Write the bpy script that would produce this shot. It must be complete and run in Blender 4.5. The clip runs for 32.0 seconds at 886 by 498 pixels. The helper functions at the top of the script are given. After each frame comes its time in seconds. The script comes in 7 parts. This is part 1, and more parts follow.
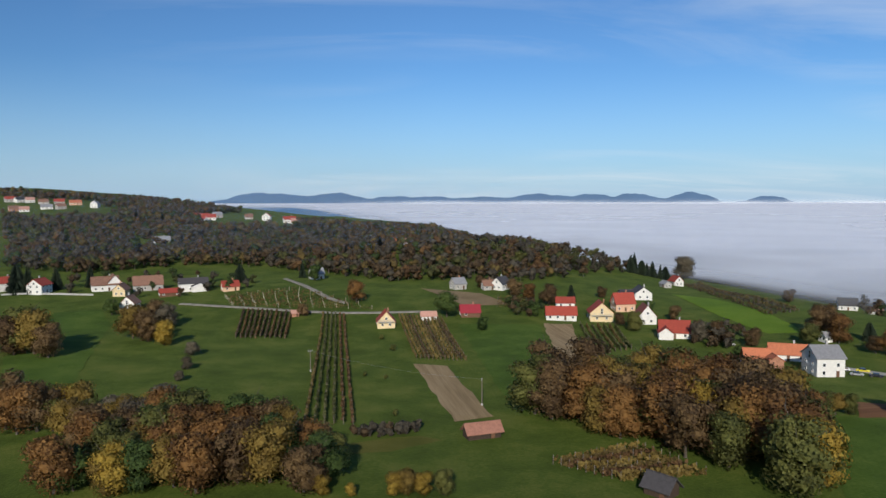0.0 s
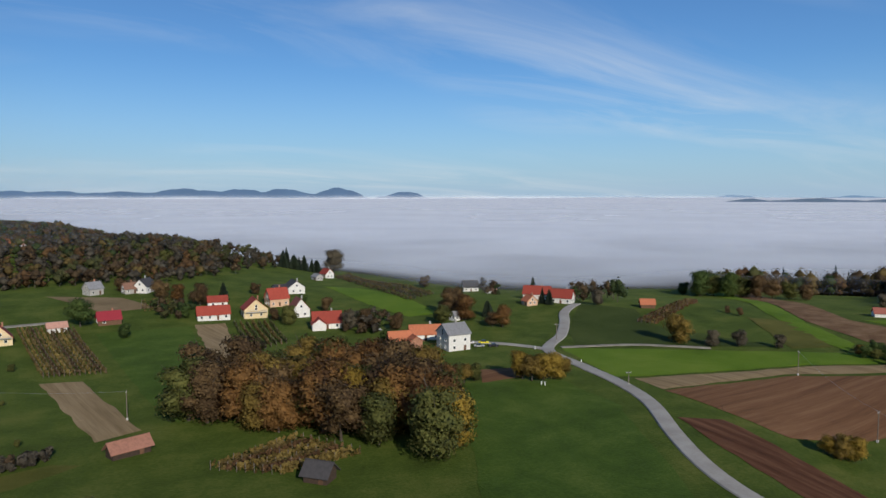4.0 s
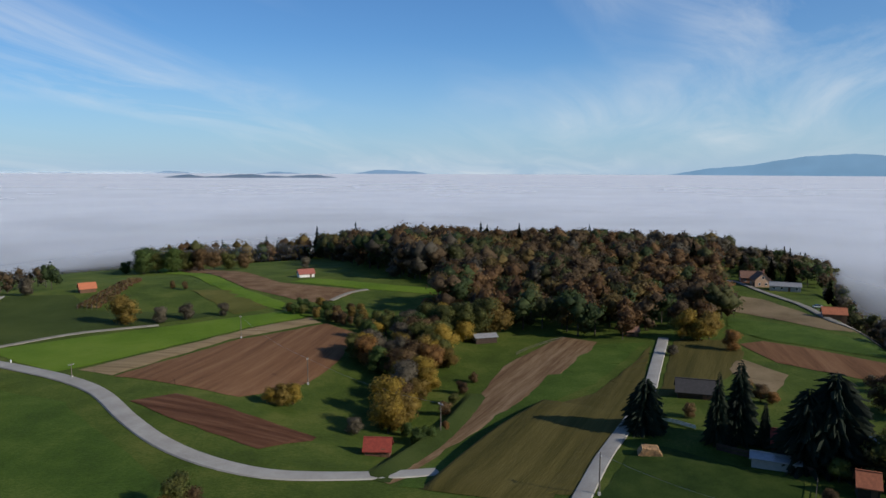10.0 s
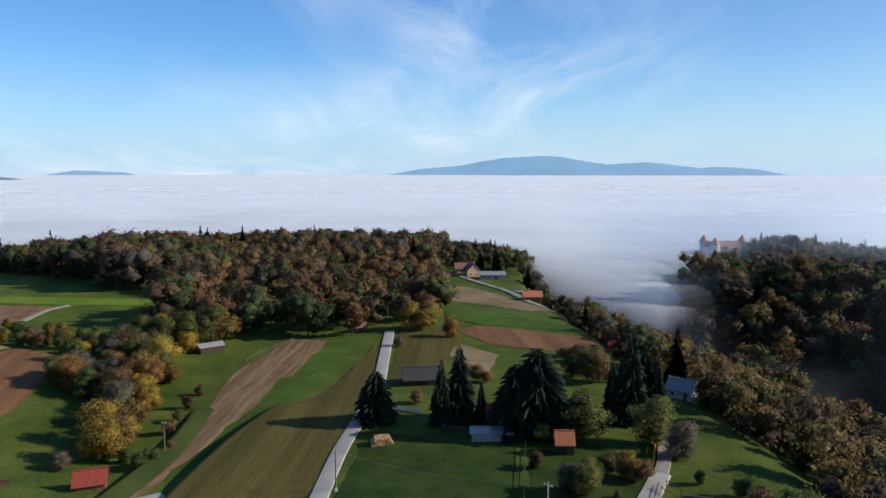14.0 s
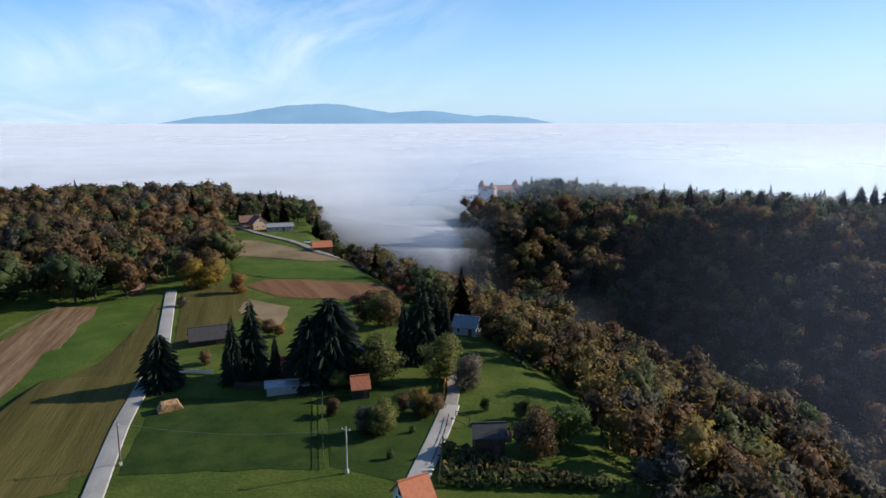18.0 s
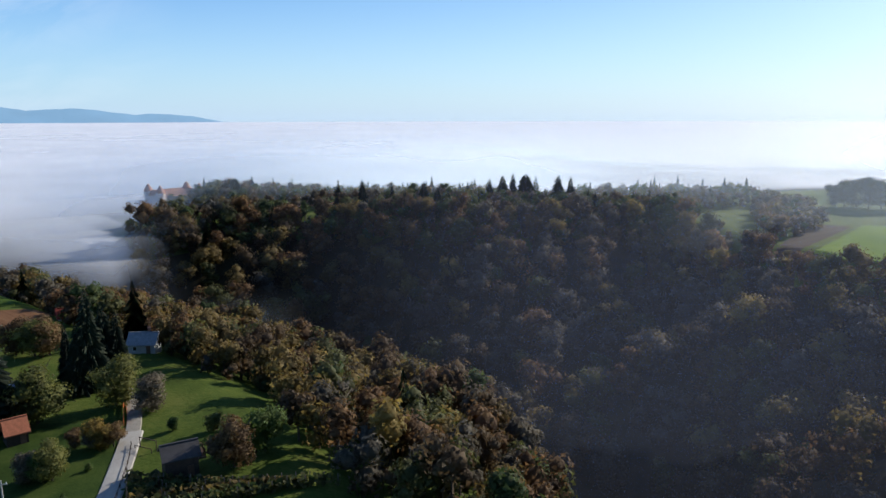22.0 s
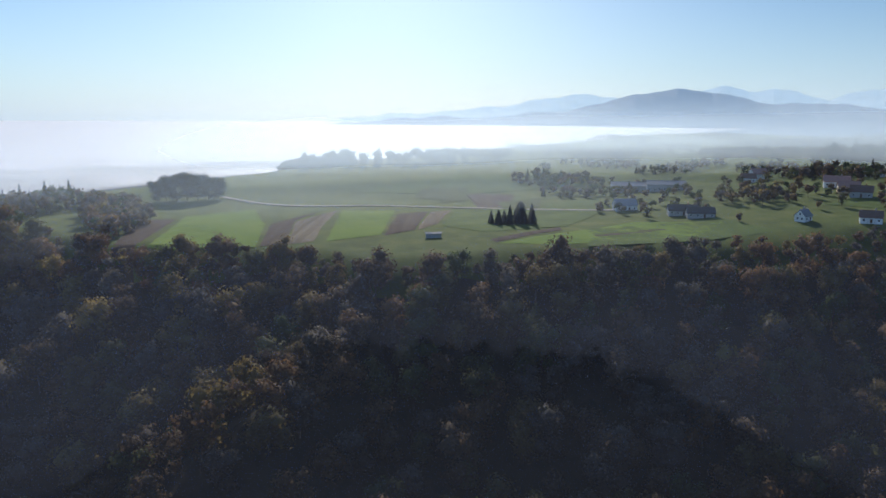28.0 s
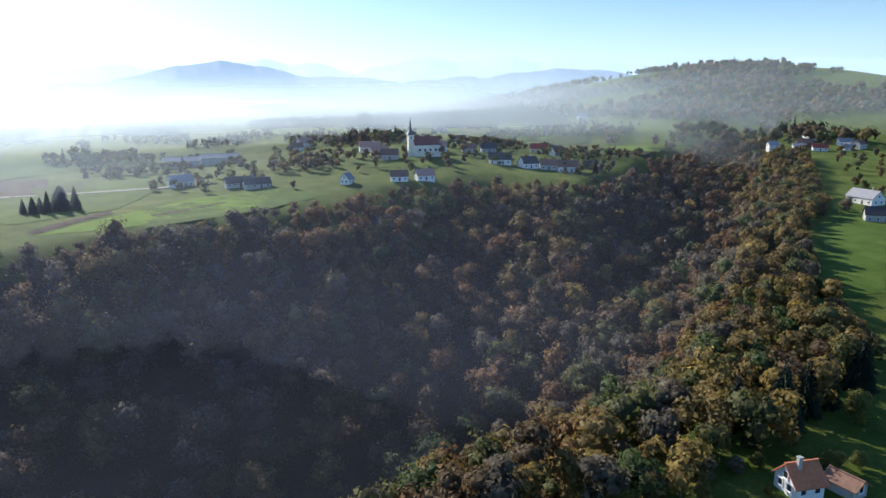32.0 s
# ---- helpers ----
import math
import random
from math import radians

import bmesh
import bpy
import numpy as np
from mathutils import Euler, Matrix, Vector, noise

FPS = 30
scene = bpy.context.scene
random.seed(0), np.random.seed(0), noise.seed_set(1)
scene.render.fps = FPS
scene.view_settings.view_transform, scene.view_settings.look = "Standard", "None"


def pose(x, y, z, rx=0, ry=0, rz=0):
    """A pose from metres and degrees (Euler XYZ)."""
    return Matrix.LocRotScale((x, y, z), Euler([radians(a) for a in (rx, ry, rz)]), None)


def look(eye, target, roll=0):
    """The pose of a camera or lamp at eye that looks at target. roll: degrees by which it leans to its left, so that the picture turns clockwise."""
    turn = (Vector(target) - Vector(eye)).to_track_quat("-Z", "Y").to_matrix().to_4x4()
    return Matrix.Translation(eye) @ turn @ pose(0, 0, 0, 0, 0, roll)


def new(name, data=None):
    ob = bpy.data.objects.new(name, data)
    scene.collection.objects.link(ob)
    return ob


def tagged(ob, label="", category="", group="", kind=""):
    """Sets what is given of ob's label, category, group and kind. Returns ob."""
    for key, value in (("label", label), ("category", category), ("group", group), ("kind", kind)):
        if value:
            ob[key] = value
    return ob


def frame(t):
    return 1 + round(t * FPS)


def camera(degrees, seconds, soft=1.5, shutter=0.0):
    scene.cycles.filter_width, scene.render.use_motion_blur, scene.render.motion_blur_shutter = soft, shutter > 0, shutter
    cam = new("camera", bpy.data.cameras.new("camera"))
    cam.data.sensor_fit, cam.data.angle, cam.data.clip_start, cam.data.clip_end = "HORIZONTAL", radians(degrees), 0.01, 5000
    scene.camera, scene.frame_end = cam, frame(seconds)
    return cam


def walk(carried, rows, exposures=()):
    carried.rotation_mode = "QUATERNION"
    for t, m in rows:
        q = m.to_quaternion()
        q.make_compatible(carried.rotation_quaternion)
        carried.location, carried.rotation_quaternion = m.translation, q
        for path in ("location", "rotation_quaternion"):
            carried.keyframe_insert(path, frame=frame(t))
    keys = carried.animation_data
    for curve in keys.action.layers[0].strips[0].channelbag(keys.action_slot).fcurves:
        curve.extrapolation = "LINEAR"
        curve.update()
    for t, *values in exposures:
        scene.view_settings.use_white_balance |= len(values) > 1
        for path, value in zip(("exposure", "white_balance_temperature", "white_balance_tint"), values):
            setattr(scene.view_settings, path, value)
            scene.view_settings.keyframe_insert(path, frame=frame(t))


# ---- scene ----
EYE = 60.0
cam = camera(64.42, 32.0)
walk(cam, [
    (0, pose(0, 0, EYE, 85.99, 0.14, -0.00)),
    (0.5, pose(0, 0, EYE, 85.99, 0.14, -3.07)),
    (1, pose(0, 0, EYE, 86.00, 0.11, -6.17)),
    (1.5, pose(0, 0, EYE, 86.01, 0.10, -9.77)),
    (2, pose(0, 0, EYE, 86.01, 0.06, -13.35)),
    (2.5, pose(0, 0, EYE, 86.02, 0.04, -16.97)),
    (3, pose(0, 0, EYE, 86.02, 0.05, -20.58)),
    (3.5, pose(0, 0, EYE, 86.01, 0.05, -24.22)),
    (5.5, pose(0, 0, EYE, 83.57, -0.07, -38.42)),
    (6, pose(0, 0, EYE, 83.48, -0.06, -41.89)),
    (6.5, pose(0, 0, EYE, 83.51, -0.14, -45.74)),
    (7, pose(0, 0, EYE, 83.55, -0.15, -49.61)),
    (7.5, pose(0, 0, EYE, 83.56, -0.20, -52.96)),
    (8, pose(0, 0, EYE, 83.56, -0.20, -56.54)),
    (8.5, pose(0, 0, EYE, 83.59, -0.20, -60.09)),
    (9, pose(0, 0, EYE, 83.62, -0.18, -63.85)),
    (9.5, pose(0, 0, EYE, 83.65, -0.22, -67.57)),
    (10, pose(0, 0, EYE, 83.68, -0.17, -71.29)),
    (10.5, pose(0, 0, EYE, 83.71, -0.13, -75.00)),
    (11, pose(0, 0, EYE, 83.74, -0.15, -78.33)),
    (11.5, pose(0, 0, EYE, 83.75, -0.14, -81.09)),
    (12, pose(0, 0, EYE, 83.78, -0.15, -83.50)),
    (12.5, pose(0, 0, EYE, 83.77, -0.09, -85.74)),
    (13, pose(0, 0, EYE, 83.75, -0.07, -88.28)),
    (13.5, pose(0, 0, EYE, 83.75, -0.06, -90.96)),
    (14, pose(0, 0, EYE, 83.75, -0.03, -93.47)),
    (14.5, pose(0, 0, EYE, 83.74, 0.03, -96.02)),
    (16.5, pose(0, 0, EYE, 82.47, 0.06, -104.60)),
    (17, pose(0, 0, EYE, 81.66, 0.07, -106.56)),
    (17.5, pose(0, 0, EYE, 80.61, 0.16, -108.50)),
    (18, pose(0, 0, EYE, 79.62, 0.02, -110.73)),
    (18.5, pose(0, 0, EYE, 79.40, 0.18, -113.38)),
    (19, pose(0, 0, EYE, 79.40, 0.16, -116.42)),
    (19.5, pose(0, 0, EYE, 79.42, 0.19, -119.52)),
    (20, pose(0, 0, EYE, 79.44, 0.12, -122.68)),
    (20.5, pose(0, 0, EYE, 79.48, 0.04, -126.06)),
    (21, pose(0, 0, EYE, 79.50, -0.02, -129.64)),
    (21.5, pose(0, 0, EYE, 79.47, 0.08, -133.57)),
    (22, pose(0, 0, EYE, 79.48, 0.13, -136.68)),
    (22.5, pose(0, 0, EYE, 79.50, 0.11, -140.38)),
    (23, pose(0, 0, EYE, 79.50, 0.17, -144.50)),
    (23.5, pose(0, 0, EYE, 79.48, 0.06, -148.62)),
    (24, pose(0, 0, EYE, 79.42, 0.11, -152.57)),
    (24.5, pose(0, 0, EYE, 79.40, 0.12, -156.71)),
    (25, pose(0, 0, EYE, 79.40, 0.15, -160.83)),
    (25.5, pose(0, 0, EYE, 79.40, 0.10, -164.88)),
    (27.5, pose(0, 0, EYE, 79.48, -0.20, -181.97)),
    (28, pose(0, 0, EYE, 79.51, -0.22, -188.02)),
    (28.5, pose(0, 0, EYE, 79.54, -0.22, -193.27)),
    (29, pose(0, 0, EYE, 79.56, -0.16, -197.58)),
    (29.5, pose(0, 0, EYE, 79.47, -0.18, -202.03)),
    (30, pose(0, 0, EYE, 79.22, -0.21, -206.23)),
    (30.5, pose(0, 0, EYE, 78.95, -0.18, -210.64)),
    (31, pose(0, 0, EYE, 78.56, -0.11, -215.06)),
    (31.5, pose(0, 0, EYE, 77.93, -0.12, -219.10)),
    (32, pose(0, 0, EYE, 77.43, -0.06, -223.15)),
], [(0, -0.14), (3, -0.28), (5, -0.36), (8, -0.42), (12, 0.06), (14, 0.2), (19, 0.33), (24, 0.14), (28, 0.05), (30, 0.35), (31, 0.45), (32, 0.85)])

# ---- light ----
SUN_BEARING, SUN_UP = -185.0, 26.0
to_sun = Vector((-math.sin(radians(SUN_BEARING)) * math.cos(radians(SUN_UP)), math.cos(radians(SUN_BEARING)) * math.cos(radians(SUN_UP)), math.sin(radians(SUN_UP))))
sun = new("sun", bpy.data.lights.new("sun", "SUN"))
sun.data.energy, sun.data.angle, sun.data.color = 4.3, radians(0.6), (1.0, 0.93, 0.82)
sun.matrix_world = look(to_sun * 900, (0, 0, 0))

world = bpy.data.worlds.new("sky")
scene.world = world
world.use_nodes = True
wn, wl = world.node_tree.nodes, world.node_tree.links
wn.clear()
w_out, w_bg, w_sky = wn.new("ShaderNodeOutputWorld"), wn.new("ShaderNodeBackground"), wn.new("ShaderNodeTexSky")
w_sky.sky_type, w_sky.sun_disc = "NISHITA", False
w_sky.sun_elevation, w_sky.sun_rotation = radians(SUN_UP), radians(-SUN_BEARING)
w_sky.altitude, w_sky.air_density, w_sky.dust_density, w_sky.ozone_density = 300, 1.0, 0.5, 3.0
w_bg.inputs["Strength"].default_value = 0.1
# thin cirrus, drawn out along the wind on a flat layer high above
w_co, w_sep = wn.new("ShaderNodeTexCoord"), wn.new("ShaderNodeSeparateXYZ")
wl.new(w_co.outputs["Generated"], w_sep.inputs[0])


def w_math(op, a, b, clamp=False):
    n = wn.new("ShaderNodeMath")
    n.operation, n.use_clamp = op, clamp
    for i, v in enumerate((a, b)):
        if v is None:
            continue
        if isinstance(v, (int, float)):
            n.inputs[i].default_value = v
        else:
            wl.new(v, n.inputs[i])
    return n.outputs[0]


w_up = w_math("MAXIMUM", w_math("ADD", w_sep.outputs[2], 0.16), 0.05)
w_flat = wn.new("ShaderNodeCombineXYZ")
wl.new(w_math("DIVIDE", w_sep.outputs[0], w_up), w_flat.inputs[0])
wl.new(w_math("DIVIDE", w_sep.outputs[1], w_up), w_flat.inputs[1])
w_map = wn.new("ShaderNodeMapping")
w_map.inputs["Rotation"].default_value = (0, 0, radians(-35))
w_map.inputs["Scale"].default_value = (0.45, 1.15, 1)
wl.new(w_flat.outputs[0], w_map.inputs[0])
w_n1, w_n2 = wn.new("ShaderNodeTexNoise"), wn.new("ShaderNodeTexNoise")
for n, scale, detail, warp in ((w_n1, 1.5, 9, 0.9), (w_n2, 0.42, 3, 0.3)):
    n.inputs["Scale"].default_value, n.inputs["Detail"].default_value, n.inputs["Distortion"].default_value = scale, detail, warp
    n.inputs["Roughness"].default_value = 0.6
    wl.new(w_map.outputs[0], n.inputs["Vector"])
w_a = w_math("MULTIPLY", w_math("SUBTRACT", w_n1.outputs[0], 0.40), 2.2, True)
w_b = w_math("MULTIPLY", w_math("SUBTRACT", w_n2.outputs[0], 0.43), 5.0, True)
# the clouds lie over the north-eastern sky
w_ne = w_math("ADD", w_math("MULTIPLY", w_sep.outputs[0], 0.70), w_math("MULTIPLY", w_sep.outputs[1], 0.71))
w_c = w_math("MULTIPLY", w_math("SUBTRACT", w_ne, 0.3), 3.0, True)
w_fac = w_math("MULTIPLY", w_math("MULTIPLY", w_math("MULTIPLY", w_a, w_b), w_c), 0.95)
w_mix = wn.new("ShaderNodeMix")
w_mix.data_type = "RGBA"
wl.new(w_fac, w_mix.inputs["Factor"])
# the clear autumn blue, paling to white air just above the horizon
w_tint = wn.new("ShaderNodeMix")
w_tint.data_type, w_tint.blend_type = "RGBA", "MULTIPLY"
wl.new(w_math("ADD", w_math("MULTIPLY", w_sep.outputs[1], 0.5), 0.9, True), w_tint.inputs["Factor"])
wl.new(w_sky.outputs[0], w_tint.inputs["A"])
w_tint.inputs["B"].default_value = (0.62, 0.95, 1.28, 1)
w_low = w_math("SUBTRACT", 1.0, w_math("MULTIPLY", w_math("ABSOLUTE", w_sep.outputs[2], None), 5.5), True)
w_air = wn.new("ShaderNodeMix")
w_air.data_type = "RGBA"
wl.new(w_math("MULTIPLY", w_math("POWER", w_low, 1.6), 0.75), w_air.inputs["Factor"])
# the eastern sky is the brighter side, away from the sun's glare it deepens
w_gain = w_math("ADD", w_math("ADD", w_math("MULTIPLY", w_math("POWER", w_math("MAXIMUM", w_sep.outputs[0], 0.0), 2.0), 0.26), 0.98), w_math("MULTIPLY", w_math("MINIMUM", w_sep.outputs[1], 0.0), 0.12))
w_gain = w_math("SUBTRACT", w_gain, w_math("MULTIPLY", w_math("MAXIMUM", w_sep.outputs[1], 0.0), 0.08))
w_gain = w_math("ADD", w_gain, w_math("MULTIPLY", w_math("MINIMUM", w_sep.outputs[0], 0.0), 0.3))
w_scale = wn.new("ShaderNodeVectorMath")
w_scale.operation = "SCALE"
wl.new(w_tint.outputs["Result"], w_scale.inputs[0])
wl.new(w_gain, w_scale.inputs["Scale"])
wl.new(w_scale.outputs[0], w_air.inputs["A"])
w_air.inputs["B"].default_value = (4.9, 6.7, 9.0, 1)
wl.new(w_air.outputs["Result"], w_mix.inputs["A"])
w_mix.inputs["B"].default_value = (8.6, 9.1, 9.6, 1)
wl.new(w_mix.outputs["Result"], w_bg.inputs["Color"])
wl.new(w_bg.outputs[0], w_out.inputs[0])

# ---- materials ----


def noise_mat(name, colors, scale=1.0, fine=8.0, rough=0.9, bump_=0.3, rand=0.0, island=False, metal=0.0, stretch=(1, 1, 1), translucent=0.0, turn=0.0, sheen=0.0, fleck=0.0):
    """A rough surface: a ramp of colours by coarse and fine noise, in metres, with relief; rand: change from object to object."""
    m = bpy.data.materials.new(name)
    m.use_nodes = True
    nt = m.node_tree
    n, l = nt.nodes, nt.links
    b = n["Principled BSDF"]
    b.inputs["Roughness"].default_value, b.inputs["Metallic"].default_value = rough, metal
    if rough >= 0.9:
        b.inputs["Specular IOR Level"].default_value = 0.12
    geo = n.new("ShaderNodeNewGeometry")
    mp = n.new("ShaderNodeMapping")
    mp.vector_type = "TEXTURE"
    mp.inputs["Scale"].default_value = tuple(1 / q for q in stretch)
    mp.inputs["Rotation"].default_value = (0, 0, radians(turn))
    l.new(geo.outputs["Position"], mp.inputs[0])
    coarse, small = n.new("ShaderNodeTexNoise"), n.new("ShaderNodeTexNoise")
    for q, s, d in ((coarse, scale, 9), (small, fine, 4)):
        q.inputs["Scale"].default_value, q.inputs["Detail"].default_value = s, d
        q.inputs["Roughness"].default_value = 0.62
        l.new(mp.outputs[0], q.inputs["Vector"])
    add = n.new("ShaderNodeMath")
    add.operation = "MULTIPLY_ADD"
    l.new(small.outputs[0], add.inputs[0])
    add.inputs[1].default_value = 0.45
    l.new(coarse.outputs[0], add.inputs[2])
    last = add.outputs[0]
    if rand or island:
        src = geo.outputs["Random Per Island"] if island else n.new("ShaderNodeObjectInfo").outputs["Random"]
        k = n.new("ShaderNodeMath")
        k.operation = "MULTIPLY_ADD"
        l.new(src, k.inputs[0])
        k.inputs[1].default_value = rand or 0.4
        l.new(last, k.inputs[2])
        k2 = n.new("ShaderNodeMath")
        k2.operation = "SUBTRACT"
        l.new(k.outputs[0], k2.inputs[0])
        k2.inputs[1].default_value = (rand or 0.4) / 2
        last = k2.outputs[0]
    if fleck:
        # one leaf differs from the next
        k3 = n.new("ShaderNodeMath")
        k3.operation = "MULTIPLY_ADD"
        l.new(geo.outputs["Random Per Island"], k3.inputs[0])
        k3.inputs[1].default_value = fleck
        l.new(last, k3.inputs[2])
        k4 = n.new("ShaderNodeMath")
        k4.operation = "SUBTRACT"
        l.new(k3.outputs[0], k4.inputs[0])
        k4.inputs[1].default_value = fleck / 2
        last = k4.outputs[0]
    ramp = n.new("ShaderNodeValToRGB")
    l.new(last, ramp.inputs[0])
    el = ramp.color_ramp.elements
    lo, hi = 0.53, 0.92
    while len(el) < len(colors):
        el.new(0.5)
    for i, c in enumerate(colors):
        el[i].position = lo + (hi - lo) * i / max(1, len(colors) - 1)
        el[i].color = (*c, 1)
    l.new(ramp.outputs[0], b.inputs["Base Color"])
    if sheen:
        # blades that let the low sun shine through at a flat angle
        b.inputs["Sheen Weight"].default_value, b.inputs["Sheen Roughness"].default_value = sheen, 0.45
        b.inputs["Sheen Tint"].default_value = (0.5, 0.66, 0.12, 1)
    if bump_:
        bp = n.new("ShaderNodeBump")
        bp.inputs["Strength"].default_value, bp.inputs["Distance"].default_value = min(1, bump_), max(0.4, bump_) / fine
        l.new(small.outputs[0], bp.inputs["Height"])
        l.new(bp.outputs[0], b.inputs["Normal"])
    if translucent:
        tr = n.new("ShaderNodeBsdfTranslucent")
        l.new(ramp.outputs[0], tr.inputs[0])
        mx = n.new("ShaderNodeMixShader")
        mx.inputs[0].default_value = translucent
        l.new(b.outputs[0], mx.inputs[1])
        l.new(tr.outputs[0], mx.inputs[2])
        l.new(mx.outputs[0], n["Material Output"].inputs[0])
    return m


GRASS = noise_mat("meadow_grass", [(0.024, 0.040, 0.005), (0.050, 0.076, 0.010), (0.098, 0.108, 0.022)], 0.06, 1.3, 0.95, 0.5, sheen=0.08)
GRASS_FRESH = noise_mat("fresh_meadow", [(0.019, 0.044, 0.005), (0.040, 0.078, 0.009), (0.074, 0.108, 0.018)], 0.06, 1.4, 0.95, 0.5, sheen=0.08)
GRASS_BRIGHT = noise_mat("young_crop", [(0.060, 0.115, 0.0072), (0.095, 0.165, 0.0110), (0.135, 0.195, 0.0210)], 0.03, 2.4, 0.95, 0.6, sheen=0.06)
GRASS_PALE = noise_mat("dry_meadow", [(0.0615, 0.06232, 0.01148), (0.0943, 0.0861, 0.01804), (0.1312, 0.1107, 0.02952)], 0.05, 2.4, 0.95, 0.5, sheen=0.06)
GRASS_DARK = noise_mat("damp_meadow", [(0.0205, 0.0328, 0.00656), (0.0328, 0.0492, 0.00984), (0.0533, 0.0697, 0.0164)], 0.03, 2.0, 0.95, 0.6, sheen=0.06)
GRASS_LAWN = noise_mat("lawn_grass", [(0.016, 0.034, 0.004), (0.031, 0.056, 0.008), (0.058, 0.080, 0.015)], 0.12, 2.6, 0.95, 0.4)
SOIL_FLAT = noise_mat("ploughed_soil", [(0.0984, 0.0451, 0.01968), (0.1476, 0.0697, 0.03116), (0.1886, 0.0984, 0.04592)], 0.05, 1.6, 0.95, 0.6)
SOIL_DARK_FLAT = noise_mat("fresh_ploughed_soil", [(0.0492, 0.02214, 0.01066), (0.0902, 0.041, 0.01968), (0.1394, 0.0697, 0.0369)], 0.2, 2.0, 0.95, 0.9)
STUBBLE = noise_mat("maize_stubble", [(0.123, 0.0656, 0.0328), (0.1968, 0.1148, 0.0574), (0.2788, 0.1763, 0.0984)], 0.12, 1.4, 0.95, 0.7)
TILLED_PALE = noise_mat("pale_tilled_earth", [(0.1558, 0.1107, 0.0574), (0.2214, 0.1599, 0.0861), (0.2706, 0.2009, 0.1148)], 0.06, 1.5)
def striped(name, colors, turn, gap=2.4):
    """Worked land with rows along one direction, in degrees from x."""
    return noise_mat(name, colors, 0.9 / gap, 3.0, 0.95, 0.6, stretch=(0.035, 1, 1), turn=turn)


SOIL_DARK = striped("fresh_ploughed_furrows", [(0.060, 0.025, 0.012), (0.115, 0.050, 0.025), (0.18, 0.088, 0.048)], -88.6, 2.0)
SOIL = striped("ploughed_soil_furrows", [(0.125, 0.060, 0.028), (0.185, 0.092, 0.044), (0.24, 0.13, 0.065)], 7.3, 3.0)
STUBBLE_ROWS = striped("maize_stubble_rows", [(0.11, 0.06, 0.03), (0.20, 0.12, 0.06), (0.31, 0.21, 0.12)], -10.4, 1.8)
MOWN = striped("mown_meadow", [(0.054, 0.048, 0.010), (0.088, 0.073, 0.018), (0.126, 0.102, 0.029)], -6.7, 4.0)
TILLED_ROWS = striped("pale_tilled_rows", [(0.19, 0.13, 0.065), (0.28, 0.20, 0.105), (0.36, 0.265, 0.15)], -78.2, 2.0)
PLATEAU_DARK = striped("plateau_ploughed", [(0.03, 0.02, 0.014), (0.05, 0.034, 0.024), (0.075, 0.055, 0.04)], -100.3, 3.0)
PLATEAU_ROWS = striped("plateau_tilled_rows", [(0.05, 0.045, 0.028), (0.13, 0.105, 0.07), (0.22, 0.18, 0.12)], -100.3, 5.0)
ASPHALT = noise_mat("worn_asphalt", [(0.29, 0.265, 0.23), (0.35, 0.325, 0.285), (0.41, 0.385, 0.34)], 0.15, 2.5, 0.85, 0.15)
GRAVEL = noise_mat("gravel_track", [(0.1804, 0.164, 0.1312), (0.2706, 0.246, 0.205), (0.3444, 0.3198, 0.2706)], 0.3, 3.0)
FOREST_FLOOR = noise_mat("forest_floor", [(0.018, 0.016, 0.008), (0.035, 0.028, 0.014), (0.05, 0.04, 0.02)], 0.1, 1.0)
BARK = noise_mat("bark", [(0.05, 0.04, 0.03), (0.09, 0.075, 0.06), (0.14, 0.12, 0.10)], 0.8, 5.0, 0.95, 0.6)
LEAF_SETS = {
    "rust": [(0.0975, 0.0468, 0.0143), (0.182, 0.091, 0.026), (0.26, 0.1365, 0.039)],
    "brown": [(0.0715, 0.0416, 0.0182), (0.13, 0.0806, 0.0325), (0.195, 0.1235, 0.052)],
    "gold": [(0.169, 0.1105, 0.0156), (0.286, 0.195, 0.026), (0.39, 0.273, 0.0455)],
    "ochre": [(0.117, 0.078, 0.0156), (0.195, 0.13, 0.026), (0.26, 0.182, 0.039)],
    "olive": [(0.0585, 0.065, 0.0156), (0.104, 0.1105, 0.0234), (0.156, 0.156, 0.039)],
    "green": [(0.0325, 0.0585, 0.013), (0.0585, 0.0975, 0.0195), (0.091, 0.13, 0.0286)],
    "dull": [(0.0715, 0.0585, 0.039), (0.117, 0.0975, 0.065), (0.169, 0.143, 0.0975)],
    "conifer": [(0.008, 0.018, 0.009), (0.015, 0.03, 0.014), (0.028, 0.045, 0.02)],
}
# a wood seen as one is duller than its single leaves
LEAF = {k: noise_mat("leaves_" + k, [tuple(0.84 * q + 0.16 * sum(c) / 3 for q in c) for c in v], 0.10, 1.6, 0.8, 0.7, rand=0.3, island=True, translucent=0.5) for k, v in LEAF_SETS.items()}
TREE_LEAF = {k: noise_mat("foliage_" + k, [tuple(q * (1.0 if k == "conifer" else 1.25) for q in c) for c in v], 0.22, 2.4, 0.8, 0.6, rand=0.3, translucent=0.45, fleck=0.3) for k, v in LEAF_SETS.items()}


def plain_mat(name, color, rough=0.6, metal=0.0, vary=0.12, scale=1.2):
    lo, hi = tuple(c * (1 - vary) for c in color), tuple(min(1, c * (1 + vary)) for c in color)
    return noise_mat(name, [lo, color, hi], scale, scale * 6, rough, 0.08, rand=0.25, metal=metal)


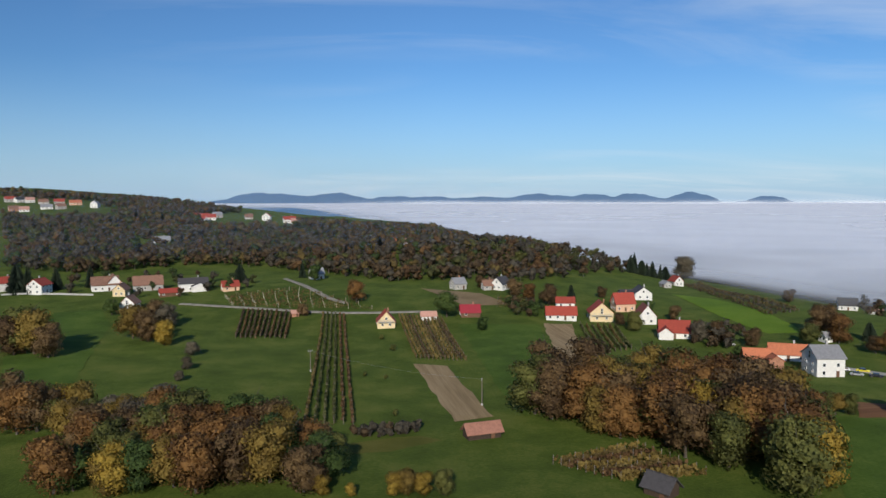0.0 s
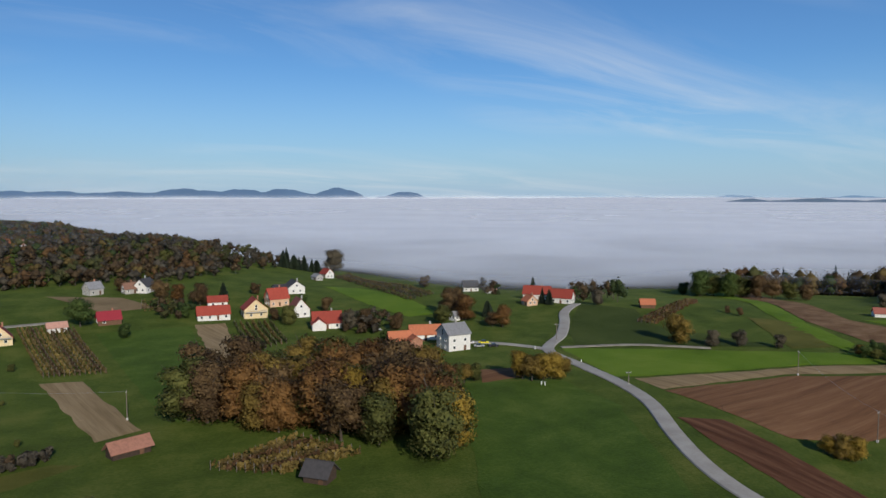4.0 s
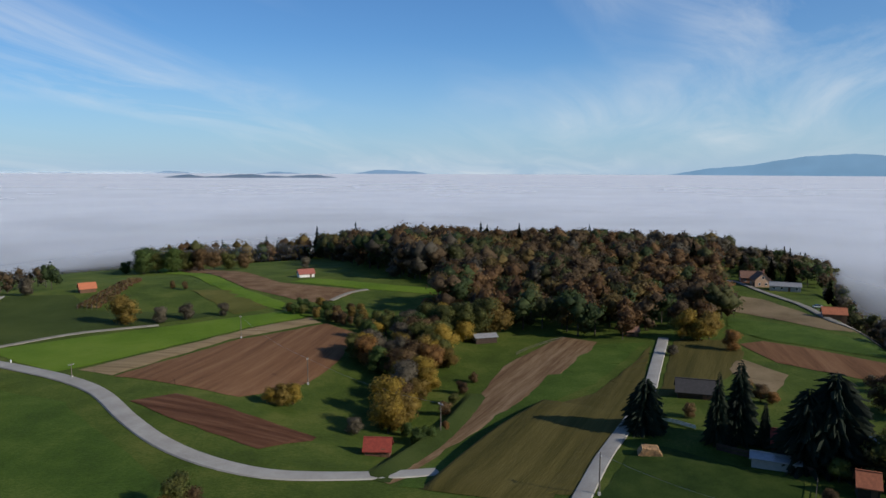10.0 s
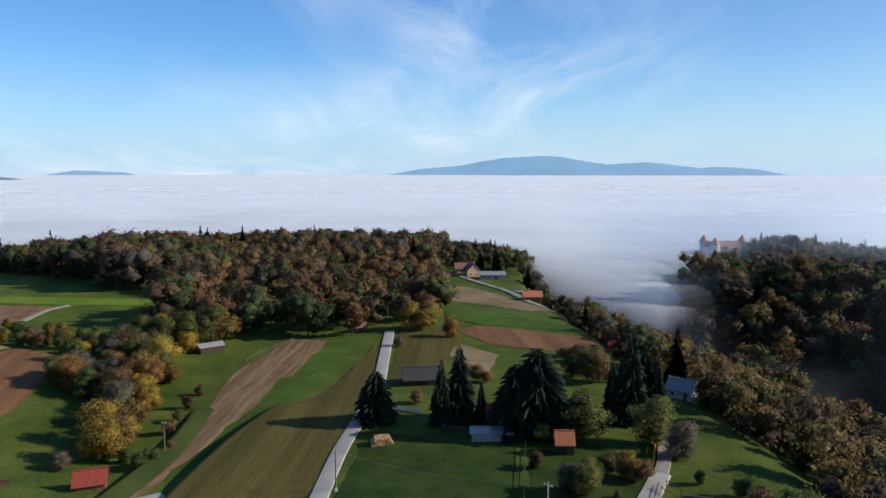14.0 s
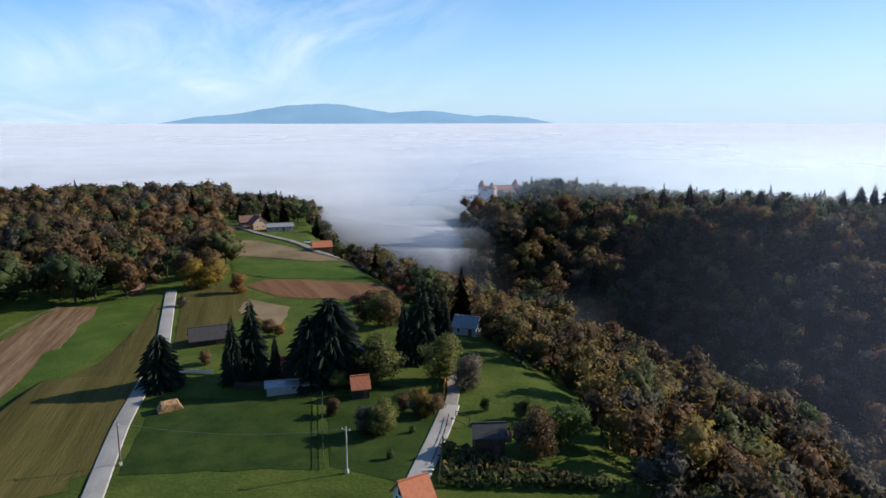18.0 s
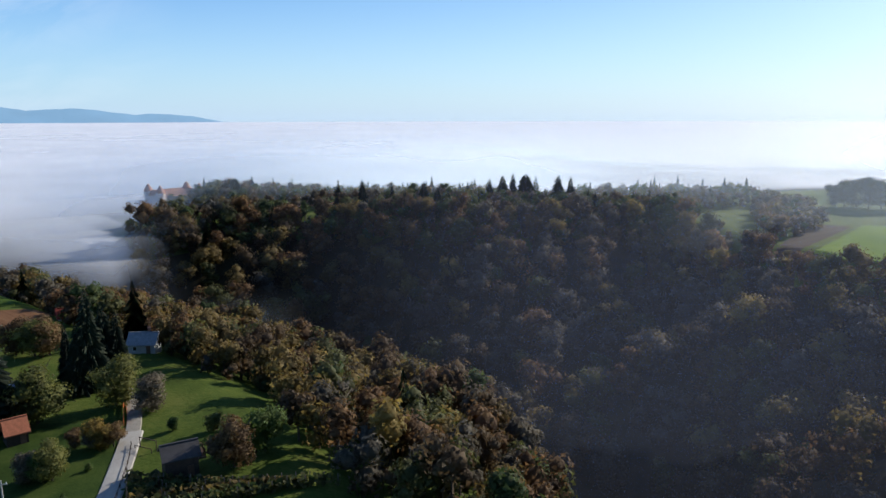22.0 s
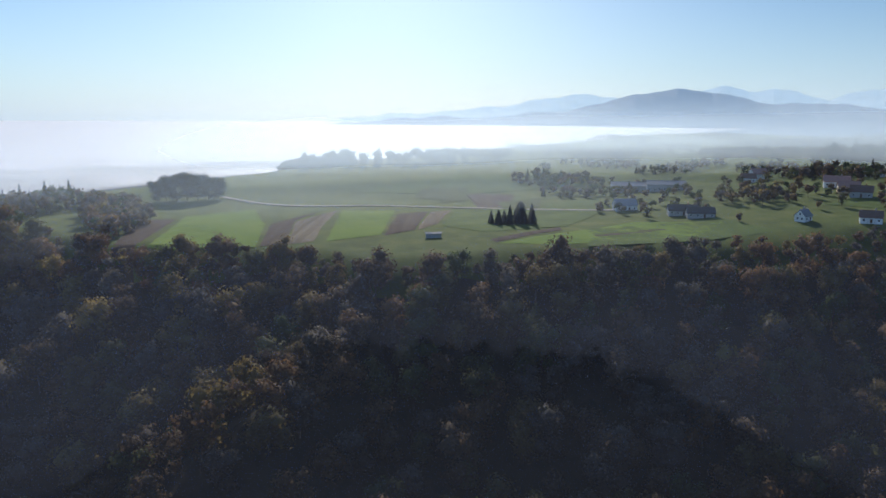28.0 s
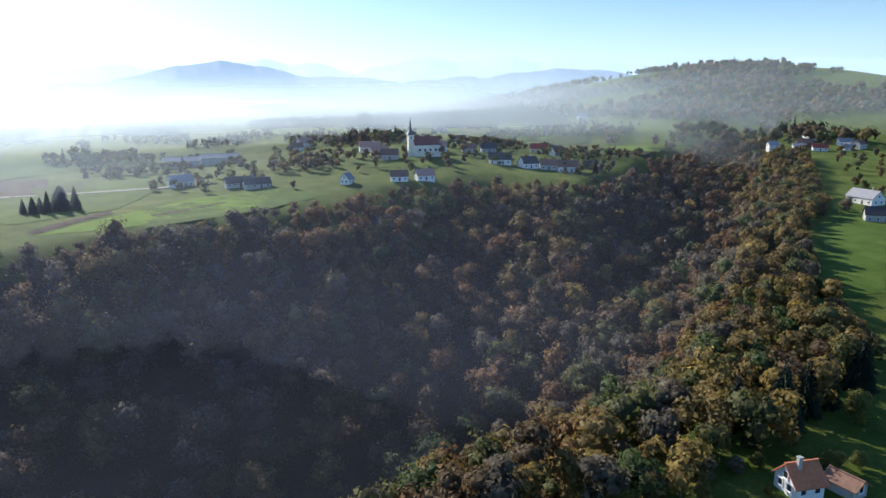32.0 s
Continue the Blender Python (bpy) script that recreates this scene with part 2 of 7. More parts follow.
WHITE_WALL = plain_mat("white_render", (0.74, 0.72, 0.68))
CREAM_WALL = plain_mat("cream_render", (0.66, 0.52, 0.30))
CHURCH_WALL = plain_mat("pale_cream_render", (0.80, 0.72, 0.58))
PEACH_WALL = plain_mat("peach_render", (0.62, 0.40, 0.26))
GREY_WALL = plain_mat("grey_render", (0.40, 0.38, 0.35))
RAW_BRICK = plain_mat("bare_brick_wall", (0.40, 0.20, 0.13), 0.9, 0, 0.25)
DARK_WOOD = plain_mat("dark_weathered_boards", (0.055, 0.034, 0.022), 0.85, 0, 0.35, 2.0)
BROWN_WOOD = plain_mat("brown_boards", (0.13, 0.065, 0.035), 0.8, 0, 0.3, 2.0)
ROOF_RED = plain_mat("red_clay_tiles", (0.31, 0.05, 0.03), 0.8, 0, 0.22, 1.5)
ROOF_ORANGE = plain_mat("orange_clay_tiles", (0.43, 0.14, 0.065), 0.8, 0, 0.22, 1.5)
ROOF_BROWN = plain_mat("weathered_brown_tiles", (0.20, 0.105, 0.07), 0.85, 0, 0.28, 1.2)
ROOF_DARK = plain_mat("dark_grey_roofing", (0.055, 0.05, 0.05), 0.7, 0, 0.25)
ROOF_GREY = plain_mat("grey_fibre_roofing", (0.25, 0.25, 0.26), 0.8, 0, 0.2)
ROOF_PINK = plain_mat("faded_salmon_tiles", (0.46, 0.25, 0.19), 0.85, 0, 0.18)
FRAME_WHITE = plain_mat("white_frame", (0.75, 0.75, 0.74), 0.5)
GLASS_DARK = plain_mat("dark_window_glass", (0.03, 0.035, 0.04), 0.08)
CONCRETE = plain_mat("concrete", (0.42, 0.41, 0.39), 0.9)
POLE_WOOD = plain_mat("grey_pole_wood", (0.17, 0.145, 0.12), 0.9)
METAL_GREY = plain_mat("grey_metal", (0.4, 0.4, 0.42), 0.4, 0.6)


def mist_mat(name, alpha_name, color=(0.86, 0.88, 0.92), noise_scale=(0.004, 0.004, 0.01), low=0.35, high=0.65, top=1.0, front=0.5, gloss=0.0, whole=0.0):
    """Mist: scatters light forwards and back, thinned by a stored thickness and by drifting noise."""
    m = bpy.data.materials.new(name)
    m.use_nodes = True
    n, l = m.node_tree.nodes, m.node_tree.links
    n.remove(n["Principled BSDF"])
    geo, mp, nz = n.new("ShaderNodeNewGeometry"), n.new("ShaderNodeMapping"), n.new("ShaderNodeTexNoise")
    mp.inputs["Scale"].default_value = noise_scale
    l.new(geo.outputs["Position"], mp.inputs[0])
    l.new(mp.outputs[0], nz.inputs["Vector"])
    nz.inputs["Scale"].default_value, nz.inputs["Detail"].default_value = 1.0, 2.5
    rng = n.new("ShaderNodeMapRange")
    rng.interpolation_type = "SMOOTHSTEP"
    rng.inputs["From Min"].default_value, rng.inputs["From Max"].default_value = low, high
    l.new(nz.outputs[0], rng.inputs["Value"])
    at = n.new("ShaderNodeAttribute")
    at.attribute_name = alpha_name
    # thick mist is whole, thin mist breaks up
    mul = n.new("ShaderNodeMath")
    mul.operation, mul.use_clamp = ("SUBTRACT", True) if whole else ("MULTIPLY", False)
    if whole:
        grow = n.new("ShaderNodeMath")
        grow.operation = "MULTIPLY"
        l.new(at.outputs["Fac"], grow.inputs[0])
        grow.inputs[1].default_value = 1 + whole
        l.new(grow.outputs[0], mul.inputs[0])
    else:
        l.new(at.outputs["Fac"], mul.inputs[0])
    keep = n.new("ShaderNodeMapRange")
    keep.inputs["From Min"].default_value, keep.inputs["From Max"].default_value = 0, 1
    l.new(rng.outputs[0], keep.inputs["Value"])
    keep.inputs["To Min"].default_value, keep.inputs["To Max"].default_value = (whole, 0.0) if whole else (1 - top, 1.0)
    l.new(keep.outputs[0], mul.inputs[1])
    dif, tra, tsp = n.new("ShaderNodeBsdfDiffuse"), n.new("ShaderNodeBsdfTranslucent"), n.new("ShaderNodeBsdfTransparent")
    dif.inputs[0].default_value = tra.inputs[0].default_value = (*color, 1)
    mx, mx2 = n.new("ShaderNodeMixShader"), n.new("ShaderNodeMixShader")
    mx.inputs[0].default_value = 1 - front
    l.new(dif.outputs[0], mx.inputs[1])
    l.new(tra.outputs[0], mx.inputs[2])
    l.new(mul.outputs[0], mx2.inputs[0])
    l.new(tsp.outputs[0], mx2.inputs[1])
    l.new(mx.outputs[0], mx2.inputs[2])
    if gloss:
        gl, mg = n.new("ShaderNodeBsdfGlossy"), n.new("ShaderNodeMixShader")
        gl.inputs["Roughness"].default_value = 0.75
        mg.inputs[0].default_value = gloss
        l.new(mx.outputs[0], mg.inputs[1])
        l.new(gl.outputs[0], mg.inputs[2])
        l.new(mg.outputs[0], mx2.inputs[2])
    l.new(mx2.outputs[0], n["Material Output"].inputs[0])
    return m


FOG = mist_mat("fog_sea", "thickness", (0.93, 0.955, 0.99), (0.006, 0.006, 0.03), 0.25, 0.7, 0.35, 0.96, 0.35, 0.22)
VEIL = mist_mat("fog_veil", "thickness", (0.90, 0.93, 0.97), (0.0025, 0.0025, 0.015), 0.28, 0.72, 0.5, 0.6)
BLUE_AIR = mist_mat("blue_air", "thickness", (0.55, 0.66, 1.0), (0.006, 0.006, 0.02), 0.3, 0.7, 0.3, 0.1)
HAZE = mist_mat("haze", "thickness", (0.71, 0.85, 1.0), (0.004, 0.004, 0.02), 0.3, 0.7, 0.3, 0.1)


def hazed_glow_mat(name, color):
    """Far mountains: the haze before them is painted in as a glowing colour."""
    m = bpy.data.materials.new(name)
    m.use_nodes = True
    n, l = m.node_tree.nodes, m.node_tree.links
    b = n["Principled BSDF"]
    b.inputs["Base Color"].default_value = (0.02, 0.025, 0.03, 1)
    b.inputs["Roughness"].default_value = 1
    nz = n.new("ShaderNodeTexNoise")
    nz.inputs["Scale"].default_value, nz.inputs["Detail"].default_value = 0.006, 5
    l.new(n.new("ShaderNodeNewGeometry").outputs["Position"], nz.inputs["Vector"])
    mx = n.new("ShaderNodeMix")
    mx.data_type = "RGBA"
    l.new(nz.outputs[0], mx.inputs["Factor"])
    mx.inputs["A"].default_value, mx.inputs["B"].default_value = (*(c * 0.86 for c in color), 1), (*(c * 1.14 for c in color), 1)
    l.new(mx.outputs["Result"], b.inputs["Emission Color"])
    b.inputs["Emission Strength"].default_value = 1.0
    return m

# ---- the land ----
EYE = 60.0


def smooth(a, b, v):
    k = np.clip((v - a) / (b - a), 0, 1)
    return k * k * (3 - 2 * k)


def bump(x, y, cx, cy, height, sx, sy=None, turn=0.0):
    """A rounded hill of that height round (cx, cy)."""
    sy = sy or sx
    c, s = math.cos(radians(turn)), math.sin(radians(turn))
    u, v = (x - cx) * c + (y - cy) * s, -(x - cx) * s + (y - cy) * c
    return height * np.exp(-(u / sx) ** 2 - (v / sy) ** 2)


# where the high ground ends, by bearing, before it sinks under the fog
EDGE_BEARING = [-255, -215, -200, -185, -172, -160, -145, -130, -119, -112, -104, -95, -80, -60, -47, -38, -30, -20, -12, -6, 0, 8, 30, 105]
EDGE_RADIUS = [3200, 2900, 1700, 1050, 860, 700, 590, 620, 680, 480, 520, 590, 620, 560, 505, 480, 520, 620, 700, 760, 900, 2300, 3200, 3200]


# the gorge, by bearing: where its near slope begins and turns steep, where its far rim lies, and how deep it is
GORGE_BEARING = [-256, -249, -248, -247.2, -246.5, -245.5, -243, -238, -234, -228, -224, -216, -205, -190, -182, -178, -172, -165, -162, -158, -153, -146, -143.5, -140, -136, -129, -122, -117, -113, -108, -104, -100]
GORGE_INNER = [980, 960, 700, 300, 165, 150, 115, 100, 90, 80, 76, 64, 56, 56, 56, 56, 56, 56, 56, 56, 58, 70, 74, 78, 82, 88, 118, 155, 190, 225, 270, 330]
GORGE_NEAR = [1000, 1000, 800, 460, 290, 235, 165, 136, 126, 115, 108, 88, 82, 82, 82, 82, 82, 82, 82, 84, 88, 108, 132, 156, 168, 186, 220, 248, 268, 296, 340, 400]
GORGE_FAR = [1200, 1150, 1050, 1000, 980, 950, 800, 570, 455, 465, 440, 398, 340, 304, 300, 326, 336, 358, 362, 420, 450, 420, 416, 405, 404, 440, 440, 425, 430, 620, 680, 700]
GORGE_DEPTH = [0, 0, 12, 22, 30, 34, 40, 50, 58, 64, 68, 70, 70, 70, 70, 70, 70, 70, 70, 70, 70, 70, 70, 70, 70, 68, 64, 60, 58, 60, 48, 0]


def bearing_of(x, y):
    b = np.degrees(np.arctan2(-x, y))
    return np.where(b > 105, b - 360, b)


def spur(x, y, line, steep=0.72):
    """The height of a wooded spur that runs down along a line of three or more places."""
    z = np.full(np.shape(x), -999.0)
    for (x0, y0, z0), (x1, y1, z1) in zip(line, line[1:]):
        k = np.clip(((x - x0) * (x1 - x0) + (y - y0) * (y1 - y0)) / ((x1 - x0) ** 2 + (y1 - y0) ** 2), 0, 1)
        z = np.maximum(z, z0 + (z1 - z0) * k - steep * np.sqrt((x - x0 - (x1 - x0) * k) ** 2 + (y - y0 - (y1 - y0) * k) ** 2 + 16))
    return z


def gorge_depth(x, y):
    """How far the gorge has cut into the land here, and how far across it this is: 0 at its near edge, 1 at its far rim."""
    r, b = np.hypot(x, y), bearing_of(x, y)
    inner, near, far, deep = (np.interp(b, GORGE_BEARING, q) for q in (GORGE_INNER, GORGE_NEAR, GORGE_FAR, GORGE_DEPTH))
    w = np.maximum(far - near, 20)
    first = np.minimum(13, deep) * smooth(0, 1, (r - inner) / np.maximum(near - inner, 5)) + np.maximum(deep - 13, 0) * smooth(0, 1, (r - near) / np.minimum(0.36 * w, 74))
    fall = np.clip((far - r) / ((0.64 - 0.18 * smooth(-165, -150, b)) * w), 0, 1)
    last = deep * (0.72 * fall + 0.28 * np.sin(fall * np.pi / 2))
    cut = np.minimum(first, last)
    for line in (((-4, -296, -8), (2, -250, -17), (29, -208, -28), (56, -182, -48)), ((64, -330, -8), (72, -310, -16), (113, -265, -32), (122, -238, -52)), ((-150, -300, -12), (-128, -262, -26), (-116, -235, -46))):
        cut = np.minimum(cut, np.maximum(-spur(x, y, line), 0) + 900 * (np.abs(b + 180) > 75))
    return cut, (r - near) / w, r - near


def ground_height(x, y):
    """The height of the land."""
    x, y = np.asarray(x, float), np.asarray(y, float)
    r = np.hypot(x, y) + 1e-6
    bearing = np.degrees(np.arctan2(-x, y))
    bearing = np.where(bearing > 105, bearing - 360, bearing)
    z = 1.2 * np.sin(x / 61 + 1) * np.cos(y / 77) + 0.7 * np.sin(x / 33 + y / 41)
    # the northern slope and ridge
    z = z + 7 * smooth(300, 430, y) * smooth(180, 40, x)
    z = z + bump(x, y, -560, 1150, 44, 430, 330, 20) + bump(x, y, -900, 1050, 44, 420) + bump(x, y, 50, 610, 13, 130, 80)
    z = z + bump(x, y, -60, 800, 12, 330, 120, 8) + bump(x, y, -330, 820, 16, 200)
    # the eastern hill and its wood
    z = z + bump(x, y, 330, 345, 6, 120, 90) + bump(x, y, 560, 60, 7, 150) - bump(x, y, 205, 60, 5, 60, 40)
    z = z - bump(x, y, 170, 80, 4, 30, 60, -30)
    # the southern plateau, the village knoll and the hills behind
    z = z + bump(x, y, -343, -410, 11, 110) + bump(x, y, -520, -640, 16, 260) + bump(x, y, -200, -900, 12, 330, 160)
    z = z + bump(x, y, -1420, -880, 66, 380) + bump(x, y, -1400, -480, 80, 480, 380) + bump(x, y, -900, -1900, 22, 700, 500)
    # sinking under the fog
    edge = np.interp(bearing, EDGE_BEARING, EDGE_RADIUS)
    z = z - 75 * smooth(0, 330, r - edge) - 12 * smooth(-130, 0, r - edge) * (r < 1200)
    return z - gorge_depth(x, y)[0]


FOG_BEARING = [-255, -212, -202, -192, -178, -164, -148, -130, -119, -111, -103, -95, -80, -60, -47, -38, -30, -20, -12, -6, 0, 7, 12, 105]
FOG_FRONT = [4800, 3600, 1750, 1150, 900, 730, 650, 690, 620, 370, 440, 610, 680, 650, 590, 470, 480, 570, 680, 755, 980, 2300, 3600, 4800]


def fog_height(x, y):
    """The top of the fog that fills the lowland; it dives under the land before its front."""
    x, y = np.asarray(x, float), np.asarray(y, float)
    r = np.hypot(x, y) + 1e-6
    bearing = np.degrees(np.arctan2(-x, y))
    bearing = np.where(bearing > 105, bearing - 360, bearing)
    front = np.interp(bearing, FOG_BEARING, FOG_FRONT)
    z = -13 + 48 * smooth(500, 6000, r) * 1.25
    z = z + 0.08 * np.sin(x / 71 + 0.7 * np.sin(y / 53)) * np.cos(y / 83) + 0.02 * np.sin(x / 29 + y / 37)
    z = z + 0.15 * smooth(1500, 3500, r) * np.sin(x / 310 + 2 * np.sin(y / 470)) * np.cos(y / 390)
    return z - 70 * smooth(-60, -220, r - front)



def mesh_of(name, verts, faces, *mats, smooth_=False):
    me = bpy.data.meshes.new(name)
    me.from_pydata([tuple(v) for v in verts] if not isinstance(verts, np.ndarray) else verts.tolist(), [], faces if not isinstance(faces, np.ndarray) else faces.tolist())
    for m in mats:
        me.materials.append(m)
    if smooth_:
        me.polygons.foreach_set("use_smooth", [True] * len(me.polygons))
    me.update()
    return me


def ring_sheet(radii, bearings, height, wrap=True):
    """Vertices and faces of a sheet of rings round the middle of the land."""
    a = np.radians(bearings)
    x, y = -np.sin(a)[None, :] * radii[:, None], np.cos(a)[None, :] * radii[:, None]
    z = height(x, y)
    v = np.stack([x, y, z], -1).reshape(-1, 3)
    n, m = len(radii), len(bearings)
    i, j = np.meshgrid(np.arange(n - 1), np.arange(m if wrap else m - 1), indexing="ij")
    k = (j + 1) % m
    f = np.stack([i * m + j, (i + 1) * m + j, (i + 1) * m + k, i * m + k], -1).reshape(-1, 4)
    return v, f


v, f = ring_sheet(np.concatenate([[0.02, 1.5], np.geomspace(4, 4920, 170)]), np.arange(0, 360, 0.6), ground_height)
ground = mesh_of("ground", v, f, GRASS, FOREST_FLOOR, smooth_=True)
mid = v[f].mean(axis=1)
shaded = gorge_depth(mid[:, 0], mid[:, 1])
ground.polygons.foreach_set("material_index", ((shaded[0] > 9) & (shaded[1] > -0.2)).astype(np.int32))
tagged(new("ground", ground), "rolling green meadow land with low hills and a gorge", "ground", kind="structure")


def thickness_sheet(name, radii, bearings, height, thick, mat, label, wrap=False):
    v, f = ring_sheet(radii, bearings, height, wrap)
    return misty(name, v, f, thick(v[:, 0], v[:, 1], v[:, 2]), mat, label)


def misty(name, v, f, t, mat, label):
    """A sheet of mist, without the parts that have no thickness."""
    f = f[t[f].max(axis=1) > 0.002]
    used = np.unique(f)
    place = np.full(len(v), -1)
    place[used] = np.arange(len(used))
    me = mesh_of(name, v[used], place[f], mat, smooth_=True)
    me.attributes.new("thickness", "FLOAT", "POINT").data.foreach_set("value", t[used].astype(np.float32))
    return tagged(new(name, me), label, "fog", kind="stuff")


FOG_RINGS = np.concatenate([np.arange(330, 1200, 12.0), np.geomspace(1200, 4850, 40)])

def behind_front(x, y, first=-110, last=110):
    """0 before the front of the fog, 1 well behind it."""
    b = np.degrees(np.arctan2(-x, y))
    b = np.where(b > 105, b - 360, b)
    return smooth(first, last, np.hypot(x, y) - np.interp(b, FOG_BEARING, FOG_FRONT))


thickness_sheet("fog_sea", FOG_RINGS, np.arange(-256, 106, 0.5), fog_height,
                lambda x, y, z: smooth(-5, 15, z - ground_height(x, y)) * behind_front(x, y) * (0.66 + 0.34 * behind_front(x, y, 0, 1100)), FOG, "white sea of morning fog filling the lowland")
thickness_sheet("fog_veil", FOG_RINGS, np.arange(-150, 30, 0.5), lambda x, y: fog_height(x, y) + 10 + 1.0 * np.sin(x / 83) * np.sin(y / 71),
                lambda x, y, z: 0.55 * smooth(-2, 18, z - ground_height(x, y)) * behind_front(x, y) * smooth(4200, 900, np.hypot(x, y)) * smooth(-149, -120, np.degrees(np.arctan2(-x, y))), VEIL, "thin veil of mist over the fog")


def haze_curtain(radius, first, last, low, high, dense, fade=18, soft=22, air=None):
    """A standing bank of haze: thick near the ground, thinning upwards and to its two ends."""
    bearings, rows_ = np.arange(first, last, 1.0), np.linspace(0, 1, 14)
    a = np.radians(bearings)
    r = radius * (1 + 0.04 * np.sin(a * 5))
    v = np.stack([np.broadcast_to(-np.sin(a) * r, (14, len(a))), np.broadcast_to(np.cos(a) * r, (14, len(a))),
                  np.broadcast_to((low + (high - low) * rows_)[:, None], (14, len(a)))], -1).reshape(-1, 3)
    m = len(a)
    i, j = np.meshgrid(np.arange(13), np.arange(m - 1), indexing="ij")
    f = np.stack([i * m + j, i * m + j + 1, (i + 1) * m + j + 1, (i + 1) * m + j], -1).reshape(-1, 4)
    ends = smooth(first, first + fade, bearings) * smooth(last, last - fade, bearings)
    over = (v[:, 2] - ground_height(v[:, 0], v[:, 1])).reshape(14, m)
    t = dense * ((1 - smooth(0.45, 1, rows_)) * smooth(0, 0.22, rows_))[:, None] * ends[None, :] * smooth(-2, soft, over)
    return misty("haze", v, f, t.reshape(-1), air or HAZE, "bluish morning haze hanging over the land")


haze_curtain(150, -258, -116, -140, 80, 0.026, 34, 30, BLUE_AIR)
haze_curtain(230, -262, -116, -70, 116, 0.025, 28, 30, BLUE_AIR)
haze_curtain(385, -216, -150, -20, 95, 0.17, 24, 24)
haze_curtain(360, -117, -103, -60, 6, 0.3, 6, 8, VEIL)
haze_curtain(400, -119, -103, -60, 16, 0.36, 6, 8, VEIL)
haze_curtain(440, -124, -103, -70, 26, 0.42, 9, 8, VEIL)
haze_curtain(520, -122, -103, -60, 42, 0.4, 7, 6, VEIL)
haze_curtain(310, -126, -113, -52, -14, 0.08, 5, 4, HAZE)
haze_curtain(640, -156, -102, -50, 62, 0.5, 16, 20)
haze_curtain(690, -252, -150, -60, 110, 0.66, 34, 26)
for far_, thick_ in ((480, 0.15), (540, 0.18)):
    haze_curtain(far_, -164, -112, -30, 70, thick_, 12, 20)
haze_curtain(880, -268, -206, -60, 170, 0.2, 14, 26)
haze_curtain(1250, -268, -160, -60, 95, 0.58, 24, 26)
haze_curtain(560, -12, 60, -40, 130, 0.10)


haze_curtain(4600, -58, 12, -10, 66, 0.85, 12, 1, VEIL)


def range_of_hills(name, radius, first, last, peaks, mat, rough, label, base=-60):
    """A distant ridge; peaks: bearing, rise above the horizon in degrees, half width in degrees."""
    b = np.arange(first, last, 0.15)
    rise = np.full(len(b), -9.0)
    for at_, up, wide in peaks:
        rise = np.maximum(rise, up - (np.abs(b - at_) / wide) ** 1.5 * 0.9)
    wob = sum(np.sin(b * k + p) / k for k, p in ((1.7, 0.3), (3.9, 1.1), (8.3, 2.0), (17.1, 0.5), (31.0, 1.7)))
    rise = rise + rough * wob
    a = np.radians(b)
    tops = EYE + radius * np.tan(np.radians(rise))
    verts = []
    for k, back in ((0, 0.93), (0.5, 0.965), (1, 1.0), (0.3, 1.02)):
        r = radius * back
        z = base + (np.maximum(tops, base + 1) - base) * k
        verts.append(np.stack([-np.sin(a) * r, np.cos(a) * r, z], -1))
    v = np.concatenate(verts)
    m = len(b)
    i, j = np.meshgrid(np.arange(3), np.arange(m - 1), indexing="ij")
    f = np.stack([i * m + j, i * m + j + 1, (i + 1) * m + j + 1, (i + 1) * m + j], -1).reshape(-1, 4)
    return tagged(new(name, mesh_of(name, v, f, mat, smooth_=True)), label, "mountains", kind="structure")


# mountain tints with the airlight put into their emission, paler under the sun
FAR_BLUE, FAR_PALE = hazed_glow_mat("far_blue_haze_glow", (0.10, 0.19, 0.34)), hazed_glow_mat("far_pale_haze_glow", (0.20, 0.34, 0.53))
FAR_DARK, FAR_SUN = hazed_glow_mat("far_dark_haze_glow", (0.10, 0.16, 0.25)), hazed_glow_mat("far_sunlit_haze_hills", (0.36, 0.52, 0.70))
MID_SUN = hazed_glow_mat("hazy_hills_against_sun", (0.15, 0.24, 0.38))
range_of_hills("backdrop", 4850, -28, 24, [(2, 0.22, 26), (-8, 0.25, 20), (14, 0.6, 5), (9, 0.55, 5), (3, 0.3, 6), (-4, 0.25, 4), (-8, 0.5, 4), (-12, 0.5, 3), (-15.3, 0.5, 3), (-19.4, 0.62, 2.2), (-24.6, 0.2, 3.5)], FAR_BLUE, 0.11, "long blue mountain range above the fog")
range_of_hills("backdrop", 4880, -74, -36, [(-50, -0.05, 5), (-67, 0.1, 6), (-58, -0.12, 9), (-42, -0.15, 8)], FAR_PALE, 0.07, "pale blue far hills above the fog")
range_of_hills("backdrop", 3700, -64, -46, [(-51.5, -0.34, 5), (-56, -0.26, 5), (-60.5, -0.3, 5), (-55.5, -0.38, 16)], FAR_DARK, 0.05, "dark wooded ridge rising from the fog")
range_of_hills("backdrop", 4860, -124, -86, [(-101.2, 1.3, 6), (-99, 1.15, 5), (-109, 0.75, 7), (-95, 0.5, 7), (-115, 0.4, 6)], hazed_glow_mat("far_mountain_haze_glow", (0.17, 0.33, 0.52)), 0.04, "broad blue mountain above the fog")
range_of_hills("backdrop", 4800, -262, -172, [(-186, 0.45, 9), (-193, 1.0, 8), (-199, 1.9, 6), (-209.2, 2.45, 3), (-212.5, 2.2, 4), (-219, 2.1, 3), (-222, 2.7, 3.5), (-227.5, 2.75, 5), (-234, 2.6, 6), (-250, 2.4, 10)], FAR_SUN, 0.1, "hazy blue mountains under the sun")
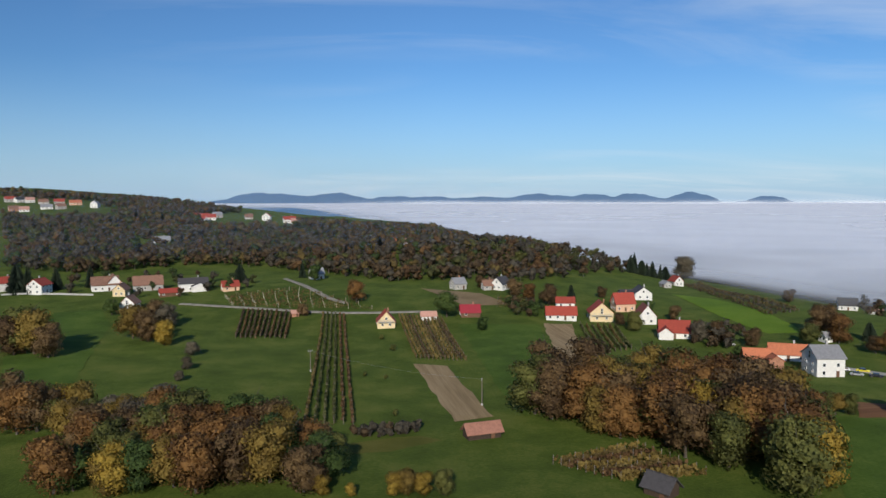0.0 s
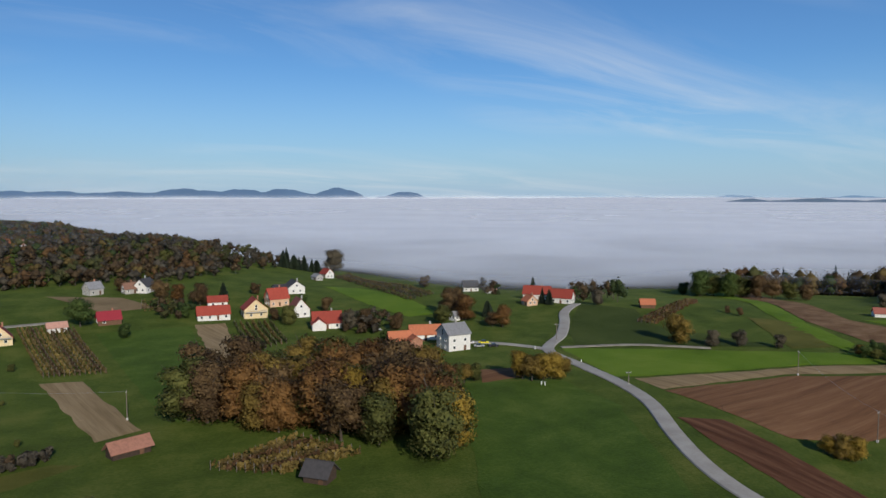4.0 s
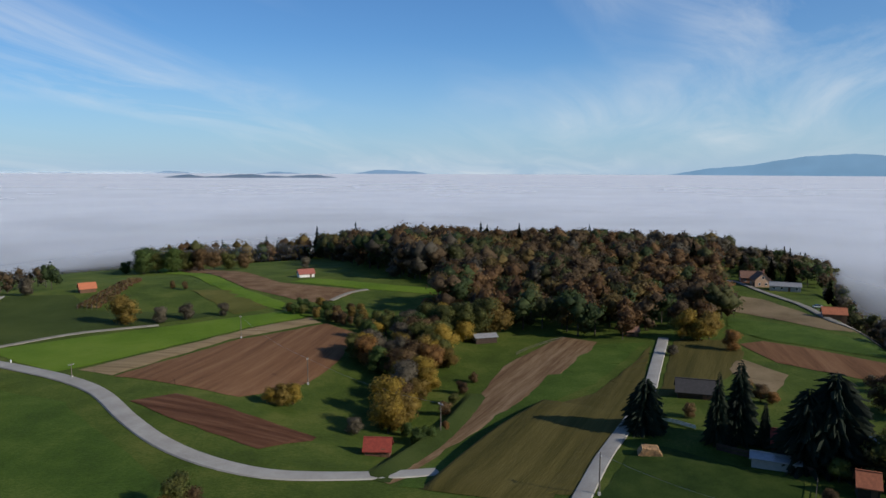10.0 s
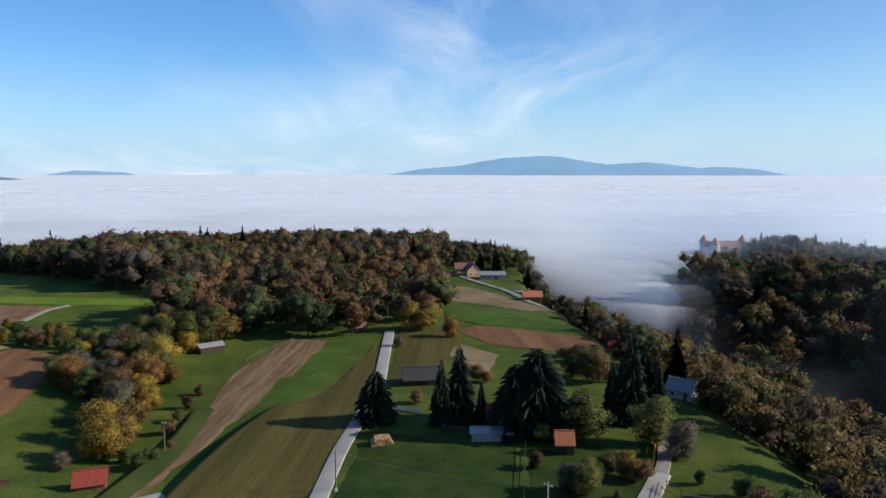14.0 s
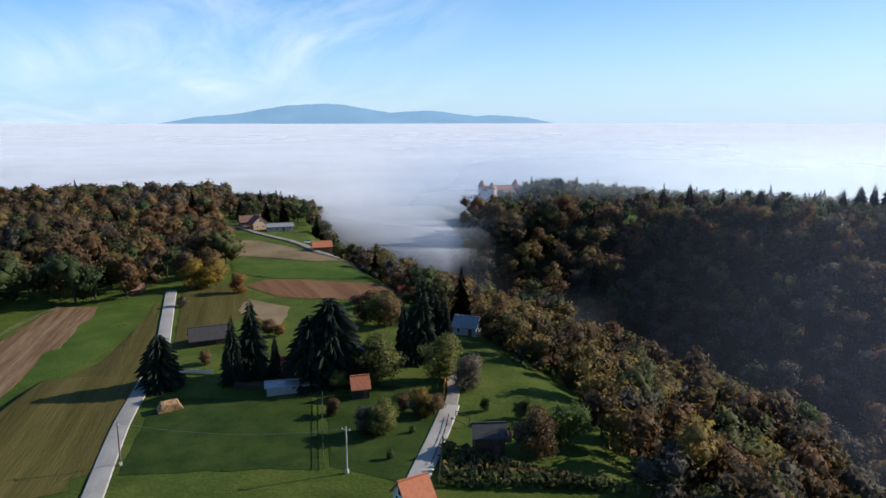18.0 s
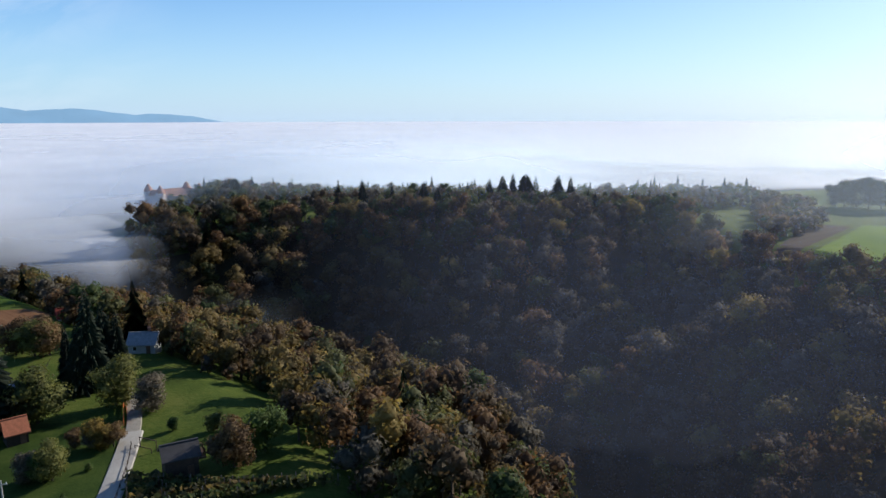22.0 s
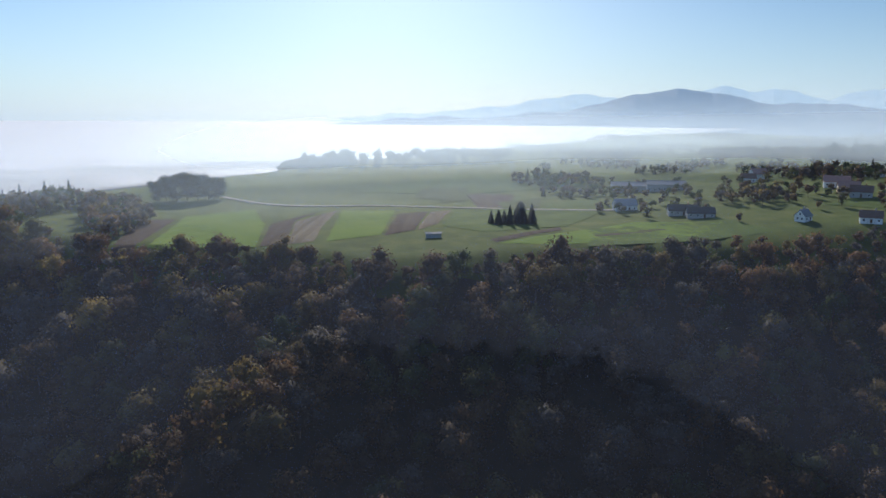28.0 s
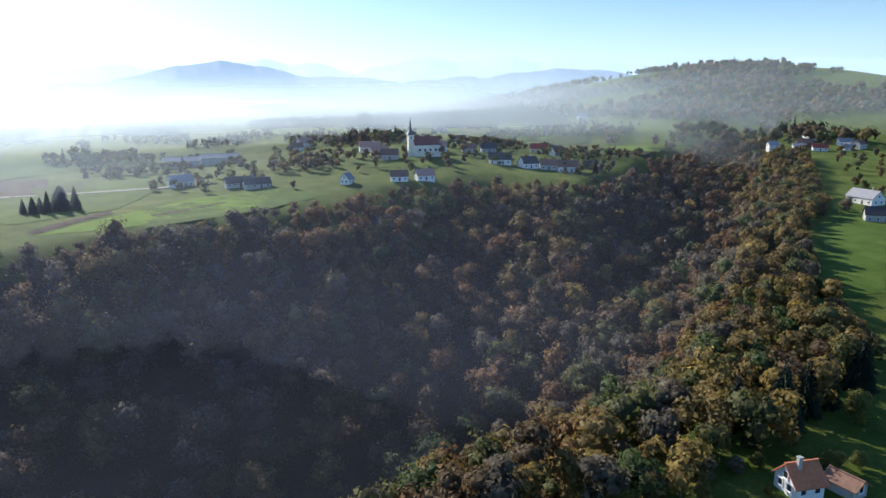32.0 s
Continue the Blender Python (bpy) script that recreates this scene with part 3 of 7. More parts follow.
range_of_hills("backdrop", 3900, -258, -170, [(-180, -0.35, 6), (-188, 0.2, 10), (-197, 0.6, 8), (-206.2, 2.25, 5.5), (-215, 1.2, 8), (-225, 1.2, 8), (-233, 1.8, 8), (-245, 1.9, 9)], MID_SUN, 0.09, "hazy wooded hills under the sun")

# ---- fields, roads ----


def drape(name, outline, mat, lift=0.12, cell=7.0, label="", category="field", ragged=0.5, seed=1):
    """A piece of land with its own surface, laid on the ground inside the outline."""
    rng = random.Random(seed * 77 + len(outline))
    ring = []
    for (x0, y0), (x1, y1) in zip(outline, outline[1:] + outline[:1]):
        n = max(1, int(math.hypot(x1 - x0, y1 - y0) / 5))
        for i in range(n):
            k = i / n
            ring.append((x0 + (x1 - x0) * k + rng.uniform(-ragged, ragged), y0 + (y1 - y0) * k + rng.uniform(-ragged, ragged), 0))
    bm = bmesh.new()
    bm.faces.new([bm.verts.new(p) for p in ring])
    bmesh.ops.triangulate(bm, faces=bm.faces[:])
    xs, ys = [p[0] for p in ring], [p[1] for p in ring]
    step = max(cell, (max(xs) - min(xs)) / 40, (max(ys) - min(ys)) / 40)
    for axis, lo, hi in ((0, min(xs), max(xs)), (1, min(ys), max(ys))):
        c = lo + step
        while c < hi:
            co, no = [0, 0, 0], [0, 0, 0]
            co[axis], no[axis] = c, 1
            bmesh.ops.bisect_plane(bm, geom=bm.verts[:] + bm.edges[:] + bm.faces[:], plane_co=co, plane_no=no)
            c += step
    bm.verts.ensure_lookup_table()
    z = ground_height([q.co.x for q in bm.verts], [q.co.y for q in bm.verts])
    for q, h in zip(bm.verts, z):
        q.co.z = h + (lift + 0.0006 * math.hypot(q.co.x, q.co.y)) * (0.45 if q.is_boundary else 1)
    bmesh.ops.recalc_face_normals(bm, faces=bm.faces[:])
    me = bpy.data.meshes.new(name)
    bm.to_mesh(me)
    bm.free()
    if me.polygons and sum(p.normal.z for p in me.polygons) < 0:
        me.flip_normals()
    me.materials.append(mat)
    return tagged(new(name, me), label, category, kind="structure")


def smooth_line(pts, step=4.0):
    """A curve through the points, in short steps."""
    out, p = [], [pts[0]] + list(pts) + [pts[-1]]
    for i in range(1, len(p) - 2):
        a, b, c, d = (np.array(q, float) for q in p[i - 1:i + 3])
        n = max(2, int(np.linalg.norm(c - b) / step))
        for k in range(n):
            t = k / n
            out.append(0.5 * (2 * b + (c - a) * t + (2 * a - 5 * b + 4 * c - d) * t * t + (3 * b - a - 3 * c + d) * t ** 3))
    out.append(np.array(pts[-1], float))
    return np.array(out)


def road(name, pts, width, mat, label, lift=0.25, category="road", wobble=0.0):
    c = smooth_line(pts)
    d = np.gradient(c, axis=0)
    d /= np.linalg.norm(d, axis=1)[:, None] + 1e-9
    side = np.stack([-d[:, 1], d[:, 0]], -1)
    wide = width * (1 + wobble * np.sin(np.arange(len(c)) * 1.7))[:, None]
    rows_ = [c + side * wide * k for k in (-0.56, -0.5, -0.17, 0.17, 0.5, 0.56)]
    lifts = (-0.25, 0, 0.05, 0.05, 0, -0.25)
    v = np.concatenate([np.column_stack([q, ground_height(q[:, 0], q[:, 1]) + lift + k + 0.0006 * np.hypot(q[:, 0], q[:, 1])]) for q, k in zip(rows_, lifts)])
    m = len(c)
    i, j = np.meshgrid(np.arange(len(rows_) - 1), np.arange(m - 1), indexing="ij")
    f = np.stack([i * m + j, i * m + j + 1, (i + 1) * m + j + 1, (i + 1) * m + j], -1).reshape(-1, 4)
    me = mesh_of(name, v, f, mat)
    if sum(p.normal.z for p in me.polygons) < 0:
        me.flip_normals()
    return tagged(new(name, me), label, category, kind="structure")


def bank(pts, h, gentle, steep, mat, label):
    """A grassy terrace bank: a gentle rise on one side, a steep drop on the other."""
    c = smooth_line(pts)
    d = np.gradient(c, axis=0)
    d /= np.linalg.norm(d, axis=1)[:, None] + 1e-9
    side = np.stack([-d[:, 1], d[:, 0]], -1)
    ease = np.sin(np.linspace(0, np.pi, len(c))) ** 0.5
    rows_ = [(-gentle, -0.1), (-gentle * 0.5, h * 0.55), (-0.8, h * 0.97), (0, h), (steep * 0.6, h * 0.3), (steep, -0.1)]
    v = np.concatenate([np.column_stack([c + side * s, ground_height(*(c + side * s).T) + k * ease + 0.1]) for s, k in rows_])
    m = len(c)
    i, j = np.meshgrid(np.arange(5), np.arange(m - 1), indexing="ij")
    f = np.stack([i * m + j, i * m + j + 1, (i + 1) * m + j + 1, (i + 1) * m + j], -1).reshape(-1, 4)
    me = mesh_of("bank", v, f, mat, smooth_=True)
    if sum(p.normal.z for p in me.polygons) < 0:
        me.flip_normals()
    return tagged(new("bank", me), label, "bank", kind="structure")


bank([(124.1, 44.8), (137.4, 44.7), (161.1, 42.2), (178.9, 37.4), (191.8, 33.2)], 2.2, 24, 2.0, MOWN, "grassy terrace bank between the meadow strips")
bank([(125, 58.4), (144.4, 57.6), (169.1, 56.5), (196, 56.5)], 1.8, 5, 2.5, GRASS_DARK, "rough bank below the stubble strip")
road("road", [(135.6, 46.9), (129, 55.7), (123, 65.2), (118.1, 77.4), (118.5, 92.1), (122.8, 107.4), (131.5, 125), (144.2, 146.5), (150.9, 166.6), (155, 188.9), (160.8, 217.5), (181.8, 236.9), (198.5, 256.4), (211.4, 273), (230.4, 287.8)], 4.4, ASPHALT, "pale grey asphalt lane winding over the meadows")
road("road", [(160.8, 217.5), (158.2, 224.4), (151.8, 234.8), (140.9, 246.8)], 3.2, ASPHALT, "pale grey asphalt side lane to the houses")
road("road", [(110.4, 16.8), (129.1, 15.8), (144.3, 14.8), (156.4, 13.5), (177.6, 10), (198.9, 6.9), (227.8, 5.7), (263.6, 4.3)], 3.4, ASPHALT, "pale grey asphalt lane running to the wood")
road("road", [(95.3, -29.7), (107.2, -37), (114, -41.2), (121.7, -45.8), (131.1, -51.3)], 3.6, ASPHALT, "grey asphalt drive beside the garden")
road("track", [(131.1, -51.3), (139.2, -55.2), (150.6, -59.2), (156.4, -60.5)], 2.6, GRAVEL, "rutted gravel track into the trees")
road("road", [(395.9, -17.4), (399.3, -28.1), (372.2, -40.4), (342.5, -52.5), (311.4, -59.3), (293.2, -70.8), (274.3, -81.8), (255.2, -79.1)], 3.0, GRAVEL, "pale lane past the farmhouses")
road("road", [(-142.3, 377.7), (-104.8, 366.6), (-61.2, 353.2), (-35.8, 351.1), (-3.3, 353.9)], 3.0, GRAVEL, "pale lane along the ridge")
road("road", [(-105, 465.4), (-89.5, 435.8), (-74.6, 406.3), (-62, 383.2), (-51.3, 371.9)], 3.0, GRAVEL, "pale lane curving up to the ridge")
road("track", [(167.4, 218.2), (192.6, 209.1), (204.1, 200.9), (217.4, 189.4)], 2.4, GRAVEL, "pale gravel track between fields")
road("track", [(285.5, 151.1), (306.5, 151.4), (316.6, 146.9)], 2.4, GRAVEL, "gravel field track over the hill")
road("road", [(89.8, -544), (53.8, -492.7), (18.7, -474.6), (-34.5, -479.1), (-96.6, -469.9), (-140, -452), (-185, -428)], 4.6, GRAVEL, "pale lane across the hazy plateau")
drape("meadow", [(7.3, 329.2), (45.5, 331.6), (43.5, 243.8), (23.3, 196.8), (18.7, 218.2), (14.1, 263.2)], GRASS_FRESH, 0.06, label="fresh green mown meadow on the slope", seed=41)
drape("meadow", [(108, 189.9), (137.1, 178.8), (134.6, 148.5), (114.9, 109.1), (98.4, 81.6), (66.6, 109.8), (79, 133.4)], GRASS_FRESH, 0.06, label="fresh green meadow inside the bend of the lane", seed=42)
drape("meadow", [(251.1, 26.9), (256.2, 10.3), (207, 22.4), (184.3, 35.4), (160.6, 42.1), (125.3, 44.8), (123.8, 51.7), (169.9, 47.5), (211.2, 40.6)], GRASS_FRESH, 0.06, label="fresh green strip beside the stubble", seed=43)
drape("lawn", [(127.3, 13.3), (153.6, 9.4), (163, 5.9), (148.5, -25.2), (113.7, -20.2)], GRASS_LAWN, 0.06, label="mown lawn before the red-roofed house", category="lawn", seed=44)
drape("lawn", [(148, -28), (132, -25.2), (114, -22), (101, -33), (118, -43.5), (131, -49.5), (140, -52), (152, -40)], GRASS_LAWN, 0.06, label="mown garden lawn with fruit trees", category="lawn", seed=51)
drape("meadow", [(-216.3, 342.4), (-177.9, 363.3), (-157.4, 329.1), (-118.2, 221.2), (-132.6, 208)], GRASS_FRESH, 0.06, label="fresh green meadow on the western slope", seed=45)
drape("meadow", [(231.3, 286.4), (245.7, 260.4), (226.2, 233.9), (243.1, 178.6), (175.6, 217.7), (186.9, 239.5)], GRASS_DARK, 0.06, label="dark green pasture on the eastern hill", seed=46)
drape("meadow", [(-27.8, 169.4), (-6.6, 179.2), (-0.7, 175.6), (-13, 166.7), (-24.7, 162.4)], GRASS_PALE, 0.06, label="strip of pale dry reed grass", seed=47)
drape("meadow", [(-131.6, -368.2), (-214.7, -381.7), (-223.7, -334.6), (-158.4, -316), (-112.1, -310)], GRASS_FRESH, 0.06, label="sunlit green pasture on the plateau", seed=48)
drape("meadow", [(-444.5, -149), (-414.7, -123.2), (-357.8, -90.3), (-242.7, -58.9), (-225, -68.8), (-254.4, -82.4)], GRASS_FRESH, 0.06, label="sunlit green pasture by the hamlet", seed=49)
drape("meadow", [(-280.1, -377.9), (-319.1, -390), (-342.8, -380.2), (-336.2, -349.7), (-311.6, -345.6)], GRASS_FRESH, 0.06, label="green knoll below the church", seed=50)
drape("field", [(-11.3, 258.6), (1.1, 255.3), (14.2, 195.5), (3.2, 191.3)], TILLED_ROWS, label="pale tilled strip of earth", seed=1)
drape("field", [(47.9, 333.4), (61.7, 333.1), (53.4, 258.2), (43.1, 244.4)], TILLED_ROWS, label="pale tilled strip of earth", seed=2)
drape("field", [(-13.4, 416.5), (21.8, 400.8), (35.4, 373.7), (11.2, 368.1)], TILLED_PALE, label="pale brown tilled strip below the ridge", seed=3)
drape("field", [(138.6, 424.7), (160.5, 411.4), (166.6, 364.5), (160.8, 308.1), (144.2, 308.8), (138.7, 355.4)], GRASS_BRIGHT, label="bright green crop strip behind the village", seed=4)
drape("field", [(166.8, 217.4), (207.9, 191.7), (259.9, 159), (256.3, 143.9), (228.3, 156.8), (164.2, 169.7), (154.7, 173.6)], GRASS_BRIGHT, label="bright green crop field", seed=5)
drape("field", [(158.5, 168.7), (226.6, 155.6), (253, 143.3), (247, 135), (210.9, 152.1), (157.7, 155.1)], TILLED_ROWS, label="pale fallow strip beside the crop", seed=6)
drape("field", [(157.6, 153.7), (208.8, 150.6), (246.2, 132.2), (236.9, 114.2), (205.4, 105.9), (181.9, 104.8), (158.4, 111.9)], SOIL, label="large red-brown ploughed field", seed=7)
drape("field", [(141.9, 133.9), (152.1, 126.9), (148.6, 104.8), (144.4, 81.2), (141.7, 79.7), (129.6, 87.4), (134.8, 112.3)], SOIL_DARK, label="dark freshly ploughed field", seed=8)
drape("field", [(400, 335.6), (419.1, 329.6), (319.4, 199.3), (314.6, 148.7), (286.5, 150.3), (278.2, 159.1), (296.7, 204.4)], STUBBLE, label="tan stubble strip over the hill", seed=9)
drape("field", [(387, 340.8), (399.1, 335.9), (292.5, 201.5), (273.4, 167.4), (260, 161.8), (273.7, 194.8)], GRASS_BRIGHT, label="bright green crop strip over the hill", seed=10)
drape("field", [(324.5, 195.8), (340.7, 188.9), (332, 130.4), (330.8, 99.6), (318.4, 106.4), (318.8, 150.7)], GRASS_BRIGHT, label="bright green crop strip below the wood", seed=11)
drape("field", [(278.9, 222.6), (289, 205.8), (260.9, 167.9), (245, 174.1)], GRASS_PALE, label="dull grey-green fallow patch", seed=12)
drape("field", [(121.3, 202.5), (134.8, 198.2), (128.3, 187.1), (112.8, 187.8)], SOIL, label="small ploughed patch by the trees", seed=13)
drape("field", [(260.7, 40.3), (254.3, 26.6), (228, 30.4), (186.4, 42.2), (152.8, 51), (131.3, 51.3), (124, 52.6), (125, 55.9), (152, 56.4), (186.9, 53.9), (223, 54.4)], STUBBLE_ROWS, label="long tan stubble strip", seed=14)
drape("field", [(251.6, 8.6), (215.2, 8.4), (177.5, 11.7), (152.9, 15.7), (130, 17.3), (126.1, 42.2), (157.1, 41.1), (183.3, 35.2), (198.7, 21.4), (227.4, 13.5)], MOWN, label="mown yellowish meadow beside the lane", seed=15)
drape("field", [(264.2, 0.1), (267.2, -17.5), (251.9, -22.3), (225.2, -16.8), (200.2, -4.2), (199.1, 4)], MOWN, label="dry meadow beside the lane", seed=16)
drape("field", [(263.4, -21.3), (269.8, -29.9), (260, -51.9), (246.5, -77.4), (229.3, -62.6), (242.6, -30.8)], SOIL, label="brown ploughed field behind the conifers", seed=17)
drape("field", [(244.3, -19.9), (229.8, -32.7), (209, -26.8), (230, -15.3)], TILLED_PALE, label="tan tilled patch behind the conifers", seed=18)
drape("field", [(308.2, -19.8), (296.3, -48), (264.8, -81), (255.4, -76.5), (272.8, -30.2), (285.7, -18.1)], GRASS_FRESH, label="green crop strip along the lane", seed=19)
drape("field", [(364.7, -20.3), (352.5, -38.4), (295.1, -64.9), (294.7, -54.2), (323.5, -19.5)], TILLED_PALE, label="pale stubble strip along the lane", seed=20)
drape("meadow", [(92.5, -343.3), (97, -448.7), (57.5, -466.3), (45, -407.7), (42.8, -340.5), (71.2, -337.3)], GRASS_BRIGHT, 0.06, label="pale green hazy meadow on the plateau", seed=61)
drape("meadow", [(9.4, -352.2), (1.5, -450.8), (-32.5, -452), (-19, -364.1)], GRASS_BRIGHT, 0.06, label="pale green hazy meadow on the plateau", seed=62)
drape("meadow", [(-73.7, -464.3), (-185.3, -494.3), (-175.8, -447.2), (-122.9, -379.1), (-73.6, -360.3), (-53.7, -386.3)], GRASS_FRESH, 0.06, label="green hazy meadow on the plateau", seed=63)
drape("meadow", [(-72.6, -327.8), (-166.8, -388.1), (-215, -367.5), (-179, -331.2), (-103.2, -317.2)], GRASS_BRIGHT, 0.06, label="sunlit meadow below the southern village", seed=64)
drape("meadow", [(4.4, -589.4), (-119.9, -705.7), (-231, -649.1), (-203.7, -585.5), (-92.7, -544.5)], GRASS_FRESH, 0.06, label="green hazy pasture beyond the lane", seed=65)
drape("field", [(-71.7, -339.5), (-118.9, -376.7), (-117, -364.6), (-73.2, -330.3)], PLATEAU_DARK, label="narrow dark ploughed strip below the houses", seed=66)
drape("field", [(-127.5, -346.1), (-175.8, -362.9), (-172.7, -353.7), (-125.1, -336.2)], PLATEAU_DARK, label="narrow dark strip across the meadow", seed=67)
drape("field", [(107.7, -337.8), (119, -437.6), (100, -439.8), (98.2, -330.6)], PLATEAU_DARK, label="dark ploughed strip on the plateau", seed=21)
drape("field", [(40.8, -341.7), (42, -409), (14.3, -449.5), (29, -415.8), (28.5, -344)], PLATEAU_DARK, label="dark ploughed strip on the plateau", seed=22)
drape("field", [(28, -345.5), (28.2, -413.8), (3.7, -453.3), (12.2, -397.4), (15.5, -353)], PLATEAU_ROWS, label="pale tilled strip on the plateau", seed=23)
drape("field", [(-20, -361), (-33, -434.3), (-54.6, -451.8), (-37.5, -373.5)], PLATEAU_DARK, label="striped ploughed patch on the plateau", seed=24)
drape("field", [(-38.4, -373.4), (-55.4, -449.2), (-70.9, -460.7), (-52.4, -393.2)], PLATEAU_ROWS, label="pale tilled patch on the plateau", seed=25)

# pastures of several greens, fallow and stubble over the southern plateau
patch = random.Random(12)
for i in range(30):
    b0, r0 = -186 - 62 * ((i * 0.618) % 1), 470 + 640 * ((i * 0.381 + 0.1) % 1)
    db, dr = patch.uniform(2.0, 5.0), patch.uniform(35, 90)
    if 400 < r0 < 620 and -232 < b0 < -206:
        continue
    corners = [(b0 + patch.uniform(-1, 1), r0), (b0 - db, r0 + patch.uniform(-25, 25)), (b0 - db + patch.uniform(-1, 1), r0 + dr), (b0 + patch.uniform(-1, 1), r0 + dr + patch.uniform(-20, 20))]
    mat, text = patch.choice(((GRASS_DARK, "dark green pasture"), (GRASS_PALE, "dry yellowish pasture"), (GRASS_BRIGHT, "bright green crop field"), (GRASS_DARK, "dark green pasture"), (PLATEAU_DARK, "dark ploughed field")))
    drape("field", [(-math.sin(radians(q)) * r, math.cos(radians(q)) * r) for q, r in corners], mat, 0.3, 12, text + " on the hazy plateau", seed=200 + i)

# ---- builders ----


def lay(x, y):
    return float(ground_height(x, y))


def part(name, data, material, parent, label="", m=None):
    """Links a mesh, or a bmesh, as ONE object under its thing or part."""
    if isinstance(data, bmesh.types.BMesh):
        me = bpy.data.meshes.new(name)
        data.to_mesh(me)
        data.free()
        data = me
    if material and not data.materials:
        data.materials.append(material)
    ob = new(name, data)
    ob.parent = parent
    if m is not None:
        ob.matrix_basis = m
    return tagged(ob, label)


def thing(name, x, y, turn=0.0, label="", category="", group="", z=None, size=1.0):
    ob = new(name)
    ob.empty_display_size = 0.5
    ob.matrix_basis = pose(x, y, lay(x, y) if z is None else z, 0, 0, turn) @ Matrix.Scale(size, 4)
    return tagged(ob, label, category, group)


def box(bm, cx, cy, cz, sx, sy, sz, turn=0.0):
    m = Matrix.Translation((cx, cy, cz)) @ Matrix.Rotation(radians(turn), 4, "Z") @ Matrix.Diagonal((sx, sy, sz, 1))
    return bmesh.ops.create_cube(bm, size=1.0, matrix=m)["verts"]


OCTA_V = np.array([(1, 0, 0), (0, 1, 0), (-1, 0, 0), (0, -1, 0), (0, 0, 1), (0, 0, -1)], float)
OCTA_F = np.array([(0, 1, 4), (1, 2, 4), (2, 3, 4), (3, 0, 4), (1, 0, 5), (2, 1, 5), (3, 2, 5), (0, 3, 5)])
ball = bmesh.new()
bmesh.ops.create_icosphere(ball, subdivisions=1, radius=1.0)
ICO_V, ICO_F = np.array([q.co[:] for q in ball.verts]), np.array([[q.index for q in p.verts] for p in ball.faces])
ball.free()


def unit(v):
    return v / (np.linalg.norm(v, axis=-1, keepdims=True) + 1e-9)


def leafy(me, normals):
    """Leaves catch the light like the rounded bough that they clothe."""
    me.normals_split_custom_set_from_vertices(normals.tolist())
    return me


def leaf_cloud(rng, centres, radii, count, size, squash=0.85, ruffle=0.36):
    """Many small leaf sprays over rounded boughs: vertices and triangles."""
    w = radii ** 2 / np.sum(radii ** 2)
    pick = rng.choice(len(centres), count, p=w)
    d = rng.normal(size=(count, 3))
    d[:, 2] = d[:, 2] + 0.25
    d /= np.linalg.norm(d, axis=1)[:, None]
    p = centres[pick] + d * radii[pick][:, None] * rng.uniform(0.72, 1.2, (count, 1)) * np.array([1, 1, squash])
    mid = centres.mean(axis=0)
    soft = unit(d + 0.7 * unit(p - mid) + rng.normal(size=(count, 3)) * 0.5)
    n = d + rng.normal(size=(count, 3)) * ruffle
    n /= np.linalg.norm(n, axis=1)[:, None]
    u = np.cross(n, rng.normal(size=(count, 3)))
    u /= np.linalg.norm(u, axis=1)[:, None] + 1e-9
    w2 = np.cross(n, u)
    s = size * rng.uniform(0.6, 1.3, (count, 1))
    k = rng.uniform(0.5, 1.0, (count, 1))
    v = np.stack([p - u * s, p + u * s * 0.8 - w2 * s * k, p + u * s * 0.4 + w2 * s * k * 1.2], 1).reshape(-1, 3)
    f = np.arange(count * 3).reshape(-1, 3)
    return v, f, np.repeat(soft, 3, axis=0)


def boughs(rng, height, spread, n, base=0.28):
    """The rounded masses that make up a crown."""
    z = rng.uniform(base + 0.1, 0.86, n)
    out = np.sqrt(np.clip(1 - ((z - 0.55) / 0.5) ** 2, 0.08, 1)) * rng.uniform(0.25, 0.72, n) * spread
    a = rng.uniform(0, 2 * np.pi, n) + np.arange(n) * 2.4
    c = np.stack([np.cos(a) * out, np.sin(a) * out, z * height], -1)
    r = spread * rng.uniform(0.34, 0.55, n)
    c = np.vstack([c, [0, 0, 0.62 * height]])
    r = np.append(r, spread * 0.62)
    return c, r


def crown_mesh(name, seed, height, spread, leaves, size, mat, n=9, base=0.28, solid=0.72):
    rng = np.random.default_rng(seed)
    c, r = boughs(rng, height, spread, n, base)
    v, f, nn = leaf_cloud(rng, c, r, leaves, size)
    vs, fs, ns, k = [v], f.tolist(), [nn], len(v)
    mid = c.mean(axis=0)
    for cc, rr in zip(c, r):
        q = ICO_V * rr * solid * rng.uniform(0.85, 1.15, (12, 1)) * np.array([1, 1, 0.85]) + cc
        vs.append(q)
        ns.append(unit(ICO_V + 0.7 * unit(q - mid)))
        fs += (ICO_F + k).tolist()
        k += len(q)
    return leafy(mesh_of(name, np.vstack(vs), fs, mat, smooth_=True), np.vstack(ns))


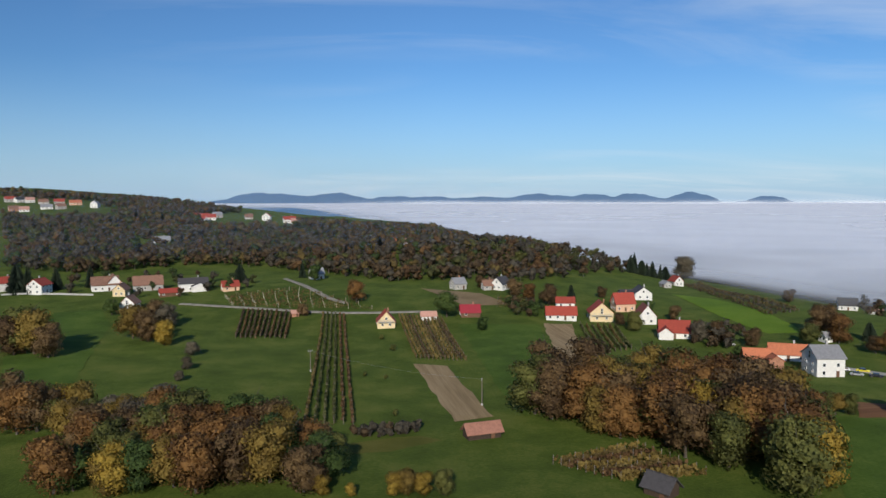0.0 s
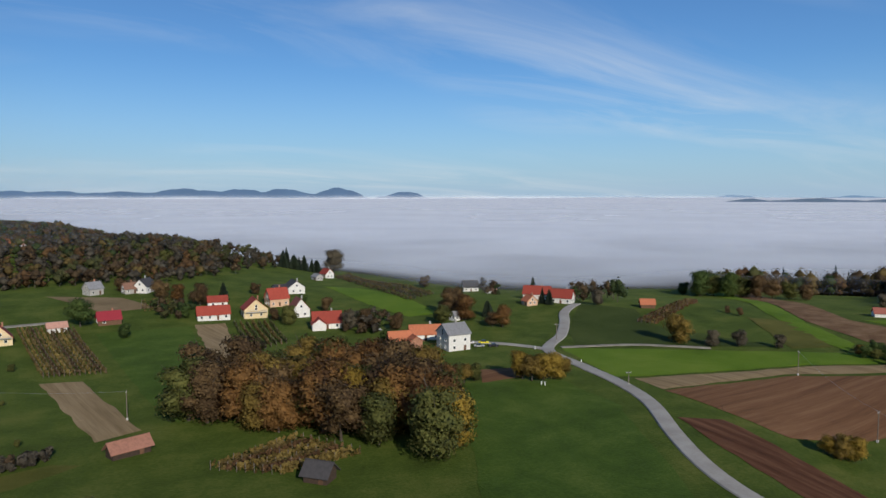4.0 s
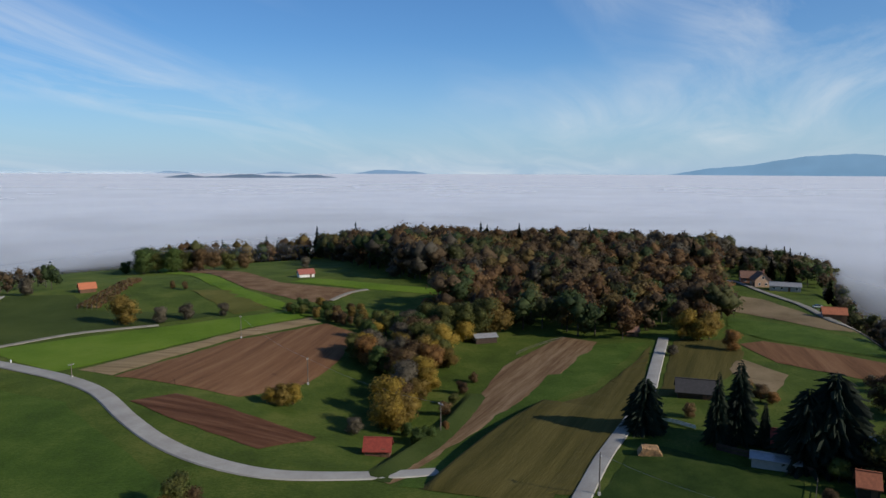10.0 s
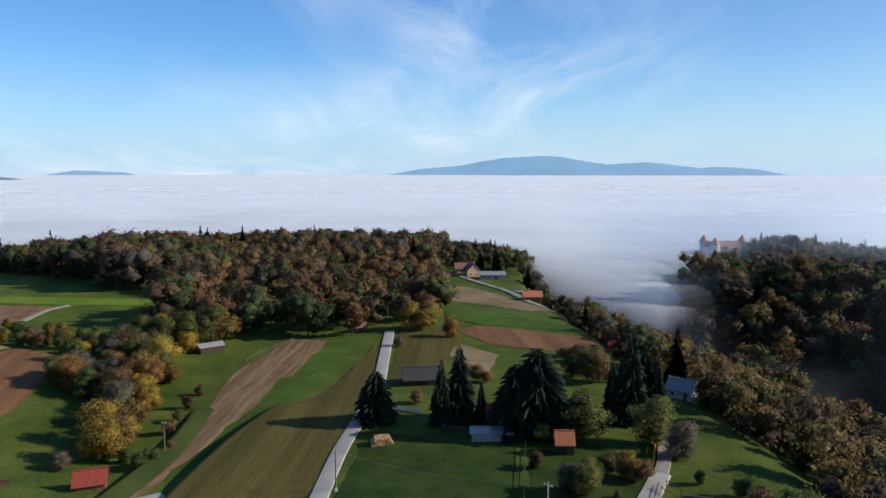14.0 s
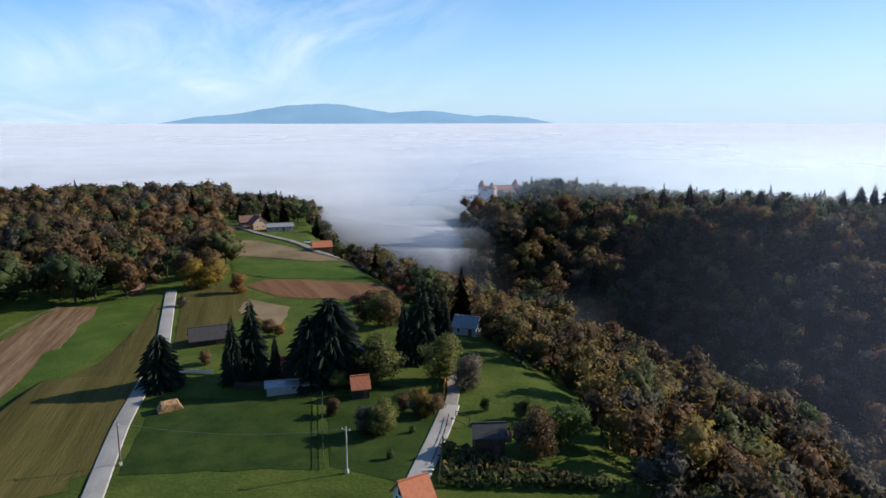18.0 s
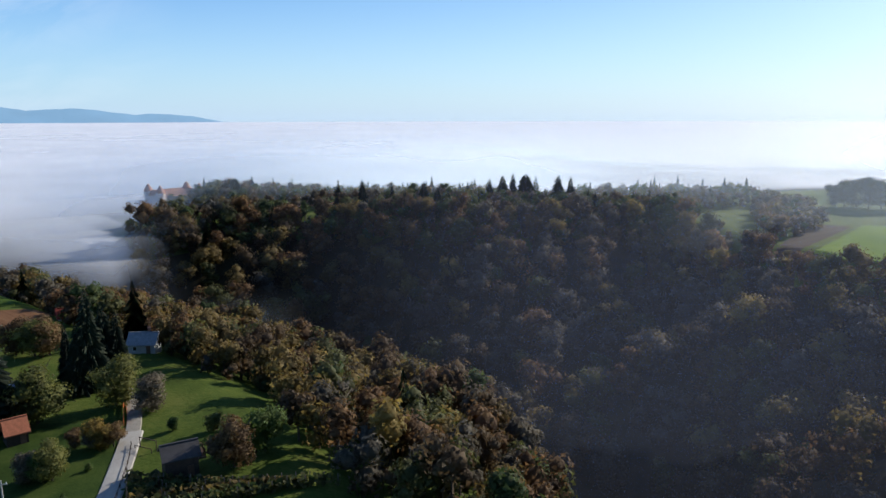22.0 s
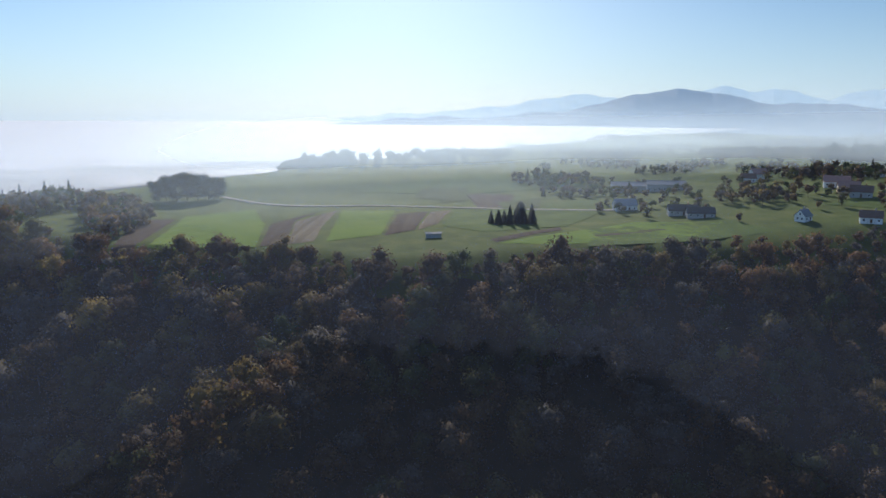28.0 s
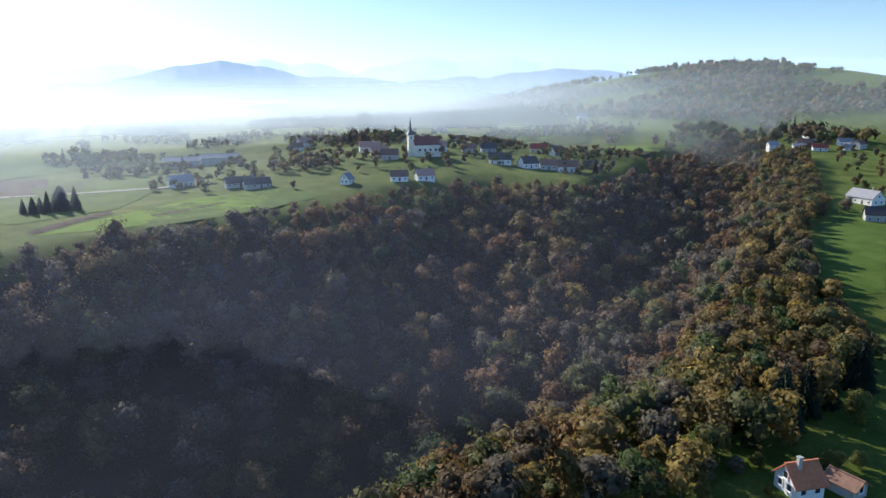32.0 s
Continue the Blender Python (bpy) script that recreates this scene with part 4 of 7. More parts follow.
def trunk_mesh(name, seed, height, thick, limbs, reach, mat):
    """A tapered trunk with limbs, each a bent six-sided rod."""
    rng = np.random.default_rng(seed)
    vs, fs = [], []

    def rod(pts, r0, r1):
        k0, n = sum(len(q) for q in vs), len(pts)
        for i, p in enumerate(pts):
            r = r0 + (r1 - r0) * i / (n - 1)
            a = np.arange(6) * np.pi / 3
            vs.append(np.stack([p[0] + np.cos(a) * r, p[1] + np.sin(a) * r, np.full(6, p[2])], -1))
        for i in range(n - 1):
            for j in range(6):
                fs.append((k0 + i * 6 + j, k0 + i * 6 + (j + 1) % 6, k0 + (i + 1) * 6 + (j + 1) % 6, k0 + (i + 1) * 6 + j))

    lean = rng.uniform(-0.04, 0.04, 2)
    rod([(lean[0] * height * k, lean[1] * height * k, -0.4 + height * k) for k in (0, 0.2, 0.5, 0.8)], thick, thick * 0.35)
    for i in range(limbs):
        a, z0 = rng.uniform(0, 6.28), rng.uniform(0.3, 0.65) * height
        p0 = np.array([lean[0] * z0, lean[1] * z0, z0])
        d = np.array([math.cos(a), math.sin(a), rng.uniform(0.5, 1.2)])
        rod([p0, p0 + d * reach * 0.4, p0 + d * reach * 0.8 + np.array([0, 0, 0.1 * reach])], thick * 0.4, thick * 0.1)
    return mesh_of(name, np.vstack(vs), fs, mat)


def conifer_mesh(name, seed, height, spread, mat, tiers=15, open_=0.0):
    """Tiers of drooping boughs round a stem, each a folded spray with a ragged tip."""
    rng = np.random.default_rng(seed)
    vs, fs = [(0, 0, height)], []
    for i in range(tiers):
        k = (i + 0.5) / tiers
        root = len(vs)
        vs += [(0, 0, height * (0.08 + 0.9 * k)), (0.03, 0, height * (0.08 + 0.9 * k) + 0.2)]
        fs.append((0, root, root + 1))
        z0, reach = height * (0.08 + 0.9 * k), spread * (1 - k) ** (0.8 - open_ * 0.4) * rng.uniform(0.85, 1.1) + 0.15
        n = max(8, int(30 - 18 * k))
        for j in range(n):
            a = j * 6.283 / n + rng.uniform(-0.3, 0.3) + i * 0.9
            l = reach * rng.uniform(0.55, 1.2)
            c, s = math.cos(a), math.sin(a)
            w = l * rng.uniform(0.08, 0.16)
            drop = l * rng.uniform(0.15, 0.5)
            b = len(vs)
            for x, y, z in ((0.05 * l, 0, 0.12 * l), (0.5 * l, w, -0.6 * drop), (0.55 * l, 0, 0.02 * l), (0.5 * l, -w, -0.6 * drop), (l, 0.25 * w, -drop), (l * 0.95, -0.3 * w, -drop * 1.1)):
                vs.append((x * c - y * s, x * s + y * c, z0 + z))
            fs += [(root, b + 1, b + 2), (root, b + 2, b + 3), (b + 1, b + 4, b + 2), (b + 2, b + 5, b + 3), (b + 2, b + 4, b + 5)]
    return mesh_of(name, vs, fs, mat)


CROWNS, TRUNKS, CONIFERS = {}, {}, {}


def tree(x, y, height, color="brown", shape=0, spread=None, label="", category="tree", group="", detail=1):
    """A broadleaf tree: shared trunk and crown, sized and turned for this one."""
    key = (color, shape % 5, detail)
    if key not in CROWNS:
        CROWNS[key] = crown_mesh("crown", 31 * (shape % 5) + len(color), 10, 4.3, 4000 if detail else 700, 0.25 if detail else 0.5, TREE_LEAF[color], 15 + shape % 5, 0.08, 0.64)
        TRUNKS[key] = trunk_mesh("trunk", 7 + shape, 10, 0.26, 5, 4.0, BARK)
    names = {"rust": "russet", "brown": "brown", "gold": "golden yellow", "ochre": "ochre", "olive": "olive green", "green": "green", "dull": "half-bare grey-brown", "conifer": "dark green"}
    ob = thing("tree", x, y, (x * 37 + y * 11) % 360, label or names[color] + " autumn broadleaf tree standing in the meadow", category, group)
    k = (spread / 8.6) if spread else height / 10 * 1.12
    ob.scale = (k, k * (0.9 + 0.2 * ((x * 13) % 1)), height / 10)
    part("trunk", TRUNKS[key], None, ob)
    part("crown", CROWNS[key], None, ob)
    return ob


def conifer(x, y, height, shape=0, spread=None, label="tall dark green spruce", group=""):
    key = shape % 4
    if key not in CONIFERS:
        CONIFERS[key] = (conifer_mesh("crown", 5 + key, 10, (2.3, 2.9, 2.0, 3.6)[key], TREE_LEAF["conifer"], (36, 33, 38, 27)[key], (0, 0.3, 0, 0.9)[key]),
                         trunk_mesh("trunk", 3 + key, 11.5, 0.22, 0, 0, BARK))
    ob = thing("conifer", x, y, (x * 31 + y * 17) % 360, label, "tree", group)
    k = (spread / 5.0) if spread else height / 10
    ob.scale = (k, k, height / 10)
    part("trunk", CONIFERS[key][1], None, ob)
    part("crown", CONIFERS[key][0], None, ob)
    return ob


def inside(x, y, poly):
    """Which of the points lie in the outline."""
    r = np.zeros(len(x), bool)
    for (x0, y0), (x1, y1) in zip(poly, poly[1:] + poly[:1]):
        r ^= ((y0 > y) != (y1 > y)) & (x < (x1 - x0) * (y - y0) / (y1 - y0 + 1e-9) + x0)
    return r


def woodland(name, area, spacing, mix, height, leaves, size, label, seed=1, keep=None, conifers=0.0, spread=0.36, blobs=4, low=None, far=False):
    """Dense wood as one mesh: each tree a crown of boughs and leaf sprays on a short stem, in one of the leaf colours."""
    rng = np.random.default_rng(seed)
    x0, y0, x1, y1 = area if isinstance(area, tuple) else (min(p[0] for p in area), min(p[1] for p in area), max(p[0] for p in area), max(p[1] for p in area))
    gx, gy = np.meshgrid(np.arange(x0, x1, spacing), np.arange(y0, y1, spacing * 0.87))
    gx = gx + (np.arange(gx.shape[0]) % 2)[:, None] * spacing / 2
    x, y = (gx + rng.uniform(-0.36, 0.36, gx.shape) * spacing).ravel(), (gy + rng.uniform(-0.36, 0.36, gy.shape) * spacing).ravel()
    ok = np.ones(len(x), bool) if isinstance(area, tuple) else inside(x, y, area)
    if keep is not None:
        ok &= keep(x, y)
    x, y = x[ok], y[ok]
    z = ground_height(x, y)
    kinds = list(mix)
    share = np.array([mix[k] for k in kinds], float)
    # stands of one colour, broken up tree by tree
    drift = np.stack([np.sin(x / 47 + i * 2.1) * np.cos(y / 39 + i * 1.3) for i in range(len(kinds))], -1)
    score = np.log(share / share.sum())[None, :] + 0.7 * drift + rng.gumbel(size=(len(x), len(kinds)))
    kind = score.argmax(1)
    vs, fs, ms, ns, k = [], [], [], [], 0
    core_v, core_f = OCTA_V * (1.0 if far else 0.9), OCTA_F
    dips = iter(low(x, y) if low is not None else np.ones(len(x)))
    for px, py, pz, c in zip(x, y, z, kind):
        h = height * rng.uniform(0.7, 1.2) * next(dips)
        if kinds[c] == "conifer":
            tiers, q, nf = 7, [], 0
            h *= 1.15
            for i in range(tiers):
                t = (i + 0.5) / tiers
                n = 6 if i < 4 else 4
                reach, zc = h * 0.27 * (1 - t) + 0.4, h * (0.12 + 0.86 * t)
                a = np.arange(n) * 6.283 / n + rng.uniform(0, 6)
                for j in range(n):
                    b = k + nf
                    l = reach * rng.uniform(0.75, 1.2)
                    u = np.array([math.cos(a[j]), math.sin(a[j])])
                    w = np.array([-u[1], u[0]]) * l * 0.42
                    q += [(px, py, pz + zc + 0.14 * h), (*(np.array([px, py]) + u * l * 0.8 + w), pz + zc - 0.3 * l), (*(np.array([px, py]) + u * l * 1.1), pz + zc - 0.45 * l), (*(np.array([px, py]) + u * l * 0.8 - w), pz + zc - 0.3 * l)]
                    fs.append((b, b + 1, b + 2, b + 3))
                    nf += 4
            q = np.array(q)
            vs.append(q)
            ns.append(unit((q - np.array([px, py, 0])) * np.array([1, 1, 0]) + np.array([0, 0, 0.12 * h])))
            ms.append(np.full(len(q) // 4, c))
            k += len(q)
            continue
        s = h * spread * rng.uniform(0.85, 1.2)
        cc, rr = boughs(rng, h, s, blobs, 0.05)
        v, f, nn = leaf_cloud(rng, cc, rr, leaves, size, 0.85, 0.3)
        o = np.array([px, py, pz])
        vs.append(v + o)
        ns.append(nn)
        mid = cc.mean(axis=0)
        fs += (f + k).tolist()
        k += len(v)
        nf = len(f)
        for b in range(len(rr)):
            q = core_v * rr[b] * rng.uniform(0.7, 1.0, (len(core_v), 1)) * np.array([1, 1, 0.85]) + cc[b] + o
            vs.append(q)
            ns.append(unit(OCTA_V + 0.7 * unit(q - o - mid)))
            fs += (core_f + k).tolist()
            k += len(q)
            nf += len(core_f)
        w = 0.02 * h
        q = np.array([(px - w, py - w, pz - 0.6), (px + w, py - w, pz - 0.6), (px, py + w, pz - 0.6), (px - w * 0.6, py - w * 0.6, pz + 0.5 * h), (px + w * 0.6, py - w * 0.6, pz + 0.5 * h), (px, py + w * 0.6, pz + 0.5 * h)])
        vs.append(q)
        ns.append(unit((q - o) * np.array([1, 1, 0]) + 1e-6))
        fs += [(k, k + 1, k + 4, k + 3), (k + 1, k + 2, k + 5, k + 4), (k + 2, k, k + 3, k + 5)]
        k += 6
        ms.append(np.concatenate([np.full(nf, c), np.full(3, len(kinds))]))
    me = mesh_of(name, np.vstack(vs), fs, *(LEAF[q] for q in kinds), BARK, smooth_=True)
    me.polygons.foreach_set("material_index", np.concatenate(ms).astype(np.int32))
    leafy(me, np.vstack(ns))
    return tagged(new(name, me), label, "woodland", kind="stuff")


# ---- buildings ----


def wall_body(length, width, eaves, ridge, base=-1.5):
    """Outer walls with two gables, along x."""
    bm = bmesh.new()
    l, w = length / 2, width / 2
    v = [bm.verts.new(p) for p in ((-l, -w, base), (l, -w, base), (l, w, base), (-l, w, base), (-l, -w, eaves), (l, -w, eaves), (l, w, eaves), (-l, w, eaves), (-l, 0, ridge), (l, 0, ridge))]
    for q in ((0, 1, 5, 4), (2, 3, 7, 6), (1, 2, 6, 9, 5), (3, 0, 4, 8, 7), (4, 5, 9, 8), (6, 7, 8, 9)):
        bm.faces.new([v[i] for i in q])
    return bm


def gable_roof(length, width, eaves, ridge, over=0.5, thick=0.22):
    """Two roof slabs with eaves and a ridge cap."""
    bm = bmesh.new()
    w, l = width / 2, length / 2 + over
    slope = (ridge - eaves) / w
    for s in (-1, 1):
        y1, z1 = s * (w + over), eaves - slope * over
        pts = [(-l, 0, ridge), (l, 0, ridge), (l, y1, z1), (-l, y1, z1)]
        lo, hi = [bm.verts.new((x, y, z + 0.03)) for x, y, z in pts], [bm.verts.new((x, y, z + 0.03 + thick)) for x, y, z in pts]
        for q in (hi, lo[::-1]):
            bm.faces.new(q)
        for i in range(4):
            j = (i + 1) % 4
            bm.faces.new((lo[i], lo[j], hi[j], hi[i]))
    box(bm, 0, 0, ridge + thick + 0.05, 2 * l, 0.35, 0.16)
    bmesh.ops.recalc_face_normals(bm, faces=bm.faces[:])
    return bm


def frame_mesh(w, h, bar):
    """A window frame: one closed ring, its lower bar standing out as the sill."""
    bm = bmesh.new()
    ring = []
    for x, z, s in ((w / 2, h / 2, 1), (w / 2 - bar, h / 2 - bar, 0)):
        for y in (-0.07, 0.05):
            ring.append([bm.verts.new((a * x, y - (0.08 if b < 0 and s and y < 0 else 0), b * z)) for a, b in ((-1, -1), (1, -1), (1, 1), (-1, 1))])
    of, ob_, nf, nb = ring
    for i in range(4):
        j = (i + 1) % 4
        for q in ((of[i], of[j], nf[j], nf[i]), (ob_[j], ob_[i], nb[i], nb[j]), (of[j], of[i], ob_[i], ob_[j]), (nf[i], nf[j], nb[j], nb[i])):
            bm.faces.new(q)
    bmesh.ops.recalc_face_normals(bm, faces=bm.faces[:])
    me = bpy.data.meshes.new("frame")
    bm.to_mesh(me)
    bm.free()
    me.materials.append(FRAME_WHITE)
    return me


def slab_mesh(name, sx, sy, sz, mat):
    bm = bmesh.new()
    box(bm, 0, 0, 0, sx, sy, sz)
    me = bpy.data.meshes.new(name)
    bm.to_mesh(me)
    bm.free()
    me.materials.append(mat)
    return me


WINDOW_FRAME, WINDOW_PANE = frame_mesh(1.15, 1.3, 0.12), slab_mesh("pane", 1.0, 0.06, 1.14, GLASS_DARK)
DOOR_LEAF = slab_mesh("door", 1.05, 0.1, 2.1, BROWN_WOOD)


def window(parent, x, y, z, turn, k=1.0):
    w = part("window", WINDOW_FRAME, None, parent, "", pose(x, y, z, 0, 0, turn) @ Matrix.Diagonal((k, 1, k, 1)))
    part("pane", WINDOW_PANE, None, w)
    return w


def house(at_, turn, length, width, eaves, roof_up, wall=None, roof=None, label="", rows=None, chimney=True, name="house", over=0.6, windows=True, wing=None, balcony=False, group="village houses", door=True, z=None):
    """A house along its own x: walls, roof, chimney, windows storey by storey, a door; wing: (x, y, length, width, eaves, rise) across the ridge."""
    wall, roof = wall or WHITE_WALL, roof or ROOF_RED
    length, width, eaves, roof_up, over = length * 0.86, width * 0.86, eaves * 0.9, roof_up * 1.05, over * 0.8
    ob = thing(name, at_[0], at_[1], turn, label, name.replace("_", " "), group, z=z)
    ridge = eaves + roof_up
    body = part("wall", wall_body(length, width, eaves, ridge), wall, ob)
    top = part("roof", gable_roof(length, width, eaves, ridge, over), roof, ob)
    if chimney:
        bm = bmesh.new()
        box(bm, 0, 0, 0, 0.6, 0.6, 1.9)
        box(bm, 0, 0, 1.0, 0.78, 0.78, 0.14)
        part("chimney", bm, CONCRETE if wall is WHITE_WALL else RAW_BRICK, top, "", pose(length * 0.18, width * 0.12, ridge + 0.35))
    if wing:
        wx, wy, wl_, ww, we, wr = wing
        m = pose(wx, wy, 0, 0, 0, 90)
        part("wing", wall_body(wl_, ww, we, we + wr), wall, ob, "", m)
        part("wing_roof", gable_roof(wl_, ww, we, we + wr, over), roof, ob, "", m)
    if windows:
        storeys = rows or ([1.5] if eaves < 4 else [1.5, 4.3])
        n = max(2, int(length / 3.4))
        for s in (-1, 1):
            for k, h in enumerate(storeys):
                if h + 0.7 > eaves:
                    continue
                for i in range(n):
                    if door and k == 0 and s == -1 and i == n // 2:
                        continue
                    window(ob, -length / 2 + length * (i + 0.5) / n, s * (width / 2 + 0.03), h, 0 if s < 0 else 180)
        for s in (-1, 1):
            for h in storeys + [eaves + roof_up * 0.3]:
                n2 = 2 if h + 0.5 < eaves else 1
                if h > eaves and roof_up < 2.2:
                    continue
                for i in range(n2):
                    window(ob, s * (length / 2 + 0.03), (i - (n2 - 1) / 2) * width * 0.42, h, 90 * s)
    if door:
        n = max(2, int(length / 3.4))
        part("door", DOOR_LEAF, None, ob, "", pose(-length / 2 + length * (n // 2 + 0.5) / n, -width / 2 - 0.05, 1.05))
    if balcony:
        bm = bmesh.new()
        box(bm, 0, 0, 0, 1.3, width * 0.9, 0.18)
        for i in range(9):
            box(bm, 0.6, -width * 0.43 + width * 0.86 * i / 8, 0.5, 0.06, 0.06, 1.0)
        box(bm, 0.6, 0, 1.0, 0.08, width * 0.9, 0.1)
        part("balcony", bm, BROWN_WOOD if balcony == "wood" else CONCRETE, ob, "", pose(length / 2 + 0.65, 0, 2.8))
    return ob

# ---- woods ----
def clear_of(*polys):
    """Keeps the glades free of trees."""
    return lambda x, y: ~np.any([inside(x, y, p) for p in polys], axis=0)


def unseen(x, y):
    """The near slope under the southern view stays bare."""
    b = bearing_of(x, y)
    return (b < -146.5) & (b > -215) & (gorge_depth(x, y)[1] < 0.4)


def near_side(x, y):
    cut, u, past = gorge_depth(x, y)
    return (cut > 1.2) & (past < 34) & ~unseen(x, y) & (bearing_of(x, y) > -248) & (bearing_of(x, y) < -104)


def far_side(x, y, least):
    """The far slope, from that depth down; east of the fields the wood climbs over the rim."""
    cut, u, past = gorge_depth(x, y)
    return (cut > least * smooth(-153, -162, bearing_of(x, y)) * (1 + 0.5 * smooth(-200, -212, bearing_of(x, y))) + 0.3) & (past >= 34) & ~unseen(x, y) & (u < 1) & (bearing_of(x, y) < -112.5)


CABIN_GLADE = [(143.3, -57.6), (151.2, -82.4), (137.9, -89.4), (105.5, -69.7), (96.8, -52.5), (86, -68.2), (99.4, -35.5), (128, -48.8)]
HAMLET = [(-675.1, -283.6), (-719.1, -297.8), (-880.4, -232.4), (-340.2, -85.6), (-408.8, -121.3), (-667, -233.3)]
MILL_GLADE = [(104, -160), (136, -160), (136, -192), (104, -192)]
GORGE_MIX = {"rust": 2.8, "brown": 2.2, "ochre": 2.4, "olive": 1.5, "green": 0.6, "dull": 3.0, "gold": 0.4, "conifer": 0.05}
NEAR_MIX = {"rust": 2.4, "brown": 3.0, "ochre": 2.6, "olive": 1.8, "green": 0.7, "dull": 2.0, "gold": 0.7, "conifer": 0.15}
woodland("gorge_wood", (-330, -250, 340, -45), 7.7, NEAR_MIX, 13.5, 420, 0.5, "autumn broadleaf wood on the near gorge side", 3, lambda x, y: near_side(x, y) & clear_of(CABIN_GLADE, MILL_GLADE)(x, y), spread=0.38, blobs=7)
woodland("gorge_wood", (-330, -480, 420, -90), 13.2, GORGE_MIX, 18.5, 700, 0.62, "dark autumn wood on the far gorge side", 4, lambda x, y: far_side(x, y, 7.0) & clear_of(MILL_GLADE)(x, y), spread=0.4, blobs=8)
woodland("gorge_wood", (-960, -520, -330, -120), 12.5, GORGE_MIX, 15, 150, 0.9, "autumn wood along the upper gorge", 14, lambda x, y: (gorge_depth(x, y)[0] > 9) & clear_of(HAMLET)(x, y), spread=0.42)
woodland("rim_wood", (-420, -480, 420, -200), 8.0, GORGE_MIX, 6.5, 130, 0.55, "bushy edge of the wood on the far gorge rim", 44, lambda x, y: far_side(x, y, 2.0) & (gorge_depth(x, y)[0] < 9), spread=0.5, blobs=5)


def park_edge(x, y):
    """The closed wood on the eastern rim, open before the stable house."""
    r, b = np.hypot(x, y), bearing_of(x, y)
    far = np.interp(b, GORGE_BEARING, GORGE_FAR)
    return (b > -157) & (b < -113.5) & (r > far - 26) & (r < far + 48 - 44 * np.exp(-((b + 127) / 4.5) ** 2))


woodland("rim_wood", (120, -480, 480, -110), 8.2, {"green": 2, "olive": 2.2, "brown": 2.2, "dull": 2, "ochre": 0.8, "conifer": 0.35}, 13, 170, 0.6, "dark closed wood on the eastern gorge rim", 45, park_edge, spread=0.42, blobs=6)
woodland("undergrowth", (-300, -190, 330, -42), 6.4, {"brown": 2, "olive": 3, "dull": 2, "ochre": 1.5, "green": 1}, 4.5, 60, 0.42, "tangled bushes on the near gorge side", 33, lambda x, y: near_side(x, y) & (gorge_depth(x, y)[0] < 26) & clear_of(CABIN_GLADE, MILL_GLADE)(x, y), spread=0.6, blobs=3)
WEST_WOOD = [(-74, -50), (-88, -42.5), (-112, -40.5), (-145, -39.5), (-177, -42), (-205, -61), (-238, -78), (-310, -111), (-380, -124), (-430, -146), (-492, -169), (-644, -232), (-640, -252), (-480, -205), (-330, -142), (-250, -108), (-195, -88), (-160, -92), (-100, -80)]
woodland("west_wood", WEST_WOOD, 6.6, {"ochre": 4.0, "olive": 2.6, "brown": 1.4, "gold": 2.0, "green": 0.8, "conifer": 0.3, "dull": 1}, 10, 420, 0.5, "yellowing wood on the gorge rim", 16, lambda x, y: gorge_depth(x, y)[0] <= 1.2, spread=0.42, blobs=6)
EAST_WOOD = [(911.7, 783.2), (978.6, 637.5), (398.4, 190.1), (358.5, 144.6), (336.1, 111.4), (331.2, 86.5), (303.7, 95.3), (279.8, 100.4), (262.4, 62.9), (263.9, 39.7), (257.4, 15.5), (272.3, 7.7), (270, -13.5), (299, -18.8), (383.6, -19.8), (403.4, -19.2)] + [(638.5, -43.5), (636.1, 70.6), (601, 220), (523.2, 313.6), (431.6, 387.5)]
woodland("east_wood", EAST_WOOD, 10.0, {"rust": 2.4, "brown": 3, "ochre": 1.5, "olive": 1.2, "green": 0.9, "dull": 1.2, "conifer": 0.25}, 14.5, 230, 0.72, "dense russet and dark green autumn wood", 5, spread=0.46, blobs=5, far=True, low=lambda x, y: 1 + 0.45 * smooth(-78, -68, np.degrees(np.arctan2(-x, y))))
EDGE_WOOD = [(418.5, -23), (395.7, -63.2), (346.5, -73.2), (316.7, -85.2), (796.6, -248), (261.6, -89.1)] + [(394.9, -142.9), (483.2, -128.4), (553.1, -87.6), (598.9, -36.9)]
woodland("edge_wood", EDGE_WOOD, 8.5, {"brown": 3, "olive": 2, "green": 1.5, "dull": 1, "conifer": 0.5}, 10.5, 120, 0.7, "strip of dull green wood at the fog's edge", 25, clear_of([(409.9, -22.6), (386.7, -64.7), (325.6, -71.3), (277.5, -88.5), (258.4, -77.3), (280.3, -71.8), (316.7, -55.7), (370.5, -31.9)]), spread=0.42)
NORTH_WOOD = [(-309.1, 494.8), (-250.7, 489.6), (-202.6, 541.2), (-130.5, 531.8), (-71.9, 483.3), (-30.5, 447.9), (5.8, 452.4), (41, 437.5), (79.6, 456.6)] + [(136.1, 747.7), (45.7, 858.8), (-146.6, 989.2), (-405.9, 1043.9), (-626, 1000.3)]
HILL_GLADES = [[(-253.3, 735.1), (-289.3, 830.9), (-289.4, 1019.7), (-213.3, 1090.1), (-171.1, 951.2), (-158.2, 745.8)], [(-503.5, 800.8), (-555.8, 885), (-465, 915.7), (-390, 878.3), (-369.5, 775.3), (-440.6, 758.1)], [(-277.6, 616.6), (-289.7, 655.9), (-256.8, 666.3), (-241.1, 631.8)], [(-45.7, 602.7), (-49.6, 655.4), (-33.5, 670.5), (-29.1, 611.8)], [(-548.5, 878.9), (-576.8, 924.8), (-487.1, 975.1), (-433.9, 927.5), (-459.6, 905)]]
